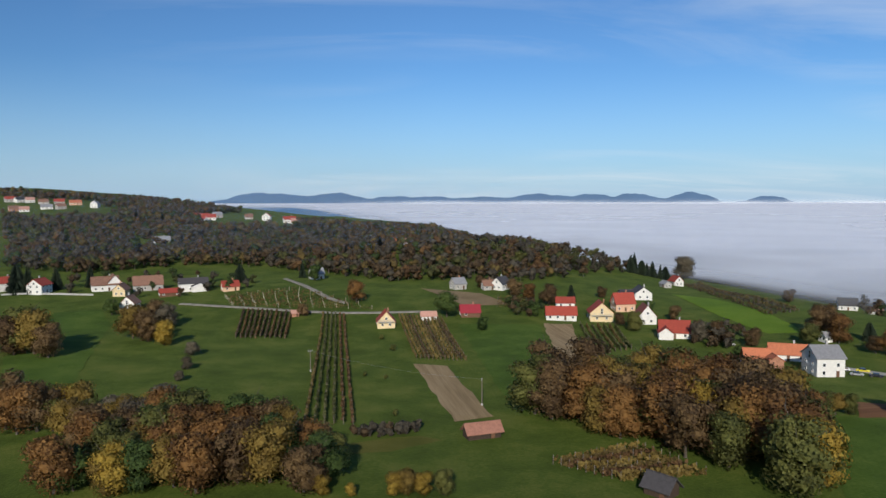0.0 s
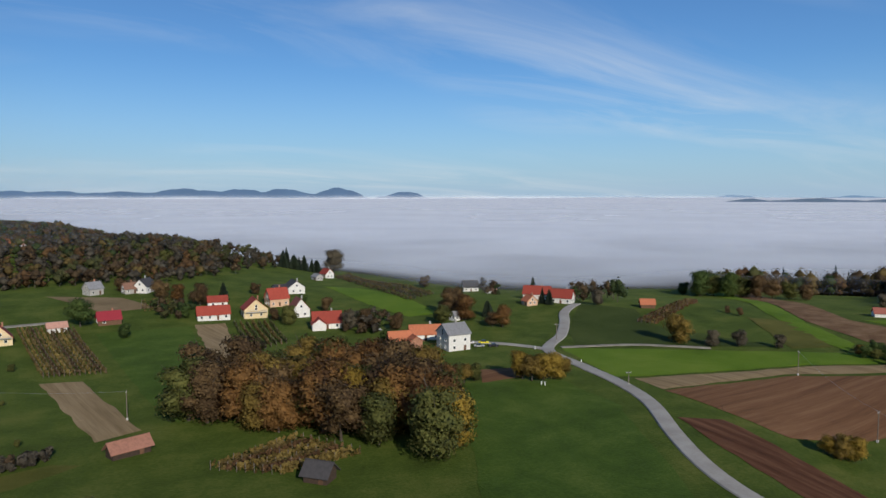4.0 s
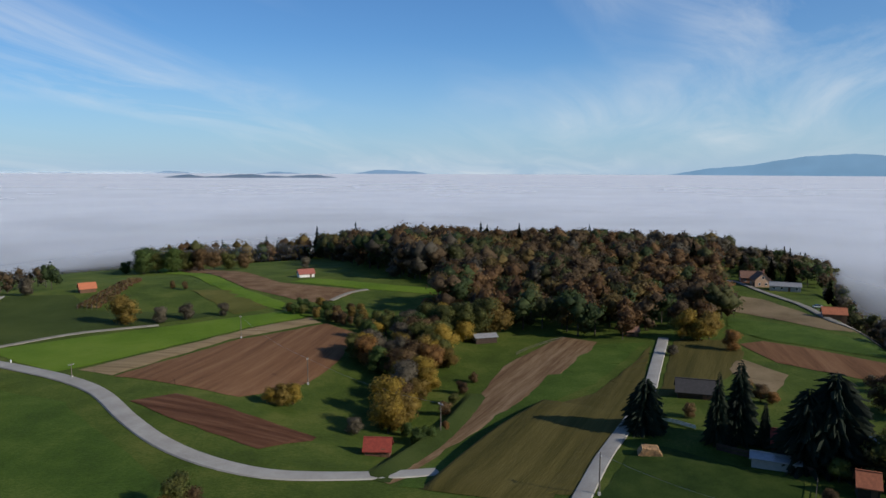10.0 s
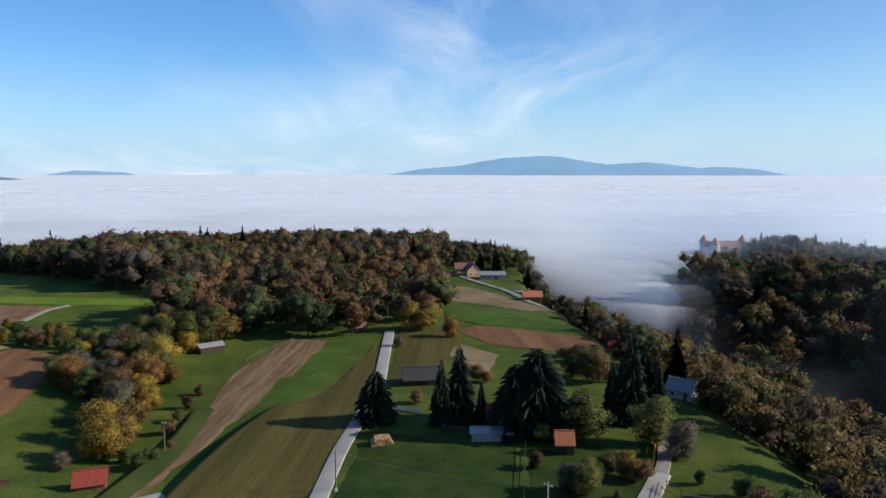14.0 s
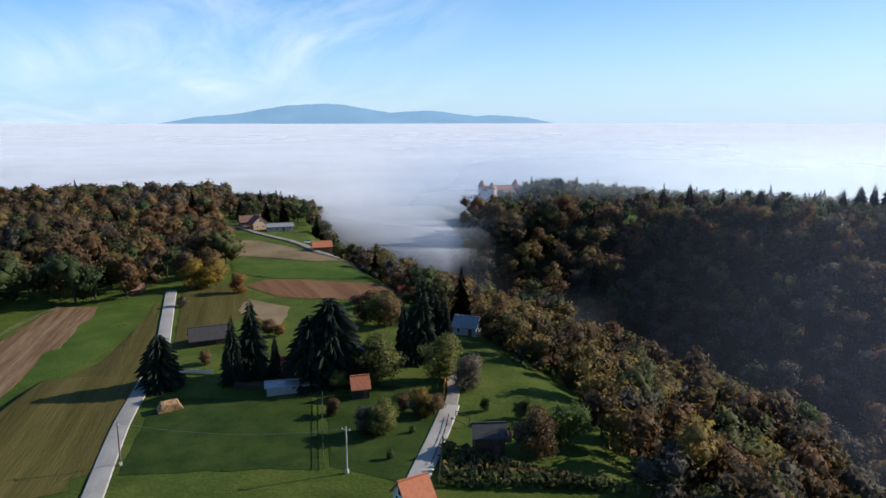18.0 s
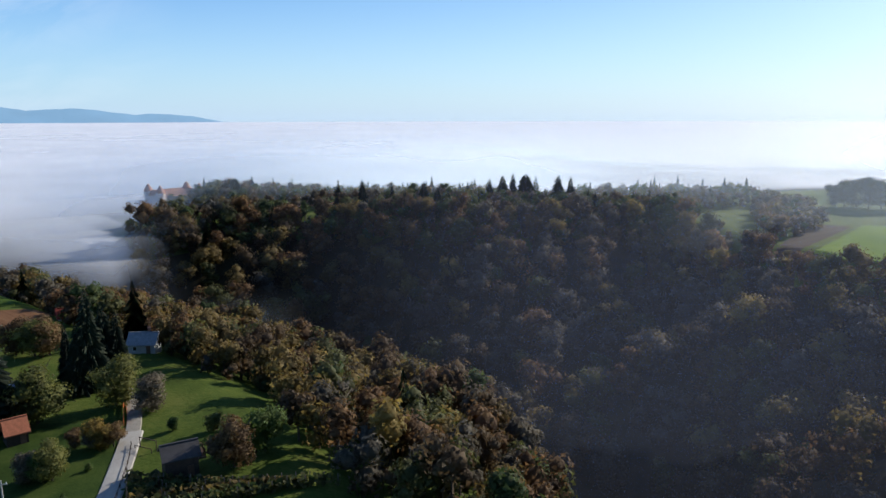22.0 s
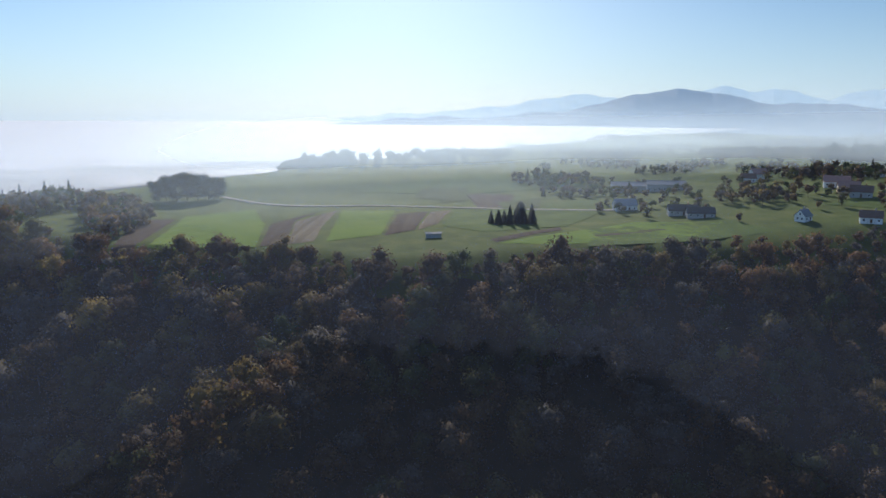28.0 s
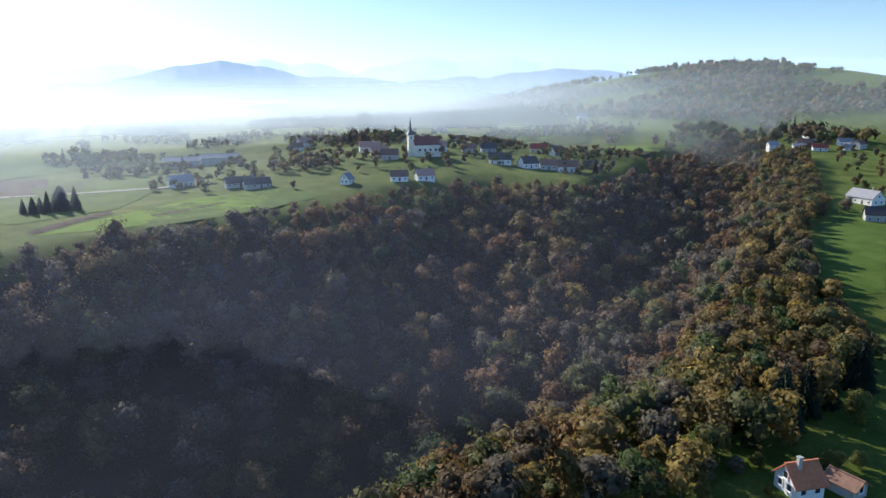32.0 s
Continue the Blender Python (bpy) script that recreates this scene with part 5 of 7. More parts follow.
woodland("north_wood", NORTH_WOOD, 9.2, {"rust": 0.8, "brown": 3.6, "ochre": 1.0, "olive": 1.6, "green": 0.6, "dull": 4.5, "conifer": 0.12}, 9.5, 72, 0.62, "autumn woods on the northern ridge", 6, clear_of(*HILL_GLADES), spread=0.5, far=True)
PARK = [(526.4, -231.4), (417.3, -275.4), (351.7, -323.8), (249.7, -362.3), (213.2, -367.7), (174, -404.1), (180.6, -487.6), (171, -533.3), (286.2, -492.9), (375.7, -467.8), (504.1, -394.3), (578.3, -318.1)]
woodland("park_wood", PARK, 9.0, {"green": 2, "olive": 2, "brown": 1.5, "conifer": 0.7, "dull": 1.2}, 14, 150, 0.7, "misty park trees round the castle", 7, clear_of([(198, -430.9), (177.6, -491.3), (142.5, -400.2), (171.1, -372.8)]), spread=0.4)
woodland("field_wood", [(281.7, -1874.2), (41.7, -792.9), (-18.6, -812), (-93.3, -797.9), (-184.9, -797.4), (-204.6, -851.4), (-99.4, -848.8), (-20, -863.2), (140.4, -2098.1), (296.8, -2027)], 19, {"olive": 2, "brown": 2, "green": 2, "conifer": 0.5}, 15, 40, 1.4, "hazy line of trees beyond the fields", 8, spread=0.6, far=True)
woodland("rim_wood", [(110.7, -354.4), (107.8, -388.4), (110.3, -431), (148.8, -517.1), (182.8, -526.8), (125.6, -356.9)], 8, GORGE_MIX, 11, 60, 0.8, "dull trees at the edge of the plateau", 9, spread=0.45)


def hill_woods(x, y):
    r, b = np.hypot(x, y), np.degrees(np.arctan2(-x, y))
    patch = np.sin(x / 140 + 1.3 * np.sin(y / 190)) * np.cos(y / 120 + 0.6) + 0.5 * np.sin(x / 57 + y / 71)
    return (b > 101) & (b < 152) & (r > 800) & (r < 2000) & (patch + 0.5 * smooth(20, 60, ground_height(x, y)) > 0.3)


woodland("hill_wood", (-1900, -1500, -480, 0), 17, {"brown": 3, "olive": 2.5, "ochre": 1.5, "green": 1.5, "conifer": 0.5}, 15, 22, 2.0, "hazy autumn woods on the southern hills", 10, hill_woods, spread=0.6, blobs=3, far=True)


def hedges(x, y):
    r, b = np.hypot(x, y), np.degrees(np.arctan2(-x, y))
    b = np.where(b > 105, b - 360, b)
    patch = np.sin(x / 83 + 2 * np.sin(y / 230)) * np.cos(y / 61 + 0.6 * np.sin(x / 97))
    return (b > -252) & (b < -186) & (r > 600) & (r < 1900) & (np.abs(patch) < 0.09) & (np.sin(x / 37) + np.cos(y / 43) > 0.2)




def village_green(x, y):
    """Gardens, orchards and hedges that run in clumps between the houses of the southern village."""
    r, b = np.hypot(x, y), bearing_of(x, y)
    clump = np.sin(x / 31 + 1.7 * np.sin(y / 43)) * np.cos(y / 27 + 0.8 * np.sin(x / 39))
    return (b > -244) & (b < -196) & (r > 470 + 60 * smooth(-212, -200, b)) & (r < 900) & (clump > 0.42) & (gorge_depth(x, y)[0] < 1) & (np.hypot(x + 330, y + 372) > 46)


woodland("village_trees", (-820, -860, -120, -230), 10, {"olive": 2.5, "brown": 2.5, "green": 2, "dull": 2, "ochre": 1, "conifer": 0.3}, 8, 70, 0.7, "garden trees and hedges between the houses", 21, village_green, spread=0.5, blobs=4)
woodland("plateau_trees", (-1500, -1900, 200, -330), 13, {"olive": 2.5, "brown": 2, "green": 2, "conifer": 0.6}, 11, 30, 1.4, "hazy hedges and copses on the southern plateau", 11, hedges, spread=0.5, blobs=3, far=True)

# ---- trees one by one ----
rand = random.Random(5)


def copse(poly, n, colors, low, high, label, seed):
    """Many far trees inside an outline, joined."""
    x, y = np.array(poly).T
    area = 0.5 * abs(np.dot(x, np.roll(y, 1)) - np.dot(y, np.roll(x, 1)))
    woodland("copse", poly, math.sqrt(area / n / 0.87), {c: colors.count(c) for c in set(colors)} if False else {c: 1.0 for c in sorted(set(colors))}, (low + high) / 2, 130, 0.6, label, seed, spread=0.45)


def scatter(poly, n, colors, low, high, label, group, gap=4.5):
    """Trees of mixed colours, kept apart, inside an outline."""
    xs, ys = [p[0] for p in poly], [p[1] for p in poly]
    done, tries = [], 0
    while len(done) < n and tries < n * 60:
        tries += 1
        x, y = rand.uniform(min(xs), max(xs)), rand.uniform(min(ys), max(ys))
        if not inside(np.array([x]), np.array([y]), poly)[0] or any(math.hypot(x - a, y - b) < gap for a, b in done):
            continue
        done.append((x, y))
        c = rand.choice(colors)
        tree(round(x, 1), round(y, 1), rand.uniform(low, high), c, len(done), label=TREE_WORD[c] + " " + label, group=group)


copse([(-26.9, 177.5), (-21.5, 181.3), (-6.8, 186), (-5.9, 180.8), (-19.5, 176.3)], 22, ["dull", "brown"], 2, 3, "low brown brushwood by the dry ditch", 77)
TREE_WORD = {"rust": "russet", "brown": "brown", "gold": "golden yellow", "ochre": "ochre", "olive": "olive green", "green": "dark green", "dull": "half-bare grey-brown"}
scatter([(24.1, 195.6), (33.6, 187.3), (43.6, 177.2), (54.6, 163.1), (65.2, 148.8), (74.7, 135.8), (79.8, 136.7), (91.7, 159.4), (93, 179.6), (85.7, 195.7), (70.1, 209.5), (46.8, 220), (29.8, 213.4)], 52, ["rust", "rust", "brown", "ochre", "ochre", "olive", "gold", "brown"], 13, 18, "autumn tree in the dense grove on the meadow", "grove trees", 4.2)
scatter([(-70.6, 138), (-84.7, 162.4), (-71.7, 166.3), (-72.6, 178.9), (-52.5, 175.3), (-39.3, 167.8), (-25.6, 159.6), (-23, 150.8), (-25.8, 138.9)], 34, ["rust", "ochre", "olive", "brown", "rust", "green", "gold"], 9, 13, "autumn tree in the hollow below the fields", "hollow trees", 4.5)
scatter([(206.9, 101.5), (247.9, 100.4), (281.6, 93.5), (259.8, 66.8), (244.2, 70.3), (214.3, 69.4), (187.9, 67.4), (164.1, 65.4), (154.9, 69.1), (183.4, 77.2), (203.6, 83.7), (200.9, 92.9)], 30, ["olive", "ochre", "gold", "green", "brown", "dull", "rust"], 7.5, 11.5, "autumn tree along the gully", "gully trees", 5.0)
scatter([(256.1, 156.3), (248.6, 131.1), (244.7, 108.2), (257.5, 104.2), (269.5, 131.7), (274.7, 158)], 22, ["olive", "ochre", "green", "brown"], 3.5, 6, "hedge bush beside the ploughed field", "hedge bushes", 4)
copse([(79.8, 450.4), (113.4, 480.6), (135.4, 514.2), (344.7, 1317.9), (104.6, 564.1)], 26, ["brown", "brown", "rust", "olive"], 8, 12, "brown tree at the foot of the northern woods", 301)
copse([(84, 500), (92, 590), (128, 604), (158, 590), (140, 530), (118, 505)], 40, ["brown", "dull", "olive"], 8, 11, "dull brown trees below the foggy ridge", 311)
copse([(427.9, 1168.7), (456.9, 1111.9), (540.5, 1000.9), (214.3, 342.3), (276.1, 434.3), (570.6, 1057.1), (487.8, 1187.6)], 22, ["brown", "green", "dull"], 5, 10, "dark tree at the fog's edge", 302)
copse([(231.5, 296.5), (247.9, 273.6), (295.7, 321.2), (299.5, 370.9)], 14, ["dull", "green", "brown"], 9, 13, "grey tree fading into the fog", 303)
copse([(100.8, 292.2), (115.9, 281.1), (128.2, 285.8), (133.4, 310.2), (115.4, 322.2)], 16, ["dull", "brown", "green"], 5, 8, "garden tree between the village houses", 304)
copse([(33, 380.6), (55.7, 366.4), (46.4, 342.4), (33, 348.7)], 10, ["brown", "green", "olive"], 4, 6, "garden tree between the village houses", 305)
copse([(-222.7, 402.4), (-153.4, 391.4), (-119.1, 404.4), (-110.4, 449.1), (-195.1, 499.2), (-241.1, 449.2)], 24, ["brown", "green", "olive", "dull"], 5, 9, "garden tree between the ridge houses", 306)
scatter([(-100.8, 177), (-75.5, 186.2), (-69.8, 175.5), (-79.8, 166.1), (-92.9, 167.6)], 12, ["ochre", "olive", "brown", "gold", "dull"], 8, 11, "autumn tree in the hollow below the fields", "hollow trees", 5)


def trees(rows_, label, group):
    for i, (p, c) in enumerate(rows_):
        tree(p[0], p[1], p[2], c, i, label=TREE_WORD[c] + " " + label, group=group)


trees([((-107.8, 174.0, 12.8),"rust"), ((-103.8, 175.8, 13.7),"brown"), ((-112.6, 177.2, 14.9),"brown"), ((-99.8, 181.7, 10.4),"gold"), ((-95.0, 182.5, 10.7),"ochre"), ((-79.1, 138.9, 12.3),"rust"), ((-75.8, 140.1, 9.6),"green"), ((-67.7, 137.7, 7.9),"ochre"),
       ((-24.6, 138.7, 4.3),"gold"), ((-18.9, 138.9, 2.7),"gold"), ((-7.5, 140.4, 5.5),"ochre"), ((-9.8, 139.7, 4.9),"gold"), ((-0.0, 140.6, 5.9),"olive"), ((-4.1, 140.0, 4.9),"gold"), ((-34.8, 162.8, 7.1),"brown"), ((-29.5, 159.5, 8.3),"brown")], "autumn tree in the hollow below the fields", "hollow trees")
trees([((-161.2, 260.7, 15.0),"brown"), ((-154.9, 262.7, 18.0),"ochre"), ((-145.9, 256.2, 13.3),"brown"), ((-160.9, 265.7, 19.0),"olive"), ((-133.2, 298.3, 14.7),"ochre"), ((-124.7, 292.5, 13.0),"brown"), ((-114.6, 285.1, 10.6),"gold"), ((-96.7, 267.3, 5.8),"dull"), ((-90.4, 244.1, 4.7),"dull"), ((-86.8, 227.9, 3.6),"dull"), ((-136.8, 331.0, 11.7),"brown"), ((-166.7, 350.7, 8.8),"green"), ((-129.2, 325.3, 11.4),"dull"), ((-68.8, 347.1, 5.2),"brown")], "autumn tree beside the upper meadow", "meadow trees")
trees([((-46.6, 374.6, 11.6),"rust"), ((1.7, 344.2, 13.5),"green"), ((17.6, 317.0, 6.7),"green"), ((-26.7, 300.3, 2.5),"olive"), ((-20.2, 279.3, 2.8),"olive"), ((-27.3, 241.3, 1.8),"olive"), ((-19.9, 237.4, 1.8),"olive"), ((-13.8, 196.2, 2.0),"olive"), ((-70.8, 348.7, 6.4),"brown"), ((-83.4, 455.0, 10.5),"green"), ((40.6, 394.2, 9.6),"brown"), ((47.7, 386.7, 8.9),"rust"), ((56.2, 505.3, 12.3),"olive"), ((56.7, 373.0, 12.3),"brown"), ((45.7, 348.2, 6.3),"green"), ((89.8, 394.6, 6.6),"brown")], "garden tree by the ridge lane", "ridge trees")
trees([((22.9, 419.0, 7.5),"brown"), ((206.6, 600.5, 19.5),"dull"), ((109.0, 296.8, 9.1),"dull"), ((116.3, 295.2, 9.9),"brown"), ((113.6, 342.8, 7.4),"brown"), ((126.9, 285.8, 7.7),"brown"), ((150.2, 284.8, 9.5),"olive"), ((162.0, 299.4, 13.9),"brown"), ((163.2, 286.5, 12.1),"rust"), ((175.1, 315.5, 10.3),"brown"), ((169.1, 263.3, 9.7),"rust"), ((166.5, 267.3, 7.2),"brown"), ((110.8, 260.0, 6.5),"green"), ((88.1, 320.6, 9.8),"olive"), ((83.9, 331.3, 6.1),"brown"), ((108.0, 364.4, 5.6),"green")], "garden tree between the village houses", "village trees")
trees([((127.0, 185.5, 9.0),"gold"), ((128.3, 182.1, 8.9),"ochre"), ((131.9, 180.7, 9.3),"gold"), ((136.1, 180.2, 8.6),"gold"), ((140.0, 181.8, 6.5),"ochre"), ((105.1, 191.6, 6.6),"olive"), ((108.4, 190.9, 6.6),"ochre"), ((112.2, 191.1, 6.3),"olive"), ((103.9, 194.5, 5.5),"ochre")], "bushy tree at the edge of the meadow", "lane trees")
trees([((212.9, 201.3, 11.5),"ochre"), ((221.0, 191.6, 6.7),"dull"), ((230.4, 186.7, 6.8),"dull"), ((241.5, 177.3, 5.4),"dull"), ((97.7, 82.4, 7.0),"olive"), ((95.2, 82.9, 4.5),"ochre"), ((98.6, 80.4, 5.1),"brown"), ((353.6, 332.0, 8.7),"green"), ((384.5, 220.8, 7.2),"dull"), ((279.1, 226.4, 4.1),"brown"), ((279.4, 234.1, 3.6),"brown"), ((236.9, 279.2, 8.3),"dull"), ((240.3, 486.1, 9.7),"brown")], "lone tree on the eastern meadow", "meadow trees")
for i, (p, h, c) in enumerate((((355.6, 319.4), 16, "green"), ((365.7, 317.1), 14, "olive"), ((368.1, 308.1), 17, "green"), ((378.3, 305.1), 14, "olive"), ((380.1, 296.4), 15, "brown"), ((371.6, 328.5), 16, "green"), ((392, 294), 13, "brown"), ((400.9, 288.7), 12, "olive"), ((409.6, 283.2), 11, "brown"), ((383.9, 317.2), 14, "olive"))):
    tree(p[0], p[1], h, c, i, label=TREE_WORD[c] + " tall tree on the hill crest before the fog", group="crest trees")
trees([((210.7, 103.4, 7.8),"olive"), ((212.8, 100.3, 8.2),"gold"), ((206.7, 91.7, 6.8),"ochre"), ((207.1, 87.9, 6.0),"olive"), ((223.2, 90.5, 7.2),"ochre"), ((225.3, 92.4, 5.7),"olive"), ((216.8, 77.1, 8.6),"gold"), ((219.5, 74.0, 9.7),"olive"), ((216.5, 71.1, 6.9),"ochre"), ((197.8, 73.1, 7.1),"brown"), ((185.1, 70.2, 7.6),"ochre"), ((193.8, 69.9, 7.8),"gold"), ((174.7, 68.8, 7.2),"gold"), ((165.3, 69.7, 6.5),"gold"), ((161.8, 71.3, 4.6),"olive"), ((183.8, 75.1, 10.4),"dull"), ((192.5, 76.5, 9.6),"dull")], "autumn tree along the gully", "gully trees")
trees([((230.7, 106.4, 7.4),"green"), ((239.8, 103.8, 8.6),"olive"), ((238.7, 96.7, 9.6),"green"), ((240.9, 91.0, 10.6),"green"), ((246.9, 86.5, 8.6),"brown"), ((250.2, 83.1, 12.0),"olive"), ((251.1, 76.7, 14.1),"olive"), ((254.4, 71.0, 15.7),"olive"), ((257.5, 67.3, 15.4),"ochre"), ((284.6, 102.1, 6.2),"ochre"), ((242.9, 96.2, 5.4),"gold"), ((234.8, 105.0, 6.0),"gold"), ((153.5, 75.1, 4.7),"dull"), ((153.9, 58.5, 4.6),"green"), ((156.8, 56.7, 4.3),"green"), ((159.8, 63.7, 3.7),"green"), ((160.9, 67.9, 3.3),"green")], "autumn tree along the gully", "gully trees")
trees([((259.3, 156.9, 4.0),"ochre"), ((257.3, 149.4, 4.4),"olive"), ((253.7, 141.1, 4.8),"ochre"), ((249.9, 133.0, 5.1),"olive"), ((246.4, 125.2, 5.0),"brown"), ((245.0, 117.5, 5.4),"olive"), ((245.3, 111.9, 4.4),"ochre"), ((159.4, 103.1, 4.8),"gold"), ((161.0, 100.4, 6.4),"ochre"), ((163.6, 98.7, 6.2),"gold"), ((178.2, 59.4, 4.0),"brown"), ((186.6, 59.7, 3.7),"olive"), ((195.6, 59.9, 4.1),"brown"), ((205.7, 59.3, 3.6),"brown"), ((165.7, 55.3, 3.0),"rust")], "hedge bush beside the ploughed field", "hedge bushes")
trees([((264.7, -2.1, 10.5),"gold"), ((266.0, -11.3, 11.0),"ochre"), ((263.6, -8.1, 8.7),"gold"), ((252.7, -18.2, 7.3),"rust"), ((241.9, 0.9, 3.6),"dull"), ((202.0, -18.4, 5.1),"rust"), ((201.6, -22.2, 5.1),"brown"), ((200.2, -25.1, 3.7),"rust"), ((151.8, -40.9, 12.5),"olive"), ((226.2, -53.7, 3.5),"dull"), ((205.2, -52.0, 9.7),"brown"), ((199.6, -54.9, 10.4),"olive"), ((198.2, -58.0, 10.4),"brown"), ((183.3, -4.0, 4.0),"brown")], "autumn garden tree by the red-roofed house", "garden trees")
trees([((137.3, -27.4, 3.7),"brown"), ((125.4, -31.3, 5.2),"dull"), ((122.5, -34.2, 7.0),"olive"), ((124.6, -32.6, 5.1),"green"), ((130.5, -43.1, 3.6),"dull"), ((128.5, -44.3, 5.7),"ochre"), ((127.7, -46.4, 5.0),"brown"), ((112.1, -32.4, 1.9),"green"), ((121.4, -39.6, 1.6),"green"), ((132.8, -41.4, 3.7),"brown"), ((148.3, -55.3, 10.2),"olive"), ((139.3, -58.7, 7.9),"dull"), ((125.7, -56.8, 3.0),"green"), ((103.1, -56.9, 9.5),"brown"), ((104.5, -63.9, 8.3),"green"), ((119.6, -62.0, 3.6),"olive"), ((151.1, -31.5, 5.3),"green")], "garden tree on the lawn by the drive", "garden trees")
trees([((-116.9, -32.5, 3.9),"olive"), ((-121.6, -29.8, 3.1),"olive"), ((-104.6, -42.8, 3.1),"dull"), ((-109.4, -41.2, 2.7),"olive"), ((-139.3, -35.6, 6.3),"olive"), ((-395.5, -119.3, 7.4),"dull"), ((-99.8, -45.2, 3.5),"dull"), ((-109.1, -33.2, 1.7),"gold"), ((-102.6, -36.6, 1.6),"ochre")], "garden tree by the house on the rim", "garden trees")
for i, p in enumerate([(133.7, -534.2, 16.0), (129.1, -538.0, 18.8), (120.9, -534.2, 19.5), (112.8, -530.4, 19.3), (105.3, -529.9, 19.2), (97.8, -529.8, 17.4), (91.7, -533.5, 15.7)]):
    tree(p[0], p[1], p[2] * 1.05, "conifer", i, label="dark broad pine standing in the haze", group="field pines")
for i, p in enumerate([(-83.8, -394.3, 11.8), (-86.9, -388.5, 12.9), (-93.4, -388.0, 16.9), (-100.6, -392.4, 19.1), (-107.2, -391.7, 18.5), (-91.4, -393.7, 11.8)]):
    conifer(p[0], p[1], p[2] * 0.72, i, None, "dark spruce by the hazy farm", "farm spruces")
for i, p in enumerate([(352.1, 1316.0, 39.6), (363.0, 1294.2, 30.4), (372.1, 1275.9, 25.8), (382.1, 1254.0, 25.4), (392.9, 1253.8, 23.4), (70.2, 383.6, 10.1), (-132.3, 453.6, 13.0), (176.0, 287.3, 8.2), (284.9, 404.4, 12.8), (217.5, 293.9, 8.3), (215.5, 297.3, 9.0), (-243.5, 399.1, 17.0), (-237.4, 399.8, 18.0), (-231.0, 417.5, 13.9), (-215.4, 426.8, 15.5), (-131.3, 452.4, 12.2), (-95.5, 474.6, 11.7), (146, 545, 14.5), (150, 550, 17), (154, 543, 12), (159, 547, 11), (164, 549, 13), (169, 545, 12), (174, 548, 11)]):
    conifer(p[0], p[1], p[2], i, None, "dark spruce among the ridge houses", "village spruces")
for i, p in enumerate([(166.7, -9.7, 17.2), (169.6, -14.4, 19.6), (166.9, -19.6, 11.2), (163.3, -55.8, 24.3), (168.2, -60.9, 18.2), (174.2, -54.5, 13.9), (166.1, -63.1, 16.6), (163.0, -53.4, 16.1)]):
    conifer(p[0], p[1], p[2], i % 3, p[2] * 0.42, "tall dark spruce in the garden", "garden conifers")
for i, p in enumerate([(171.5, 6.4, 13.2), (158.0, -26.8, 17.2), (158.7, -31.6, 20.9)]):
    conifer(p[0], p[1], p[2], 3, p[2] * 0.6, "broad black pine in the garden", "garden conifers")
for i, p in enumerate([(-120.2, -50.0, 11.0), (-126.5, -44.4, 13.0), (-134.9, -43.1, 12.4), (-143.1, -42.3, 11.6), (-157.4, -40.6, 11.8), (-115.8, -45.0, 8.9)]):
    conifer(p[0], p[1], p[2], i % 3, p[2] * 0.5, "dark spruce in the yellowing wood", "rim conifers")
for i, p in enumerate([(292.2, -354.1, 22.3), (292.3, -367.6, 23.6), (290.6, -376.5, 25.4), (283.8, -381.7, 24.7), (284.8, -394.5, 23.6), (265.6, -393.3, 24.6), (257.4, -395.7, 24.5), (985.7, -433.7, 0.9), (355.5, -299.5, 22.6), (305.2, -306.1, 21.7), (468.1, -268.3, 17.5), (464.4, -269.7, 18.3), (310.8, -295.3, 17.4), (290.2, -302.7, 19.1), (282.8, -304.2, 18.2)]):
    conifer(p[0], p[1], max(6, p[2]), i, None, "dark park spruce in the mist", "park spruces")

# ---- houses on the northern ridge ----
house((-232.6, 402.6), 90, 13, 10, 5.6, 3.2, label="white two-storey house with a red roof", balcony="wood")
house((-256.1, 408), 47, 14, 9, 5.2, 3.0, label="long white house with a red roof")
house((-202.7, 419), 31, 17, 10, 4.2, 4.2, roof=ROOF_BROWN, label="white farmhouse with a grey-brown roof", wing=(5, 2, 12, 8, 4.6, 4.4))
house((-185.4, 402.5), 95, 10, 8, 4.0, 3.0, wall=CREAM_WALL, roof=ROOF_BROWN, label="cream cottage with a brown roof")
house((-178.9, 423.6), 28, 19, 10, 4.0, 4.6, wall=GREY_WALL, roof=ROOF_BROWN, label="long grey barn with a brown roof", name="barn", chimney=False)
house((-162.6, 362.1), 94, 10, 9, 4.6, 3.4, roof=ROOF_BROWN, label="small white house with a brown roof below the lane")
house((-157.2, 401.3), 31, 13, 6, 2.6, 1.8, wall=BROWN_WOOD, roof=ROOF_RED, label="low wooden shed with a red roof", name="shed", chimney=False)
house((-150.1, 419.7), 25, 19, 10, 5.2, 2.6, roof=ROOF_DARK, label="white house with a dark solar roof", wing=(3, -3, 9, 9, 3.2, 1.8))
house((-127.1, 416.8), 27, 11, 9, 3.0, 2.8, wall=PEACH_WALL, roof=ROOF_RED, label="peach bungalow with a red roof")
house((-84.6, 467.5), 30, 10, 8, 4.0, 3.4, roof=ROOF_GREY, label="white house with a grey roof by the lane")
house((-26.9, 326.1), -83, 11, 9.5, 3.2, 4.4, wall=CREAM_WALL, roof=ROOF_RED, label="yellow house with a bright red half-hipped roof and balcony", balcony=True)
house((-7.2, 338.5), 9, 8.5, 5, 2.4, 1.6, roof=ROOF_PINK, label="small white shed with a faded red roof", name="shed", chimney=False)
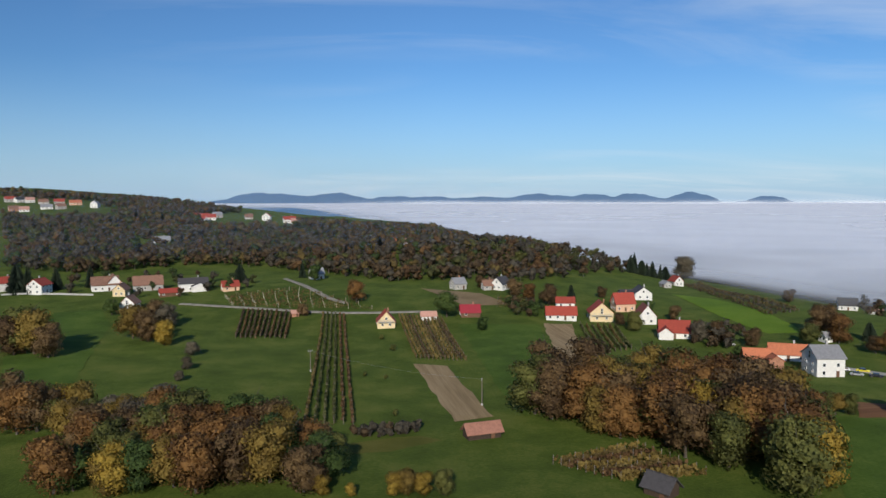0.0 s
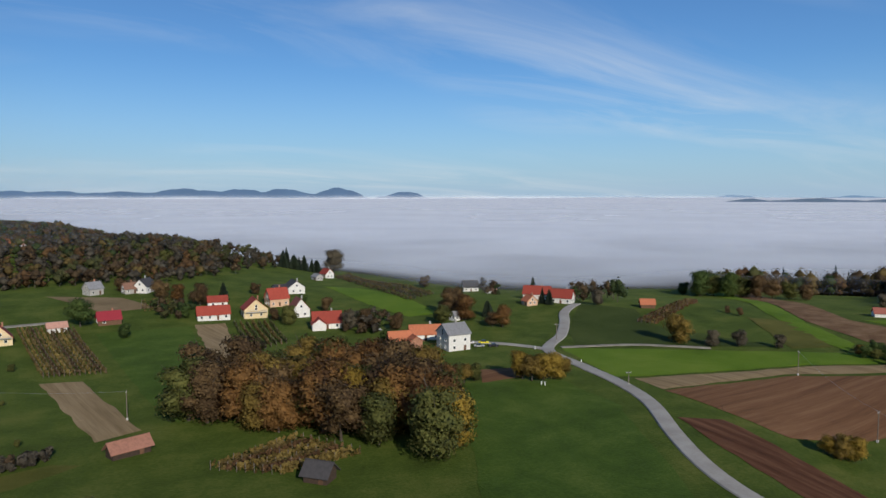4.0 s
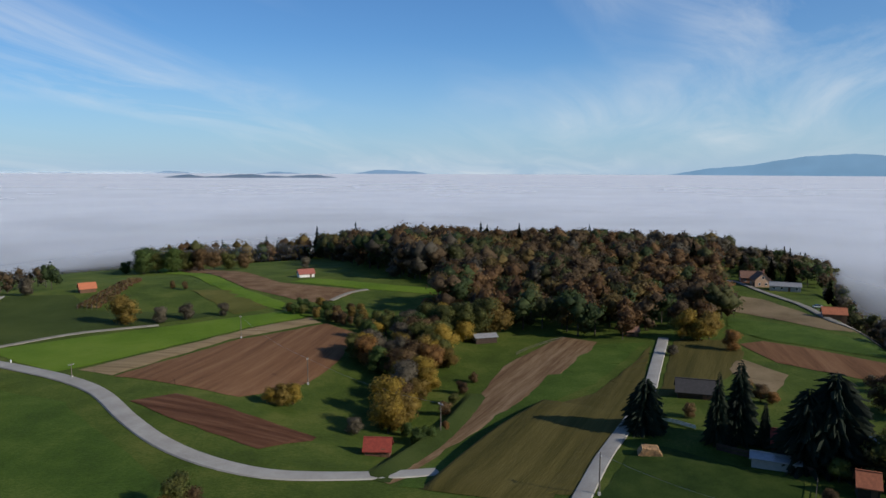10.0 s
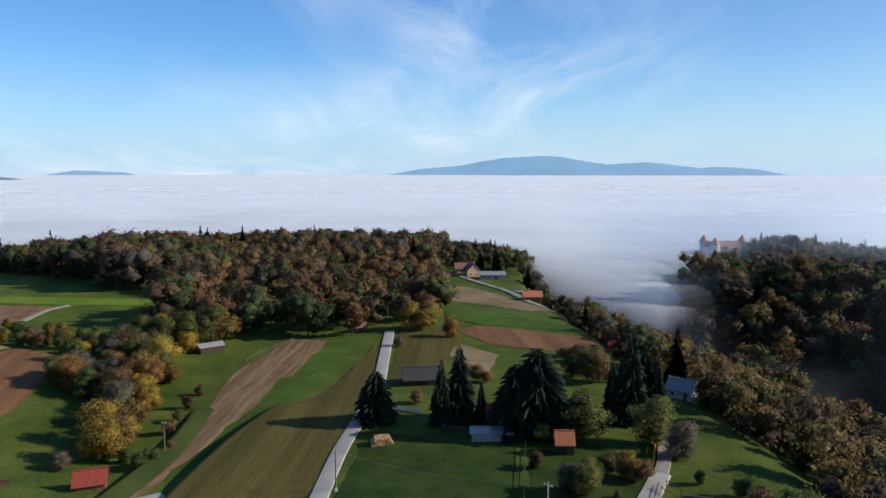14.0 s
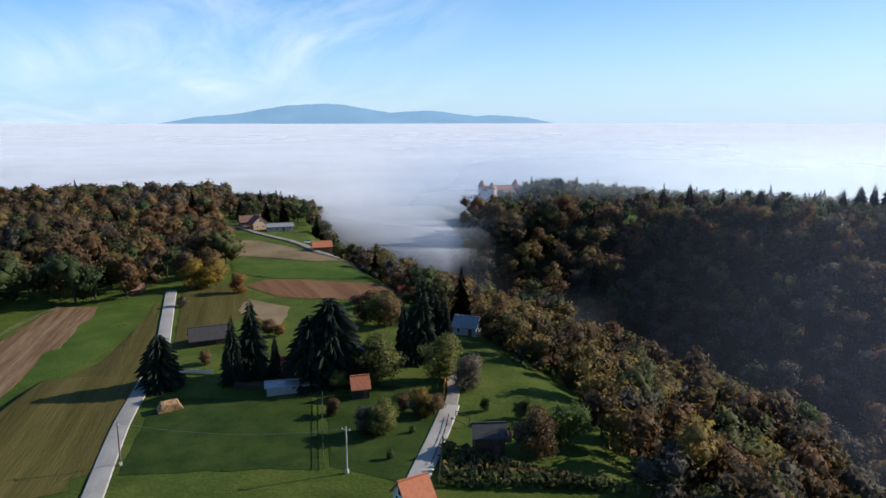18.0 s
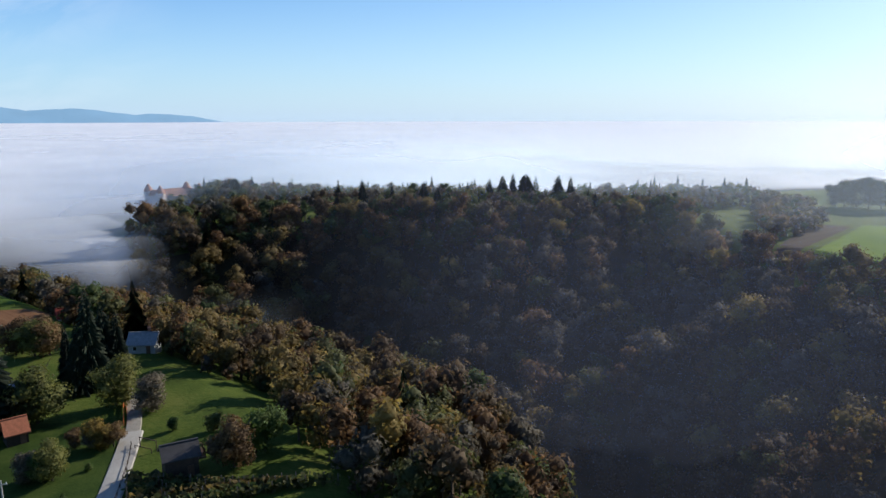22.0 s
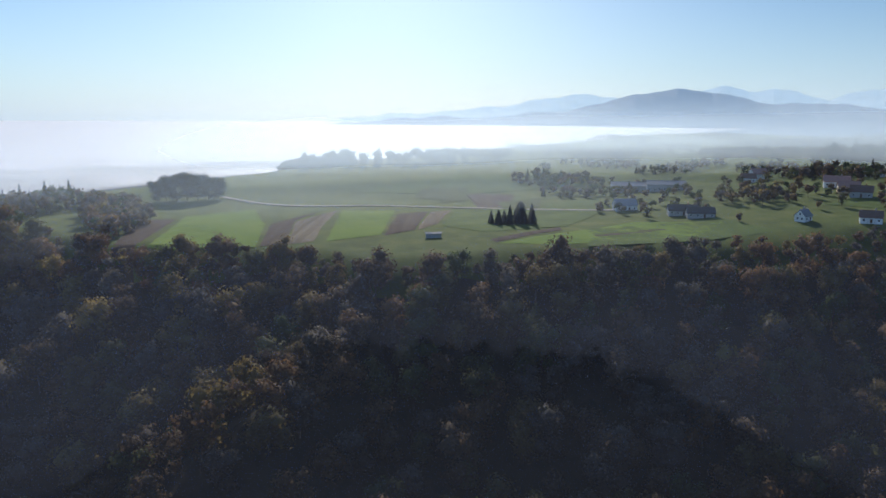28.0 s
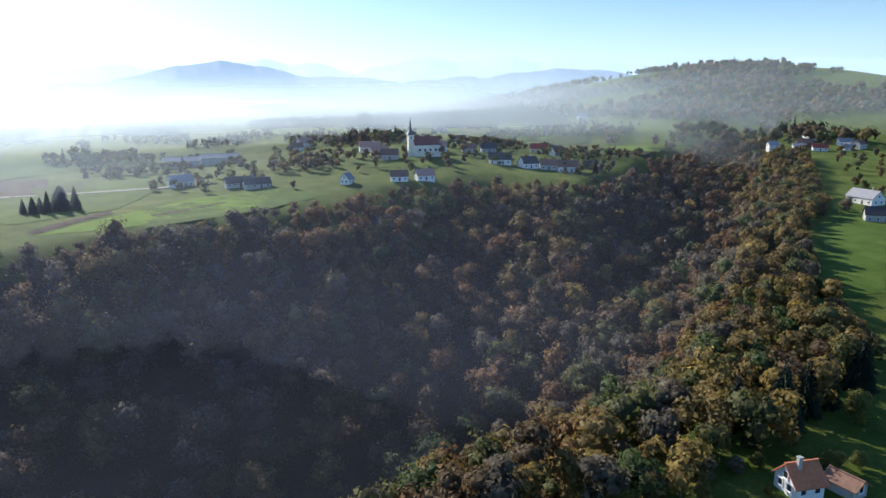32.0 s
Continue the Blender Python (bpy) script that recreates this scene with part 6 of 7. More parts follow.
house((13.2, 347), 6, 11, 8, 2.6, 3.0, wall=BROWN_WOOD, roof=plain_mat("crimson_roofing", (0.30, 0.03, 0.04), 0.5), label="wooden cabin with a crimson roof")
house((8.8, 416.5), 29, 9, 8, 3.8, 3.0, wall=GREY_WALL, roof=ROOF_GREY, label="grey house with a grey roof below the wood")
house((34.4, 415.7), 55, 12, 9, 4.0, 3.4, roof=ROOF_DARK, label="white house with a dark roof below the wood", wing=(2, 4, 7, 7, 3, 2))
house((26.6, 414.8), 16, 8, 7, 3.0, 2.6, wall=GREY_WALL, roof=ROOF_BROWN, label="grey brown-roofed outbuilding below the wood", name="shed")
house((58.1, 344.2), -5, 17, 9, 3.0, 3.2, roof=ROOF_RED, label="low white barn with a red roof", name="barn", chimney=False)
house((64.6, 370.1), -5, 11, 7, 3.0, 2.4, roof=ROOF_RED, label="white outbuilding with a red roof", name="shed", chimney=False)
house((77.5, 344.4), -93, 12, 13, 4.6, 4.6, wall=CREAM_WALL, roof=ROOF_RED, label="wide cream house with a red gable roof", balcony=True)
house((94.1, 365.6), 6, 12, 10, 4.6, 4.6, wall=PEACH_WALL, roof=ROOF_RED, label="house with a steep red roof")
house((112.9, 398.5), -91, 13, 11, 4.0, 3.2, roof=ROOF_DARK, label="modern white house with a dark roof", wing=(-2, -7, 9, 10, 3, 1.6))
house((98, 338.6), -91, 11, 10, 4.2, 4.8, roof=plain_mat("dark_red_tiles", (0.23, 0.07, 0.05), 0.8), label="white house with a dark red gable roof")
house((102.1, 307.9), -13, 15, 10, 3.2, 4.2, roof=ROOF_RED, label="white house with a broad red roof", wing=(-4, -4, 8, 6, 3.0, 2.2))
house((164, 492.8), -78, 10, 8, 3.6, 3.2, roof=ROOF_RED, label="small white house with a red roof on the crest")
house((149.6, 470.7), -78, 8, 6, 3.0, 1.6, wall=GREY_WALL, roof=ROOF_GREY, label="grey shed on the crest", name="shed", chimney=False)
house((185.5, 635.8), -6, 9, 7, 3.0, 2.6, roof=ROOF_DARK, label="dark-roofed house under the spruces")
house((410, 1222.9), -8, 6, 5, 3.0, 1.8, label="tiny white house on the grassy crest", roof=ROOF_GREY)
house((113.2, 249.5), -9, 12, 8, 3.2, 3.6, wall=RAW_BRICK, roof=ROOF_ORANGE, label="old brick barn with an orange tile roof", name="barn", chimney=False, wing=(4, -5, 5, 5, 4, 1.6))
house((129.5, 261.5), -18, 15, 7, 3.0, 3.0, roof=ROOF_ORANGE, label="white farmhouse with an orange tile roof")
house((130.8, 239), 0, 11, 12, 7.2, 3.2, roof=ROOF_GREY, rows=[1.5, 4.2, 6.2], label="tall white house with a grey roof and balconies", balcony="wood")
house((208.1, 298.1), -95, 7, 7, 2.6, 2.6, wall=PEACH_WALL, roof=ROOF_ORANGE, label="small peach house by the fog")
house((226, 316.3), -45, 17, 9, 3.6, 3.6, roof=ROOF_RED, label="long white house with a red roof by the fog", windows=True)
house((228.7, 297.4), -52, 13, 9, 3.6, 3.6, roof=ROOF_RED, label="white house with a red roof by the lane")
house((261.6, 451.8), -20, 13, 9, 3.8, 4.0, roof=ROOF_DARK, label="white house with a dark roof above the fog")
house((266.2, 429.2), -12, 8, 5, 2.4, 1.2, roof=ROOF_PINK, label="low white shed above the fog", name="shed", chimney=False)
house((160.2, 289.9), 11, 6, 5, 2.6, 1.6, roof=ROOF_GREY, label="little white shed among trees", name="shed", chimney=False)
house((-73.8, 347.1), 22, 4, 3, 2.2, 1.0, wall=RAW_BRICK, roof=ROOF_PINK, label="tiny brick hut by the lane", name="hut", chimney=False, windows=False)
for p, turn, l, w, e, wall, roof in (((-283.4, 791.6), 30, 16, 10, 3.5, PEACH_WALL, ROOF_RED), ((-262.1, 792.6), 18, 14, 9, 3.5, WHITE_WALL, ROOF_RED), ((-267, 832), 38, 12, 9, 3.2, GREY_WALL, ROOF_GREY), ((-207.9, 830.1), 94, 12, 11, 6, WHITE_WALL, ROOF_RED), ((-176.8, 809.6), 22, 16, 11, 4.5, WHITE_WALL, ROOF_RED), ((-168.1, 799.1), 12, 10, 8, 3, WHITE_WALL, ROOF_PINK), ((-314.2, 844.3), 40, 11, 8, 3, GREY_WALL, ROOF_GREY), ((-323.8, 885.6), 40, 10, 8, 4, PEACH_WALL, ROOF_ORANGE), ((-268.8, 793.5), 29, 12, 9, 4, PEACH_WALL, ROOF_RED), ((-267.9, 777.9), 29, 9, 7, 3, WHITE_WALL, ROOF_RED), ((-230.1, 833.6), 25, 10, 8, 3, GREY_WALL, ROOF_BROWN)):
    house(p, turn, l, w, e, 3.2, wall, roof, "small house on the wooded northern hill", group="hill houses")
for p, turn, l, w, e, wall, roof in (((-515.6, 846.3), 41, 13, 10, 3.5, RAW_BRICK, ROOF_BROWN), ((-500.5, 841.4), 31, 12, 9, 3, WHITE_WALL, ROOF_PINK), ((-487.4, 866.3), 34, 15, 9, 3, WHITE_WALL, ROOF_GREY), ((-469.7, 865.8), 49, 12, 9, 4, GREY_WALL, ROOF_BROWN), ((-438.6, 888.6), 96, 12, 10, 6, WHITE_WALL, ROOF_GREY), ((-477.6, 916), 38, 16, 9, 3.5, PEACH_WALL, ROOF_ORANGE), ((-502.6, 923), 29, 14, 9, 3.5, GREY_WALL, ROOF_RED), ((-521.3, 919.5), 30, 14, 9, 3, GREY_WALL, ROOF_BROWN), ((-543.5, 927.4), 40, 12, 9, 4, WHITE_WALL, ROOF_PINK), ((-557, 926.4), 61, 12, 9, 4, WHITE_WALL, ROOF_DARK), ((-568.7, 926.3), 42, 15, 10, 4, GREY_WALL, ROOF_RED), ((-261.6, 651.4), 27, 18, 8, 2.5, WHITE_WALL, ROOF_GREY), ((-69.3, 666.9), 36, 10, 8, 5, WHITE_WALL, ROOF_GREY), ((-49.4, 674.6), 14, 9, 6, 3, PEACH_WALL, ROOF_ORANGE), ((-34.5, 669.9), 13, 8, 5, 3, WHITE_WALL, ROOF_PINK)):
    house(p, turn, l, w, e, 3.0, wall, roof, "small far house on the northern hill", group="hill houses")

# ---- barns, sheds and huts on the meadows ----
house((10, 178.9), 19, 10.5, 4.8, 2.2, 1.6, wall=DARK_WOOD, roof=plain_mat("old_red_brown_tiles", (0.27, 0.125, 0.085), 0.85, 0, 0.3), label="long dark wooden hay barn with a faded tile roof", name="barn", windows=False, chimney=False, over=0.8)
house((45.1, 141.9), -47, 6.4, 5.2, 2.3, 1.9, wall=DARK_WOOD, roof=ROOF_DARK, label="dark wooden vineyard hut with a black roof", name="hut", windows=False, chimney=False, over=0.9)
house((254.1, 261.5), -34, 8, 6, 2.2, 2.0, wall=BROWN_WOOD, roof=ROOF_ORANGE, label="small wooden hut with an orange roof on the hill", name="hut", windows=False, chimney=False)
house((346.2, 198.6), -45, 10, 6, 2.4, 2.0, roof=plain_mat("brick_red_tiles", (0.34, 0.11, 0.08), 0.8), label="small white hut with a red roof among fields", name="hut", windows=False, chimney=False)
house((142.1, 63.6), -74, 6.6, 4.6, 2.0, 1.9, wall=BROWN_WOOD, roof=ROOF_RED, label="wooden shed with a red tile roof in the gully", name="shed", windows=False, chimney=False)
house((248.8, 67.7), -55, 9.5, 5.5, 2.4, 0.7, wall=DARK_WOOD, roof=ROOF_GREY, label="dark wooden hut with a pale flat roof by the wood", name="hut", chimney=False, door=False)
house((201.7, -5.5), -87, 11, 7, 2.2, 2.4, wall=DARK_WOOD, roof=ROOF_DARK, label="low dark barn with a dark brown roof", name="barn", windows=False, chimney=False, over=0.8)
house((266.2, 15.6), -76, 5, 4, 2.2, 1.2, wall=DARK_WOOD, roof=ROOF_BROWN, label="small dark hut at the wood's edge", name="hut", windows=False, chimney=False)
house((166.8, -25), -93, 9, 7, 2.6, 2.0, wall=BROWN_WOOD, roof=ROOF_RED, label="house with a bright red roof under the pines")
house((170.2, -33.7), -95, 14, 9, 3.4, 2.4, wall=BROWN_WOOD, roof=ROOF_RED, label="house with a bright red roof under the pines")
house((171.1, -41.6), -98, 5, 3.6, 2.6, 0.8, wall=WHITE_WALL, roof=METAL_GREY, label="small white outbuilding with a metal roof", name="shed", chimney=False)
house((155.6, -20.6), -96, 10.5, 4.5, 2.2, 0.6, wall=GREY_WALL, roof=METAL_GREY, label="low grey shed with a pale metal roof", name="shed", chimney=False, windows=False, door=False)
house((145, -35.1), -95, 4.2, 4.4, 3.0, 2.0, wall=DARK_WOOD, roof=ROOF_ORANGE, label="small dark wooden hut with an orange-red roof", name="hut", chimney=False, windows=False, over=0.5)
house((108.2, -49.7), -107, 6.2, 5.2, 4.2, 1.5, wall=DARK_WOOD, roof=ROOF_DARK, label="dark wooden cabin with a corrugated roof and veranda", name="cabin", chimney=False, balcony="wood", windows=False)
house((392.6, -40.1), -166, 9, 9, 4, 3.4, wall=PEACH_WALL, roof=ROOF_BROWN, label="peach farmhouse with a brown roof by the wood")
house((402.2, -36.8), -85, 13, 8, 3.2, 2.8, wall=RAW_BRICK, roof=ROOF_BROWN, label="brick barn by the wood", name="barn", chimney=False)
house((383.2, -50.6), -93, 16, 7, 2.8, 1.4, wall=GREY_WALL, roof=ROOF_GREY, label="long low grey shed by the lane", name="shed", chimney=False)
house((319.9, -60.9), -90, 10, 6, 2.4, 2.0, wall=BROWN_WOOD, roof=ROOF_ORANGE, label="shed with an orange-red roof by the lane", name="shed", chimney=False)
house((291.8, -76.2), -94, 7.5, 6.5, 3.2, 2.4, roof=ROOF_DARK, label="white house with a dark roof on the gorge rim")
house((289.6, -82.6), -105, 10, 7.5, 3.0, 2.8, roof=ROOF_PINK, label="white house with a red roof on the gorge rim")
house((282.6, -86), -156, 7, 6.5, 3.0, 2.5, roof=ROOF_DARK, label="white gabled house on the gorge rim")
house((234.3, -75), -102, 7, 6, 2.6, 2.2, roof=ROOF_RED, label="white hut with a red roof among trees", name="hut", chimney=False)
house((181.7, -76.3), -133, 8, 6, 3, 2.2, wall=GREY_WALL, roof=ROOF_GREY, label="grey house half hidden on the slope")
house((121, -177), 35, 9.5, 8, 5, 3.4, roof=ROOF_GREY, label="pale old mill house deep in the gorge")
house((95.1, -31), -79, 5.2, 5.2, 2.6, 2.2, roof=ROOF_ORANGE, label="small hut with a salmon tile roof by the drive", name="hut", chimney=False)
house((-107.1, -33.9), -30, 5.8, 5.6, 2.7, 2.3, roof=ROOF_ORANGE, label="white house with an orange roof on the gorge rim")
house((-112.5, -29), -103, 5.5, 4, 2.0, 0.9, wall=GREY_WALL, roof=ROOF_BROWN, label="garage with a brown roof beside the house", name="garage", chimney=False)

# ---- the southern village ----
for p, turn, l, w, e, up, wall, roof, text in (
        ((-223.7, -528.9), 165, 34, 15, 5.5, 2.4, GREY_WALL, ROOF_GREY, "big hazy farm hall with a grey roof"), ((-247.7, -516.6), 162, 34, 15, 5.5, 2.4, GREY_WALL, ROOF_GREY, "big hazy farm hall with a grey roof"),
        ((-180.5, -433.4), 177, 16, 10, 4, 3.4, WHITE_WALL, ROOF_GREY, "white farmhouse with a grey roof in the haze"), ((-203, -398.7), 163, 20, 10, 3, 3, GREY_WALL, ROOF_DARK, "dark-roofed barn in the haze"), ((-207.6, -386.1), 162, 18, 10, 3, 3, GREY_WALL, ROOF_DARK, "dark-roofed barn in the haze"),
        ((-328.8, -523.6), 178, 14, 10, 5, 3.6, WHITE_WALL, ROOF_PINK, "white village house with a red roof"), ((-311.3, -508.9), 159, 12, 9, 4, 3, WHITE_WALL, ROOF_BROWN, "white village house with a brown roof"), ((-328.6, -432), 148, 18, 10, 4, 3.4, WHITE_WALL, ROOF_PINK, "white village house with a red roof"),
        ((-317.9, -406.5), 152, 14, 9, 4, 3.2, CREAM_WALL, ROOF_PINK, "cream village house with a red roof"), ((-313.2, -389), 141, 14, 9, 4, 3.2, GREY_WALL, ROOF_BROWN, "grey village house with a brown roof"), ((-427.2, -517.5), -180, 15, 10, 5, 4, WHITE_WALL, ROOF_BROWN, "white village house with a brown roof")):
    house(p, turn, l, w, e, up, wall, roof, text, group="southern village")
for p, turn, l, w, e, up, wall, roof, text in (
        ((-369.5, -398.8), 157, 12, 9, 4.5, 3.4, WHITE_WALL, ROOF_PINK, "white house beside the church"), ((-462.9, -470.2), 165, 12, 9, 4, 3.4, WHITE_WALL, ROOF_BROWN, "white village house with a brown roof"), ((-376.5, -341.8), 137, 18, 10, 4, 4, WHITE_WALL, ROOF_DARK, "white house with a dark roof"),
        ((-410.7, -385.2), 143, 14, 9, 4, 3.4, GREY_WALL, ROOF_DARK, "grey house with a dark roof"), ((-463.7, -378.4), 134, 15, 9, 4, 3.4, CREAM_WALL, ROOF_RED, "cream house with a red roof"), ((-387, -324.1), 160, 14, 10, 4, 4, WHITE_WALL, ROOF_DARK, "white house with a dark roof"), ((-465.3, -360.1), 168, 11, 8, 4, 3.4, WHITE_WALL, ROOF_BROWN, "white house with a brown roof"),
        ((-404.4, -302.4), 137, 17, 10, 4.4, 3.6, WHITE_WALL, ROOF_BROWN, "white house with a brown roof"), ((-431.9, -302.6), 125, 12, 8, 3, 3, GREY_WALL, ROOF_DARK, "dark-roofed barn")):
    house(p, turn, l, w, e, up, wall, roof, text + " in the southern village", group="southern village")
for p, turn, l, w, e, up, wall, roof, text in (
        ((-275.8, -333.5), 145, 12, 8, 3.4, 3, WHITE_WALL, ROOF_BROWN, "small white house"), ((-289.7, -325.6), 158, 13, 8, 3.4, 3, WHITE_WALL, ROOF_PINK, "white house with a red roof"), ((-248.4, -349.9), -155, 8, 7, 3.4, 3, WHITE_WALL, ROOF_GREY, "small white house"), ((-429.1, -577.7), 153, 13, 9, 4, 3, GREY_WALL, ROOF_BROWN, "grey house"),
        ((-360.8, -527.9), 156, 13, 9, 4, 3, GREY_WALL, ROOF_BROWN, "grey house"), ((-527.3, -566.4), 147, 14, 9, 4, 3, GREY_WALL, ROOF_PINK, "red-roofed house"), ((-391, -387.7), 145, 12, 9, 4, 3, GREY_WALL, ROOF_BROWN, "brown-roofed house"), ((-829.4, -599.5), 136, 16, 9, 4, 3, WHITE_WALL, ROOF_GREY, "white farm"), ((-397.3, -314.5), 138, 13, 9, 4, 3, GREY_WALL, ROOF_BROWN, "brown-roofed house")):
    house(p, turn, l, w, e, up, wall, roof, text + " on the village slope", group="southern village")
for p, turn, l, w, e, up, wall, roof, text in (
        ((-713.5, -286.7), 132, 11, 10, 6, 3, WHITE_WALL, ROOF_GREY, "tall white house"), ((-776, -275.2), 149, 14, 11, 5, 3.6, WHITE_WALL, ROOF_BROWN, "white gabled house"), ((-731.2, -264.4), 120, 16, 10, 4.5, 3.2, BROWN_WOOD, ROOF_BROWN, "brown house"), ((-715.6, -262.6), 120, 14, 8, 3, 2, WHITE_WALL, ROOF_GREY, "white terrace house"),
        ((-715.3, -243.9), 119, 15, 9, 3.6, 3.2, WHITE_WALL, ROOF_RED, "white house with a red roof"), ((-765.2, -238.4), 127, 15, 10, 4, 3, WHITE_WALL, ROOF_GREY, "white house with a grey roof"), ((-754.2, -222.1), 166, 14, 10, 5, 3.6, GREY_WALL, ROOF_BROWN, "grey house"), ((-809.9, -259.2), 118, 18, 10, 4, 3, GREY_WALL, ROOF_BROWN, "grey long house"),
        ((-429.3, -120.2), 66, 19, 11, 4, 3.6, WHITE_WALL, ROOF_GREY, "white house with a grey roof"), ((-378.1, -98.2), 115, 16, 9, 4, 3, GREY_WALL, ROOF_DARK, "grey house with a dark roof"), ((-736.9, -226.3), 127, 10, 8, 3, 2.4, WHITE_WALL, ROOF_GREY, "small white house")):
    house(p, turn, l, w, e, up, wall, roof, text + " beyond the gorge wood", group="western hamlet")
copse([(-244.8, -434), (-254, -354.7), (-324.9, -338), (-437.3, -298.8), (-493.2, -349.2), (-533.6, -473.5), (-400, -556.7), (-300.8, -531.8)], 150, ["olive", "brown", "green", "dull", "ochre"], 5, 10, "tree between the hazy village houses", 307)
copse([(-149, -415), (-210.4, -374.2), (-219.2, -339.3), (-233, -413.4), (-270.9, -533.9), (-227.1, -586.6)], 46, ["olive", "brown", "green", "dull"], 5, 9, "tree by the hazy farms", 308)
copse([(-688.2, -284), (-697.3, -229.8), (-374.9, -96.8), (-824, -220.5), (-813.6, -277.8), (-732.3, -297.9)], 26, ["olive", "brown", "ochre", "dull"], 6, 10, "tree in the hamlet", 309)


# ---- church ----
def church(at_, turn):
    ob = thing("church", at_[0], at_[1], turn, "cream village church with red roof and pointed grey spire", "church", size=0.88)
    part("nave", wall_body(21, 12, 9.5, 15.5, -3), CHURCH_WALL, ob)
    part("nave_roof", gable_roof(21, 12, 9.5, 15.5, 0.5, 0.3), plain_mat("church_roof_tiles", (0.20, 0.06, 0.045), 0.8), ob)
    bm = bmesh.new()
    box(bm, 12.3, 0, 7.0, 4.4, 4.4, 20)
    box(bm, 12.3, 0, 17.2, 4.9, 4.9, 0.4)
    box(bm, 12.3, 0, 12.6, 4.7, 4.7, 0.3)
    tower = part("tower", bm, CHURCH_WALL, ob)
    bm = bmesh.new()
    for w0, w1, z0, z1 in ((3.1, 1.3, 17.4, 20.6), (1.3, 0.12, 20.6, 30.5)):
        bmesh.ops.create_cone(bm, cap_ends=True, segments=8, radius1=w0, radius2=w1, depth=z1 - z0, matrix=Matrix.Translation((12.5, 0, (z0 + z1) / 2)) @ Matrix.Rotation(radians(22.5), 4, "Z"))
    bmesh.ops.create_uvsphere(bm, u_segments=8, v_segments=6, radius=0.35, matrix=Matrix.Translation((12.5, 0, 30.7)))
    box(bm, 12.5, 0, 31.6, 0.12, 0.12, 1.8)
    box(bm, 12.5, 0, 31.8, 0.12, 0.9, 0.12)
    part("spire", bm, plain_mat("spire_copper", (0.10, 0.11, 0.12), 0.5, 0.3), ob)
    bm = bmesh.new()
    bmesh.ops.create_cone(bm, cap_ends=True, segments=10, radius1=4.6, radius2=4.6, depth=12, matrix=Matrix.Translation((-11, 0, 2.5)))
    part("apse", bm, CHURCH_WALL, ob)
    bm = bmesh.new()
    bmesh.ops.create_cone(bm, cap_ends=True, segments=10, radius1=5.1, radius2=0.2, depth=4, matrix=Matrix.Translation((-11, 0, 10.5)))
    part("apse_roof", bm, ROOF_BROWN, ob)
    for s in (-1, 1):
        for i in range(4):
            window(ob, -7.5 + 4.6 * i, s * 6.03, 5.2, 0 if s < 0 else 180, 1.9)
    for s in (-1, 1):
        window(tower, 12.3, s * 2.25, 15.0, 0 if s < 0 else 180, 1.4)
    return ob


church((-343.4, -385.8), -22)


# ---- castle in the fog ----
def castle(at_, turn):
    ob = thing("castle", at_[0], at_[1], turn, "pale pink castle with round corner towers half lost in fog", "castle", z=-9, size=0.72)
    pink = plain_mat("pale_pink_render", (0.80, 0.66, 0.62))
    for x, y, t, l in ((0, -13, 0, 42), (0, 13, 0, 42), (-20, 0, 90, 26), (20, 0, 90, 26)):
        m = pose(x, y, 0, 0, 0, t)
        part("wing", wall_body(l, 9, 14, 19, -16), pink, ob, "", m)
        part("wing_roof", gable_roof(l, 9, 14, 19, 0.4), ROOF_PINK, ob, "", m)
    for x, y in ((-22, -15), (22, -15), (-22, 15), (22, 15)):
        bm = bmesh.new()
        bmesh.ops.create_cone(bm, cap_ends=True, segments=14, radius1=5, radius2=4.8, depth=34, matrix=Matrix.Translation((x, y, 1)))
        tower = part("tower", bm, pink, ob)
        bm = bmesh.new()
        bmesh.ops.create_cone(bm, cap_ends=True, segments=14, radius1=5.6, radius2=0.15, depth=8.5, matrix=Matrix.Translation((x, y, 22.2)))
        part("tower_roof", bm, ROOF_PINK, tower)
    for i in range(9):
        for h in (6, 10.5):
            window(ob, -16 + 4 * i, -17.55, h, 0, 1.2)
    return ob


castle((540.6, -260.2), -91)
house((417.6, -309.8), -87, 44, 9, 4.4, 4.2, roof=ROOF_PINK, label="long white stable house with a faded red roof in the mist", name="long_house", group="", z=-6.5)


# ---- vineyards ----
def vine_row(a, b, seed, mat, tall=1.9, dense=5.0):
    """One trained row: leaf sprays along the wire, thinner here and there."""
    rng = np.random.default_rng(seed)
    a, b = np.array(a, float), np.array(b, float)
    length = np.linalg.norm(b - a)
    n = max(8, int(length * dense))
    k = np.sort(rng.uniform(0, 1, n))
    p = a + (b - a) * k[:, None] + rng.normal(size=(n, 2)) * 0.16
    z = ground_height(p[:, 0], p[:, 1]) + rng.uniform(0.25, tall, n)
    c = np.column_stack([p, z])
    d = rng.normal(size=(n, 3))
    d /= np.linalg.norm(d, axis=1)[:, None]
    u = np.cross(d, rng.normal(size=(n, 3)))
    u /= np.linalg.norm(u, axis=1)[:, None]
    w = np.cross(d, u)
    s = rng.uniform(0.34, 0.7, (n, 1))
    v = np.stack([c - u * s, c - w * s * 0.8, c + u * s, c + w * s * 0.8], 1).reshape(-1, 3)
    return mesh_of("vine_hedge", v, np.arange(n * 4).reshape(-1, 4), mat)


VINE_POST = slab_mesh("post", 0.13, 0.13, 2.5, POLE_WOOD)
PALE_POST = slab_mesh("post", 0.16, 0.16, 2.6, plain_mat("pale_post_wood", (0.42, 0.38, 0.30), 0.9))


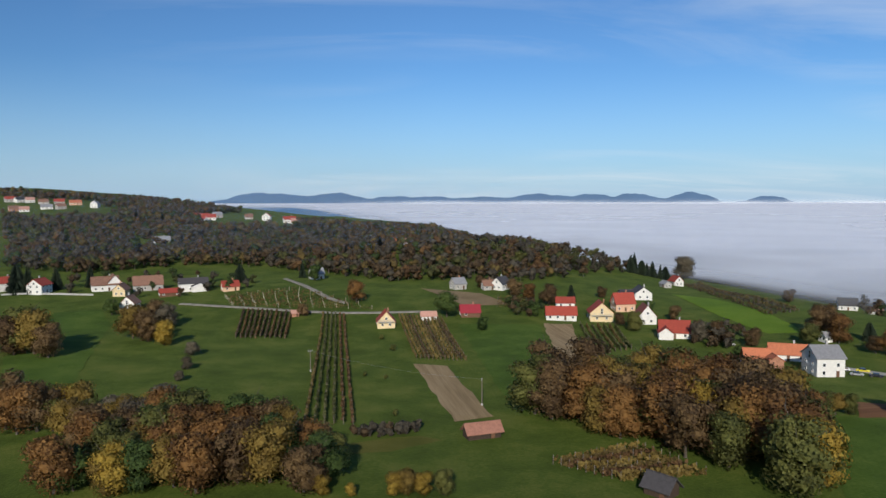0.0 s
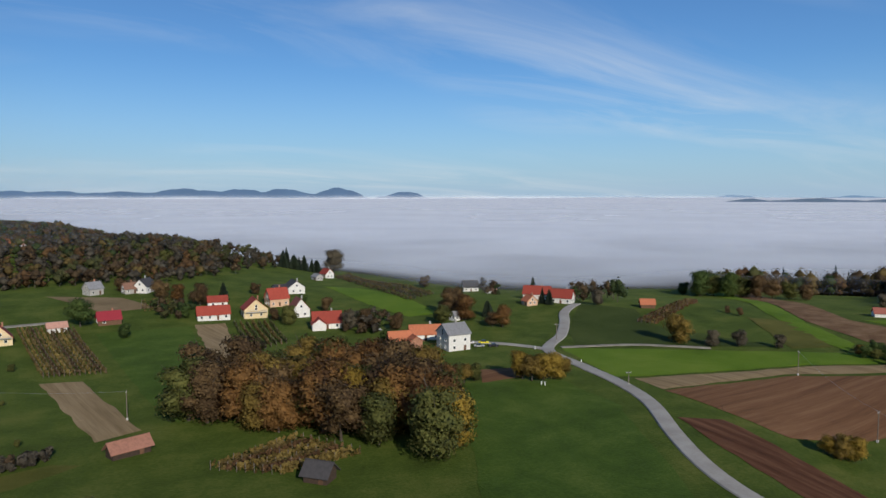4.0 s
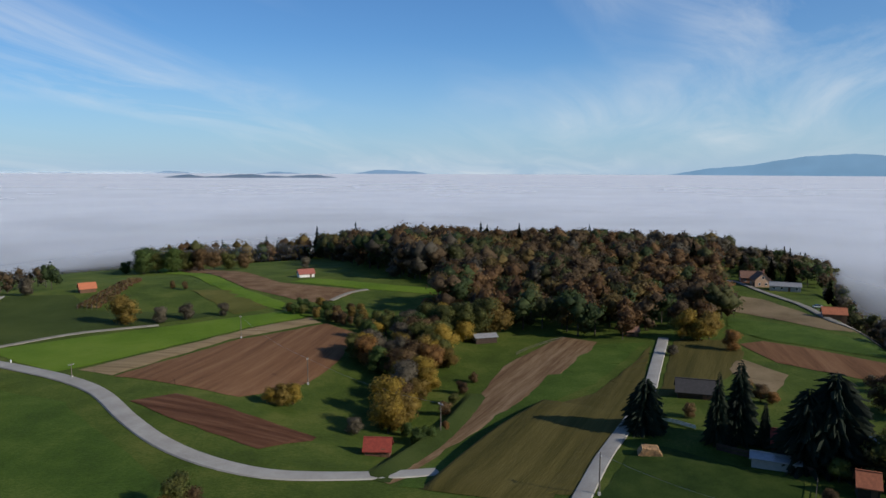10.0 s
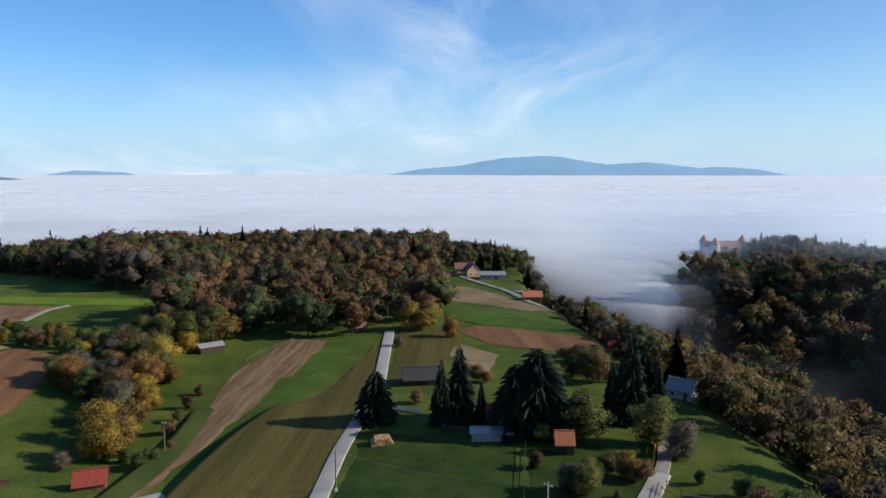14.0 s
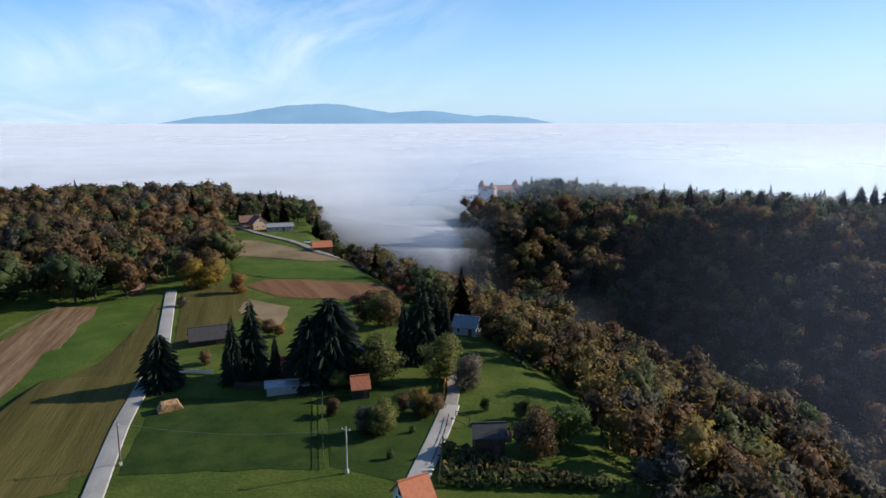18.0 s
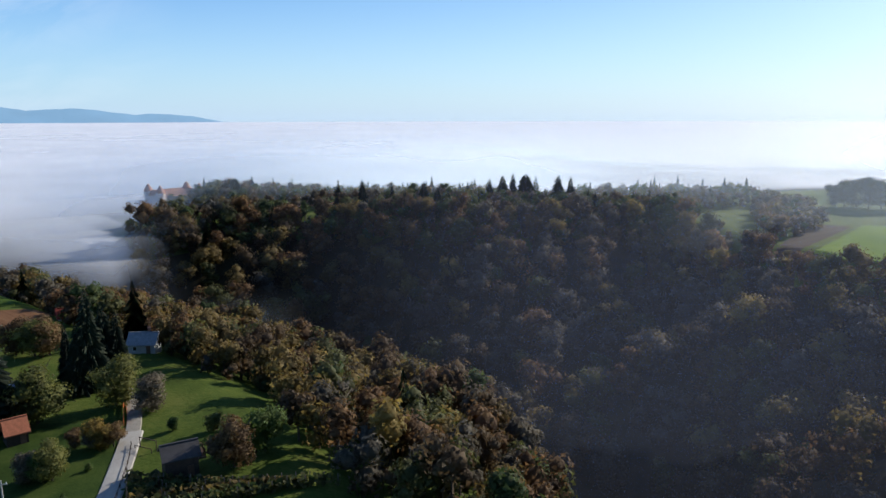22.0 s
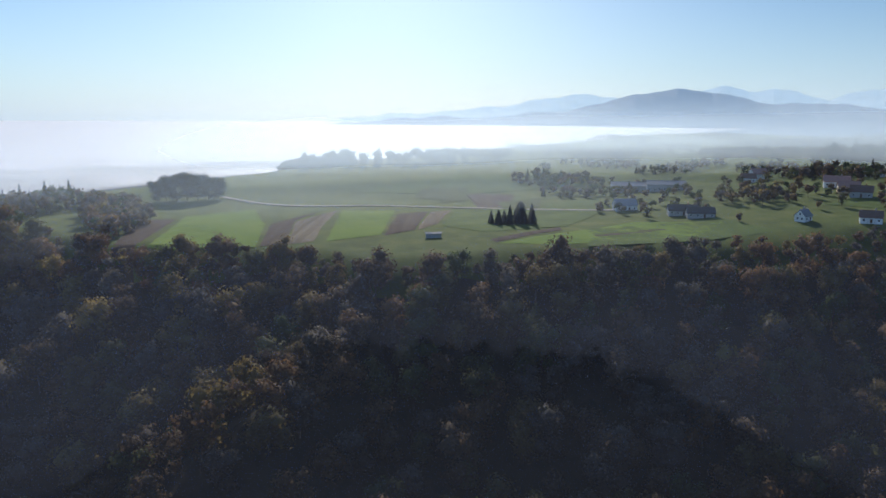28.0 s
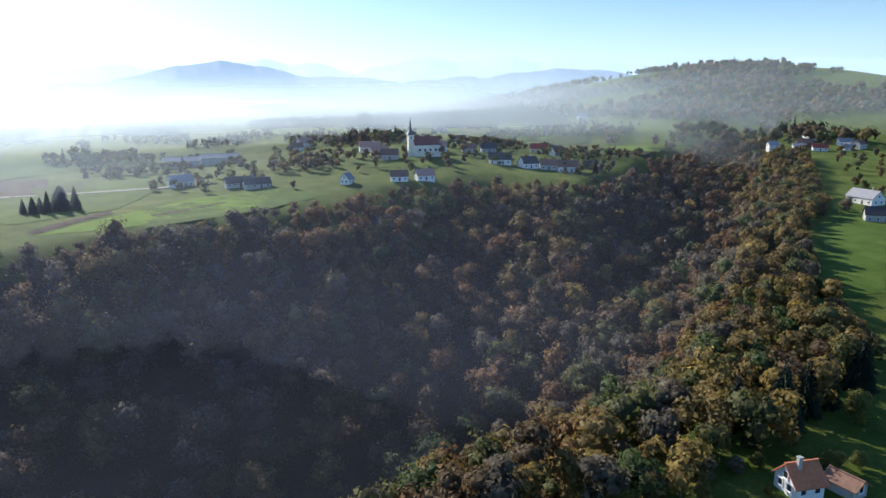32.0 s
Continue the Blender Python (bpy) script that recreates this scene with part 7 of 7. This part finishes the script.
def vineyard(starts, ends, rows_, color, label, gap=7.0, tall=1.7, pale=False, dense=2.6):
    """Rows from the line of starts to the line of ends, with posts along them."""
    (a0, a1), (b0, b1) = (np.array(starts, float), np.array(ends, float))
    mid = (a0 + a1 + b0 + b1) / 4
    ob = thing("vineyard", mid[0], mid[1], 0, label, "vineyard")
    back = Matrix.Translation((-mid[0], -mid[1], -lay(*mid)))
    for i in range(rows_):
        k = i / max(1, rows_ - 1)
        a, b = a0 + (a1 - a0) * k, b0 + (b1 - b0) * k
        part("vine_hedge", vine_row(a, b, i * 13 + int(abs(mid[0])), LEAF[color[i % len(color)]], tall + 0.2, dense * 1.7), None, ob, "", back)["kind"] = "stuff"
        n = max(2, int(np.linalg.norm(b - a) / gap) + 1)
        for j in range(n):
            p = a + (b - a) * j / (n - 1)
            part("post", PALE_POST if pale else VINE_POST, None, ob, "", back @ Matrix.Translation((p[0], p[1], lay(p[0], p[1]) + 0.95)))
    return ob


vineyard([(-60.1, 349.8), (-49.7, 347.8)], [(-37.8, 188.4), (-24.6, 187.3)], 6, ["ochre", "olive", "olive", "olive", "rust", "rust"], "long thin vine rows down the green slope", 9, 1.6)
vineyard([(-102.9, 359.7), (-77.3, 354.2)], [(-91, 304.6), (-69.3, 303.9)], 11, ["brown", "rust", "brown"], "brown autumn vineyard below the lane", 8, 1.6, dense=3.2)
vineyard([(-22, 345.1), (-1.1, 338.5)], [(-10.2, 265.9), (8.5, 261.9)], 13, ["ochre", "gold", "ochre", "brown"], "yellow autumn vineyard with pale posts", 5.5, 1.5, False, 2.4)
vineyard([(65.1, 330.4), (81.2, 329.3)], [(60.5, 269.8), (76, 280.7)], 7, ["olive", "ochre"], "small vineyard between the houses", 7, 1.6)
vineyard([(25.4, 159.2), (38.5, 148.9)], [(47.8, 169.5), (58, 151.7)], 9, ["gold", "ochre", "rust", "gold"], "small golden vineyard with pale posts beside the hut", 5.2, 1.5, False, 5.5)
vineyard([(-122.9, 393.6), (-111.9, 371.4)], [(-84.7, 412.1), (-36.6, 359.3)], 7, ["ochre", "rust", "ochre"], "ochre orchard rows along the ridge lane", 6, 1.8, True, 1.6)
vineyard([(170.9, 497.8), (212.3, 579.7)], [(162.9, 349.5), (183.1, 358.8)], 8, ["brown", "ochre", "dull"], "brown orchard rows behind the village", 8, 1.8, False, 1.4)
vineyard([(225.6, 237.9), (228.3, 230.4)], [(291.2, 269), (291.9, 263.6)], 5, ["rust", "ochre"], "orange vine rows on the grassy hill", 6, 1.7, False, 2.6)
vineyard([(112.8, -42.7), (99.6, -37)], [(97.3, -51.7), (86.2, -66)], 9, ["olive", "ochre", "olive", "green"], "green and ochre vineyard below the cabin", 5, 1.6, False, 4.0)
vineyard([(30.5, 387.9), (28.2, 367.6)], [(46.1, 386.9), (43.7, 366.6)], 5, ["ochre", "brown"], "ochre orchard rows near the brown house", 6, 1.6, False, 1.6)


# ---- poles, fences, wires ----
def pole(p, h, label="grey wooden power pole with a cross arm", concrete=False):
    ob = thing("power_pole", p[0], p[1], (p[0] * 7) % 180, label, "power pole", "power poles")
    bm = bmesh.new()
    bmesh.ops.create_cone(bm, cap_ends=True, segments=8, radius1=0.17, radius2=0.11, depth=h + 0.6, matrix=Matrix.Translation((0, 0, h / 2 - 0.3)))
    part("shaft", bm, CONCRETE if concrete else POLE_WOOD, ob)
    bm = bmesh.new()
    box(bm, 0, 0, h - 0.6, 1.7, 0.12, 0.14)
    part("cross_arm", bm, METAL_GREY, ob)
    for x in (-0.7, 0, 0.7):
        bm = bmesh.new()
        bmesh.ops.create_cone(bm, cap_ends=True, segments=8, radius1=0.08, radius2=0.05, depth=0.3, matrix=Matrix.Translation((x, 0, h - 0.38)))
        part("insulator", bm, FRAME_WHITE, ob)
    bm = bmesh.new()
    box(bm, 0, 0, 0.35, 0.5, 0.5, 0.7)
    part("footing", bm, CONCRETE, ob)
    return np.array([p[0], p[1], lay(p[0], p[1]) + h - 0.35])


def wire(a, b, sag=1.6):
    """A thin sagging line between two pole tops."""
    cu = bpy.data.curves.new("power_line", "CURVE")
    cu.dimensions, cu.bevel_depth = "3D", 0.02
    sp = cu.splines.new("POLY")
    sp.points.add(12)
    for i in range(13):
        k = i / 12
        q = a + (b - a) * k
        sp.points[i].co = (q[0], q[1], q[2] - sag * 4 * k * (1 - k), 1)
    cu.materials.append(METAL_GREY)
    tagged(new("power_line", cu), "thin grey power line between two poles", "power line", "power lines")


P1, P2 = pole((11.5, 206.7), 8.5), pole((-47.3, 246.7), 8.0)
P3, P4 = pole((213.9, 149.7), 8.5), pole((182.1, 104.4), 8.5)
P5, P6 = pole((162.3, 55.4), 9.0), pole((131.7, 12.8), 8.6)
P7, P8 = pole((110.1, -24.1), 8.5, "pale concrete power pole beside the garden", True), pole((173.1, 228.7), 7.5)
P9 = pole((151.9, 163.6), 4.5, "short dark wooden post by the lane")
for a, b in ((P1, P2), (P3, P4), (P4, P5), (P6, P7)):
    wire(a, b)


def fence(pts, label, gap=3.0, h=1.2, post_mat=None, rails=2, slats=False):
    """Posts with rails from point to point."""
    c = smooth_line(pts, gap)
    ob = thing("fence", c[0][0], c[0][1], 0, label, "fence")
    z0 = lay(*c[0])
    for i, p in enumerate(c):
        z = lay(*p)
        bm = bmesh.new()
        box(bm, p[0] - c[0][0], p[1] - c[0][1], z - z0 + h / 2 - 0.1, 0.13, 0.13, h + 0.2)
        part("post", bm, post_mat or POLE_WOOD, ob)
        if i + 1 < len(c):
            q = c[i + 1]
            d, zq = q - p, lay(*q)
            for r in range(rails):
                hh = h * (r + 0.7) / rails
                bm = bmesh.new()
                l = np.linalg.norm(d)
                box(bm, 0, 0, 0, l, 0.05, 0.1 if not slats else h * 0.42)
                m = pose((p[0] + q[0]) / 2 - c[0][0], (p[1] + q[1]) / 2 - c[0][1], (z + zq) / 2 - z0 + hh, 0, -math.degrees(math.atan2(zq - z, l)), math.degrees(math.atan2(d[1], d[0])))
                part("rail", bm, post_mat or POLE_WOOD, ob, "", m)
    return ob


fence([(148.7, -27.4), (131.8, -24.1), (113.5, -20.8)], "grey wire-and-post garden fence", 3.0, 1.3)
fence([(161.9, -9.5), (158.7, -16.4), (155.2, -23.7), (152.5, -27.2)], "dark boarded fence behind the lawn", 2.6, 1.7, DARK_WOOD, 2, True)
fence([(106.8, -38.2), (118, -44.9), (125.3, -48.6)], "dark garden fence along the drive", 2.4, 1.0, DARK_WOOD)
fence([(236.4, 52.6), (247.2, 47.6), (257.6, 39.8)], "weathered pasture fence beside the stubble", 4.0, 1.2)
fence([(136.1, -51.7), (142.9, -54.5), (147.8, -56.6)], "bright orange boarded barrier by the track", 2.0, 1.4, plain_mat("orange_boards", (0.75, 0.22, 0.05), 0.6), 2, True)
fence([(-248.1, 392), (-232.8, 397.3), (-199.9, 398.9)], "low white garden wall of panels along the lane", 4.0, 1.1, CONCRETE, 2, True)
fence([(179.5, 4), (178, -0.1), (174.8, -5.3)], "low white wall of panels by the lane", 2.4, 1.0, FRAME_WHITE, 2, True)


# ---- cars, logs and small things ----
def car(p, turn, paint, label):
    ob = thing("car", p[0], p[1], turn, label, "car", "parked cars")
    bm = bmesh.new()
    v = box(bm, 0, 0, 0.62, 4.2, 1.75, 0.62)
    bmesh.ops.bevel(bm, geom=bm.edges[:], offset=0.16, segments=2, affect="EDGES")
    part("body", bm, paint, ob)
    bm = bmesh.new()
    v = box(bm, -0.15, 0, 1.15, 2.4, 1.55, 0.55)
    for q in v:
        if q.co.z > 1.2:
            q.co.x, q.co.y = -0.15 + (q.co.x + 0.15) * 0.68, q.co.y * 0.85
    part("cabin", bm, GLASS_DARK, ob)
    for x in (-1.3, 1.3):
        for y in (-0.85, 0.85):
            bm = bmesh.new()
            bmesh.ops.create_cone(bm, cap_ends=True, segments=12, radius1=0.32, radius2=0.32, depth=0.22, matrix=Matrix.Translation((x, y, 0.32)) @ Matrix.Rotation(radians(90), 4, "X"))
            part("wheel", bm, ROOF_DARK, ob)


car((140.2, 243.1), -25, plain_mat("white_paint", (0.8, 0.8, 0.8), 0.3), "white car parked beside the white house")
car((145.6, 240.5), -36, plain_mat("yellow_paint", (0.75, 0.65, 0.02), 0.3), "bright yellow car parked on the side lane")
car((145.8, 233.2), -32, plain_mat("black_paint", (0.02, 0.02, 0.025), 0.3), "black car parked on the grass by the lane")
car((140.7, 235.7), -27, plain_mat("grey_paint", (0.35, 0.36, 0.36), 0.35), "grey car parked on the grass by the lane")
car((118.8, 288.1), -12, plain_mat("silver_paint", (0.5, 0.5, 0.52), 0.3, 0.4), "silver car parked by the old barn")
car((339.5, -58.3), -79, plain_mat("pale_paint", (0.7, 0.7, 0.68), 0.3), "white car parked on the pale lane")


def log_pile(p, turn):
    ob = thing("log_pile", p[0], p[1], turn, "stack of pale cut firewood logs on the lawn", "log pile")
    bm = bmesh.new()
    bmesh.ops.create_cone(bm, cap_ends=True, segments=9, radius1=0.2, radius2=0.18, depth=1.0, matrix=Matrix.Rotation(radians(90), 4, "X"))
    me = bpy.data.meshes.new("log")
    bm.to_mesh(me)
    bm.free()
    me.materials.append(plain_mat("split_firewood", (0.50, 0.30, 0.14), 0.85, 0, 0.4))
    rnd = random.Random(3)
    for deep in (-1.05, 0, 1.05):
        for row in range(5):
            for i in range(13 - row):
                part("log", me, None, ob, "", pose(-2.5 + 0.4 * i + 0.2 * row + rnd.uniform(-0.05, 0.05), deep + rnd.uniform(-0.1, 0.1), 0.18 + 0.34 * row, 0, rnd.uniform(0, 90), rnd.uniform(-6, 6)))


log_pile((156.1, 4.4), -81)
house((-44.8, -351.2), 178, 9, 4, 2.4, 0.3, wall=GREY_WALL, roof=ROOF_GREY, label="grey field shelter on the hazy plateau", name="shelter", windows=False, chimney=False, door=False, group="")
bm = bmesh.new()
for x, y, z, a, b, c in ((-2, 0, 1.0, 0.12, 0.12, 2), (2, 0, 1.0, 0.12, 0.12, 2), (0, 0, 1.95, 4.2, 0.12, 0.12), (-2, 1.2, 0.5, 0.1, 0.1, 1), (2, 1.2, 0.5, 0.1, 0.1, 1), (0, 1.2, 0.9, 4, 0.1, 0.1)):
    box(bm, x, y, z, a, b, c)
rack = thing("garden_frame", *(121.7, -50.2), 20, "dark wooden garden frame beside the drive", "frame")
part("beams", bm, DARK_WOOD, rack)
for i, p in enumerate(((158.1, 194.3), (127.7, 176.1), (157, 220.9), (128.3, 175.1))):
    ob = thing("marker_post", p[0], p[1], 0, "short white marker post by the lane", "post", "marker posts")
    bm = bmesh.new()
    box(bm, 0, 0, 0.55, 0.25, 0.25, 1.2)
    box(bm, 0, 0, 1.2, 0.32, 0.32, 0.12)
    part("shaft", bm, FRAME_WHITE, ob)
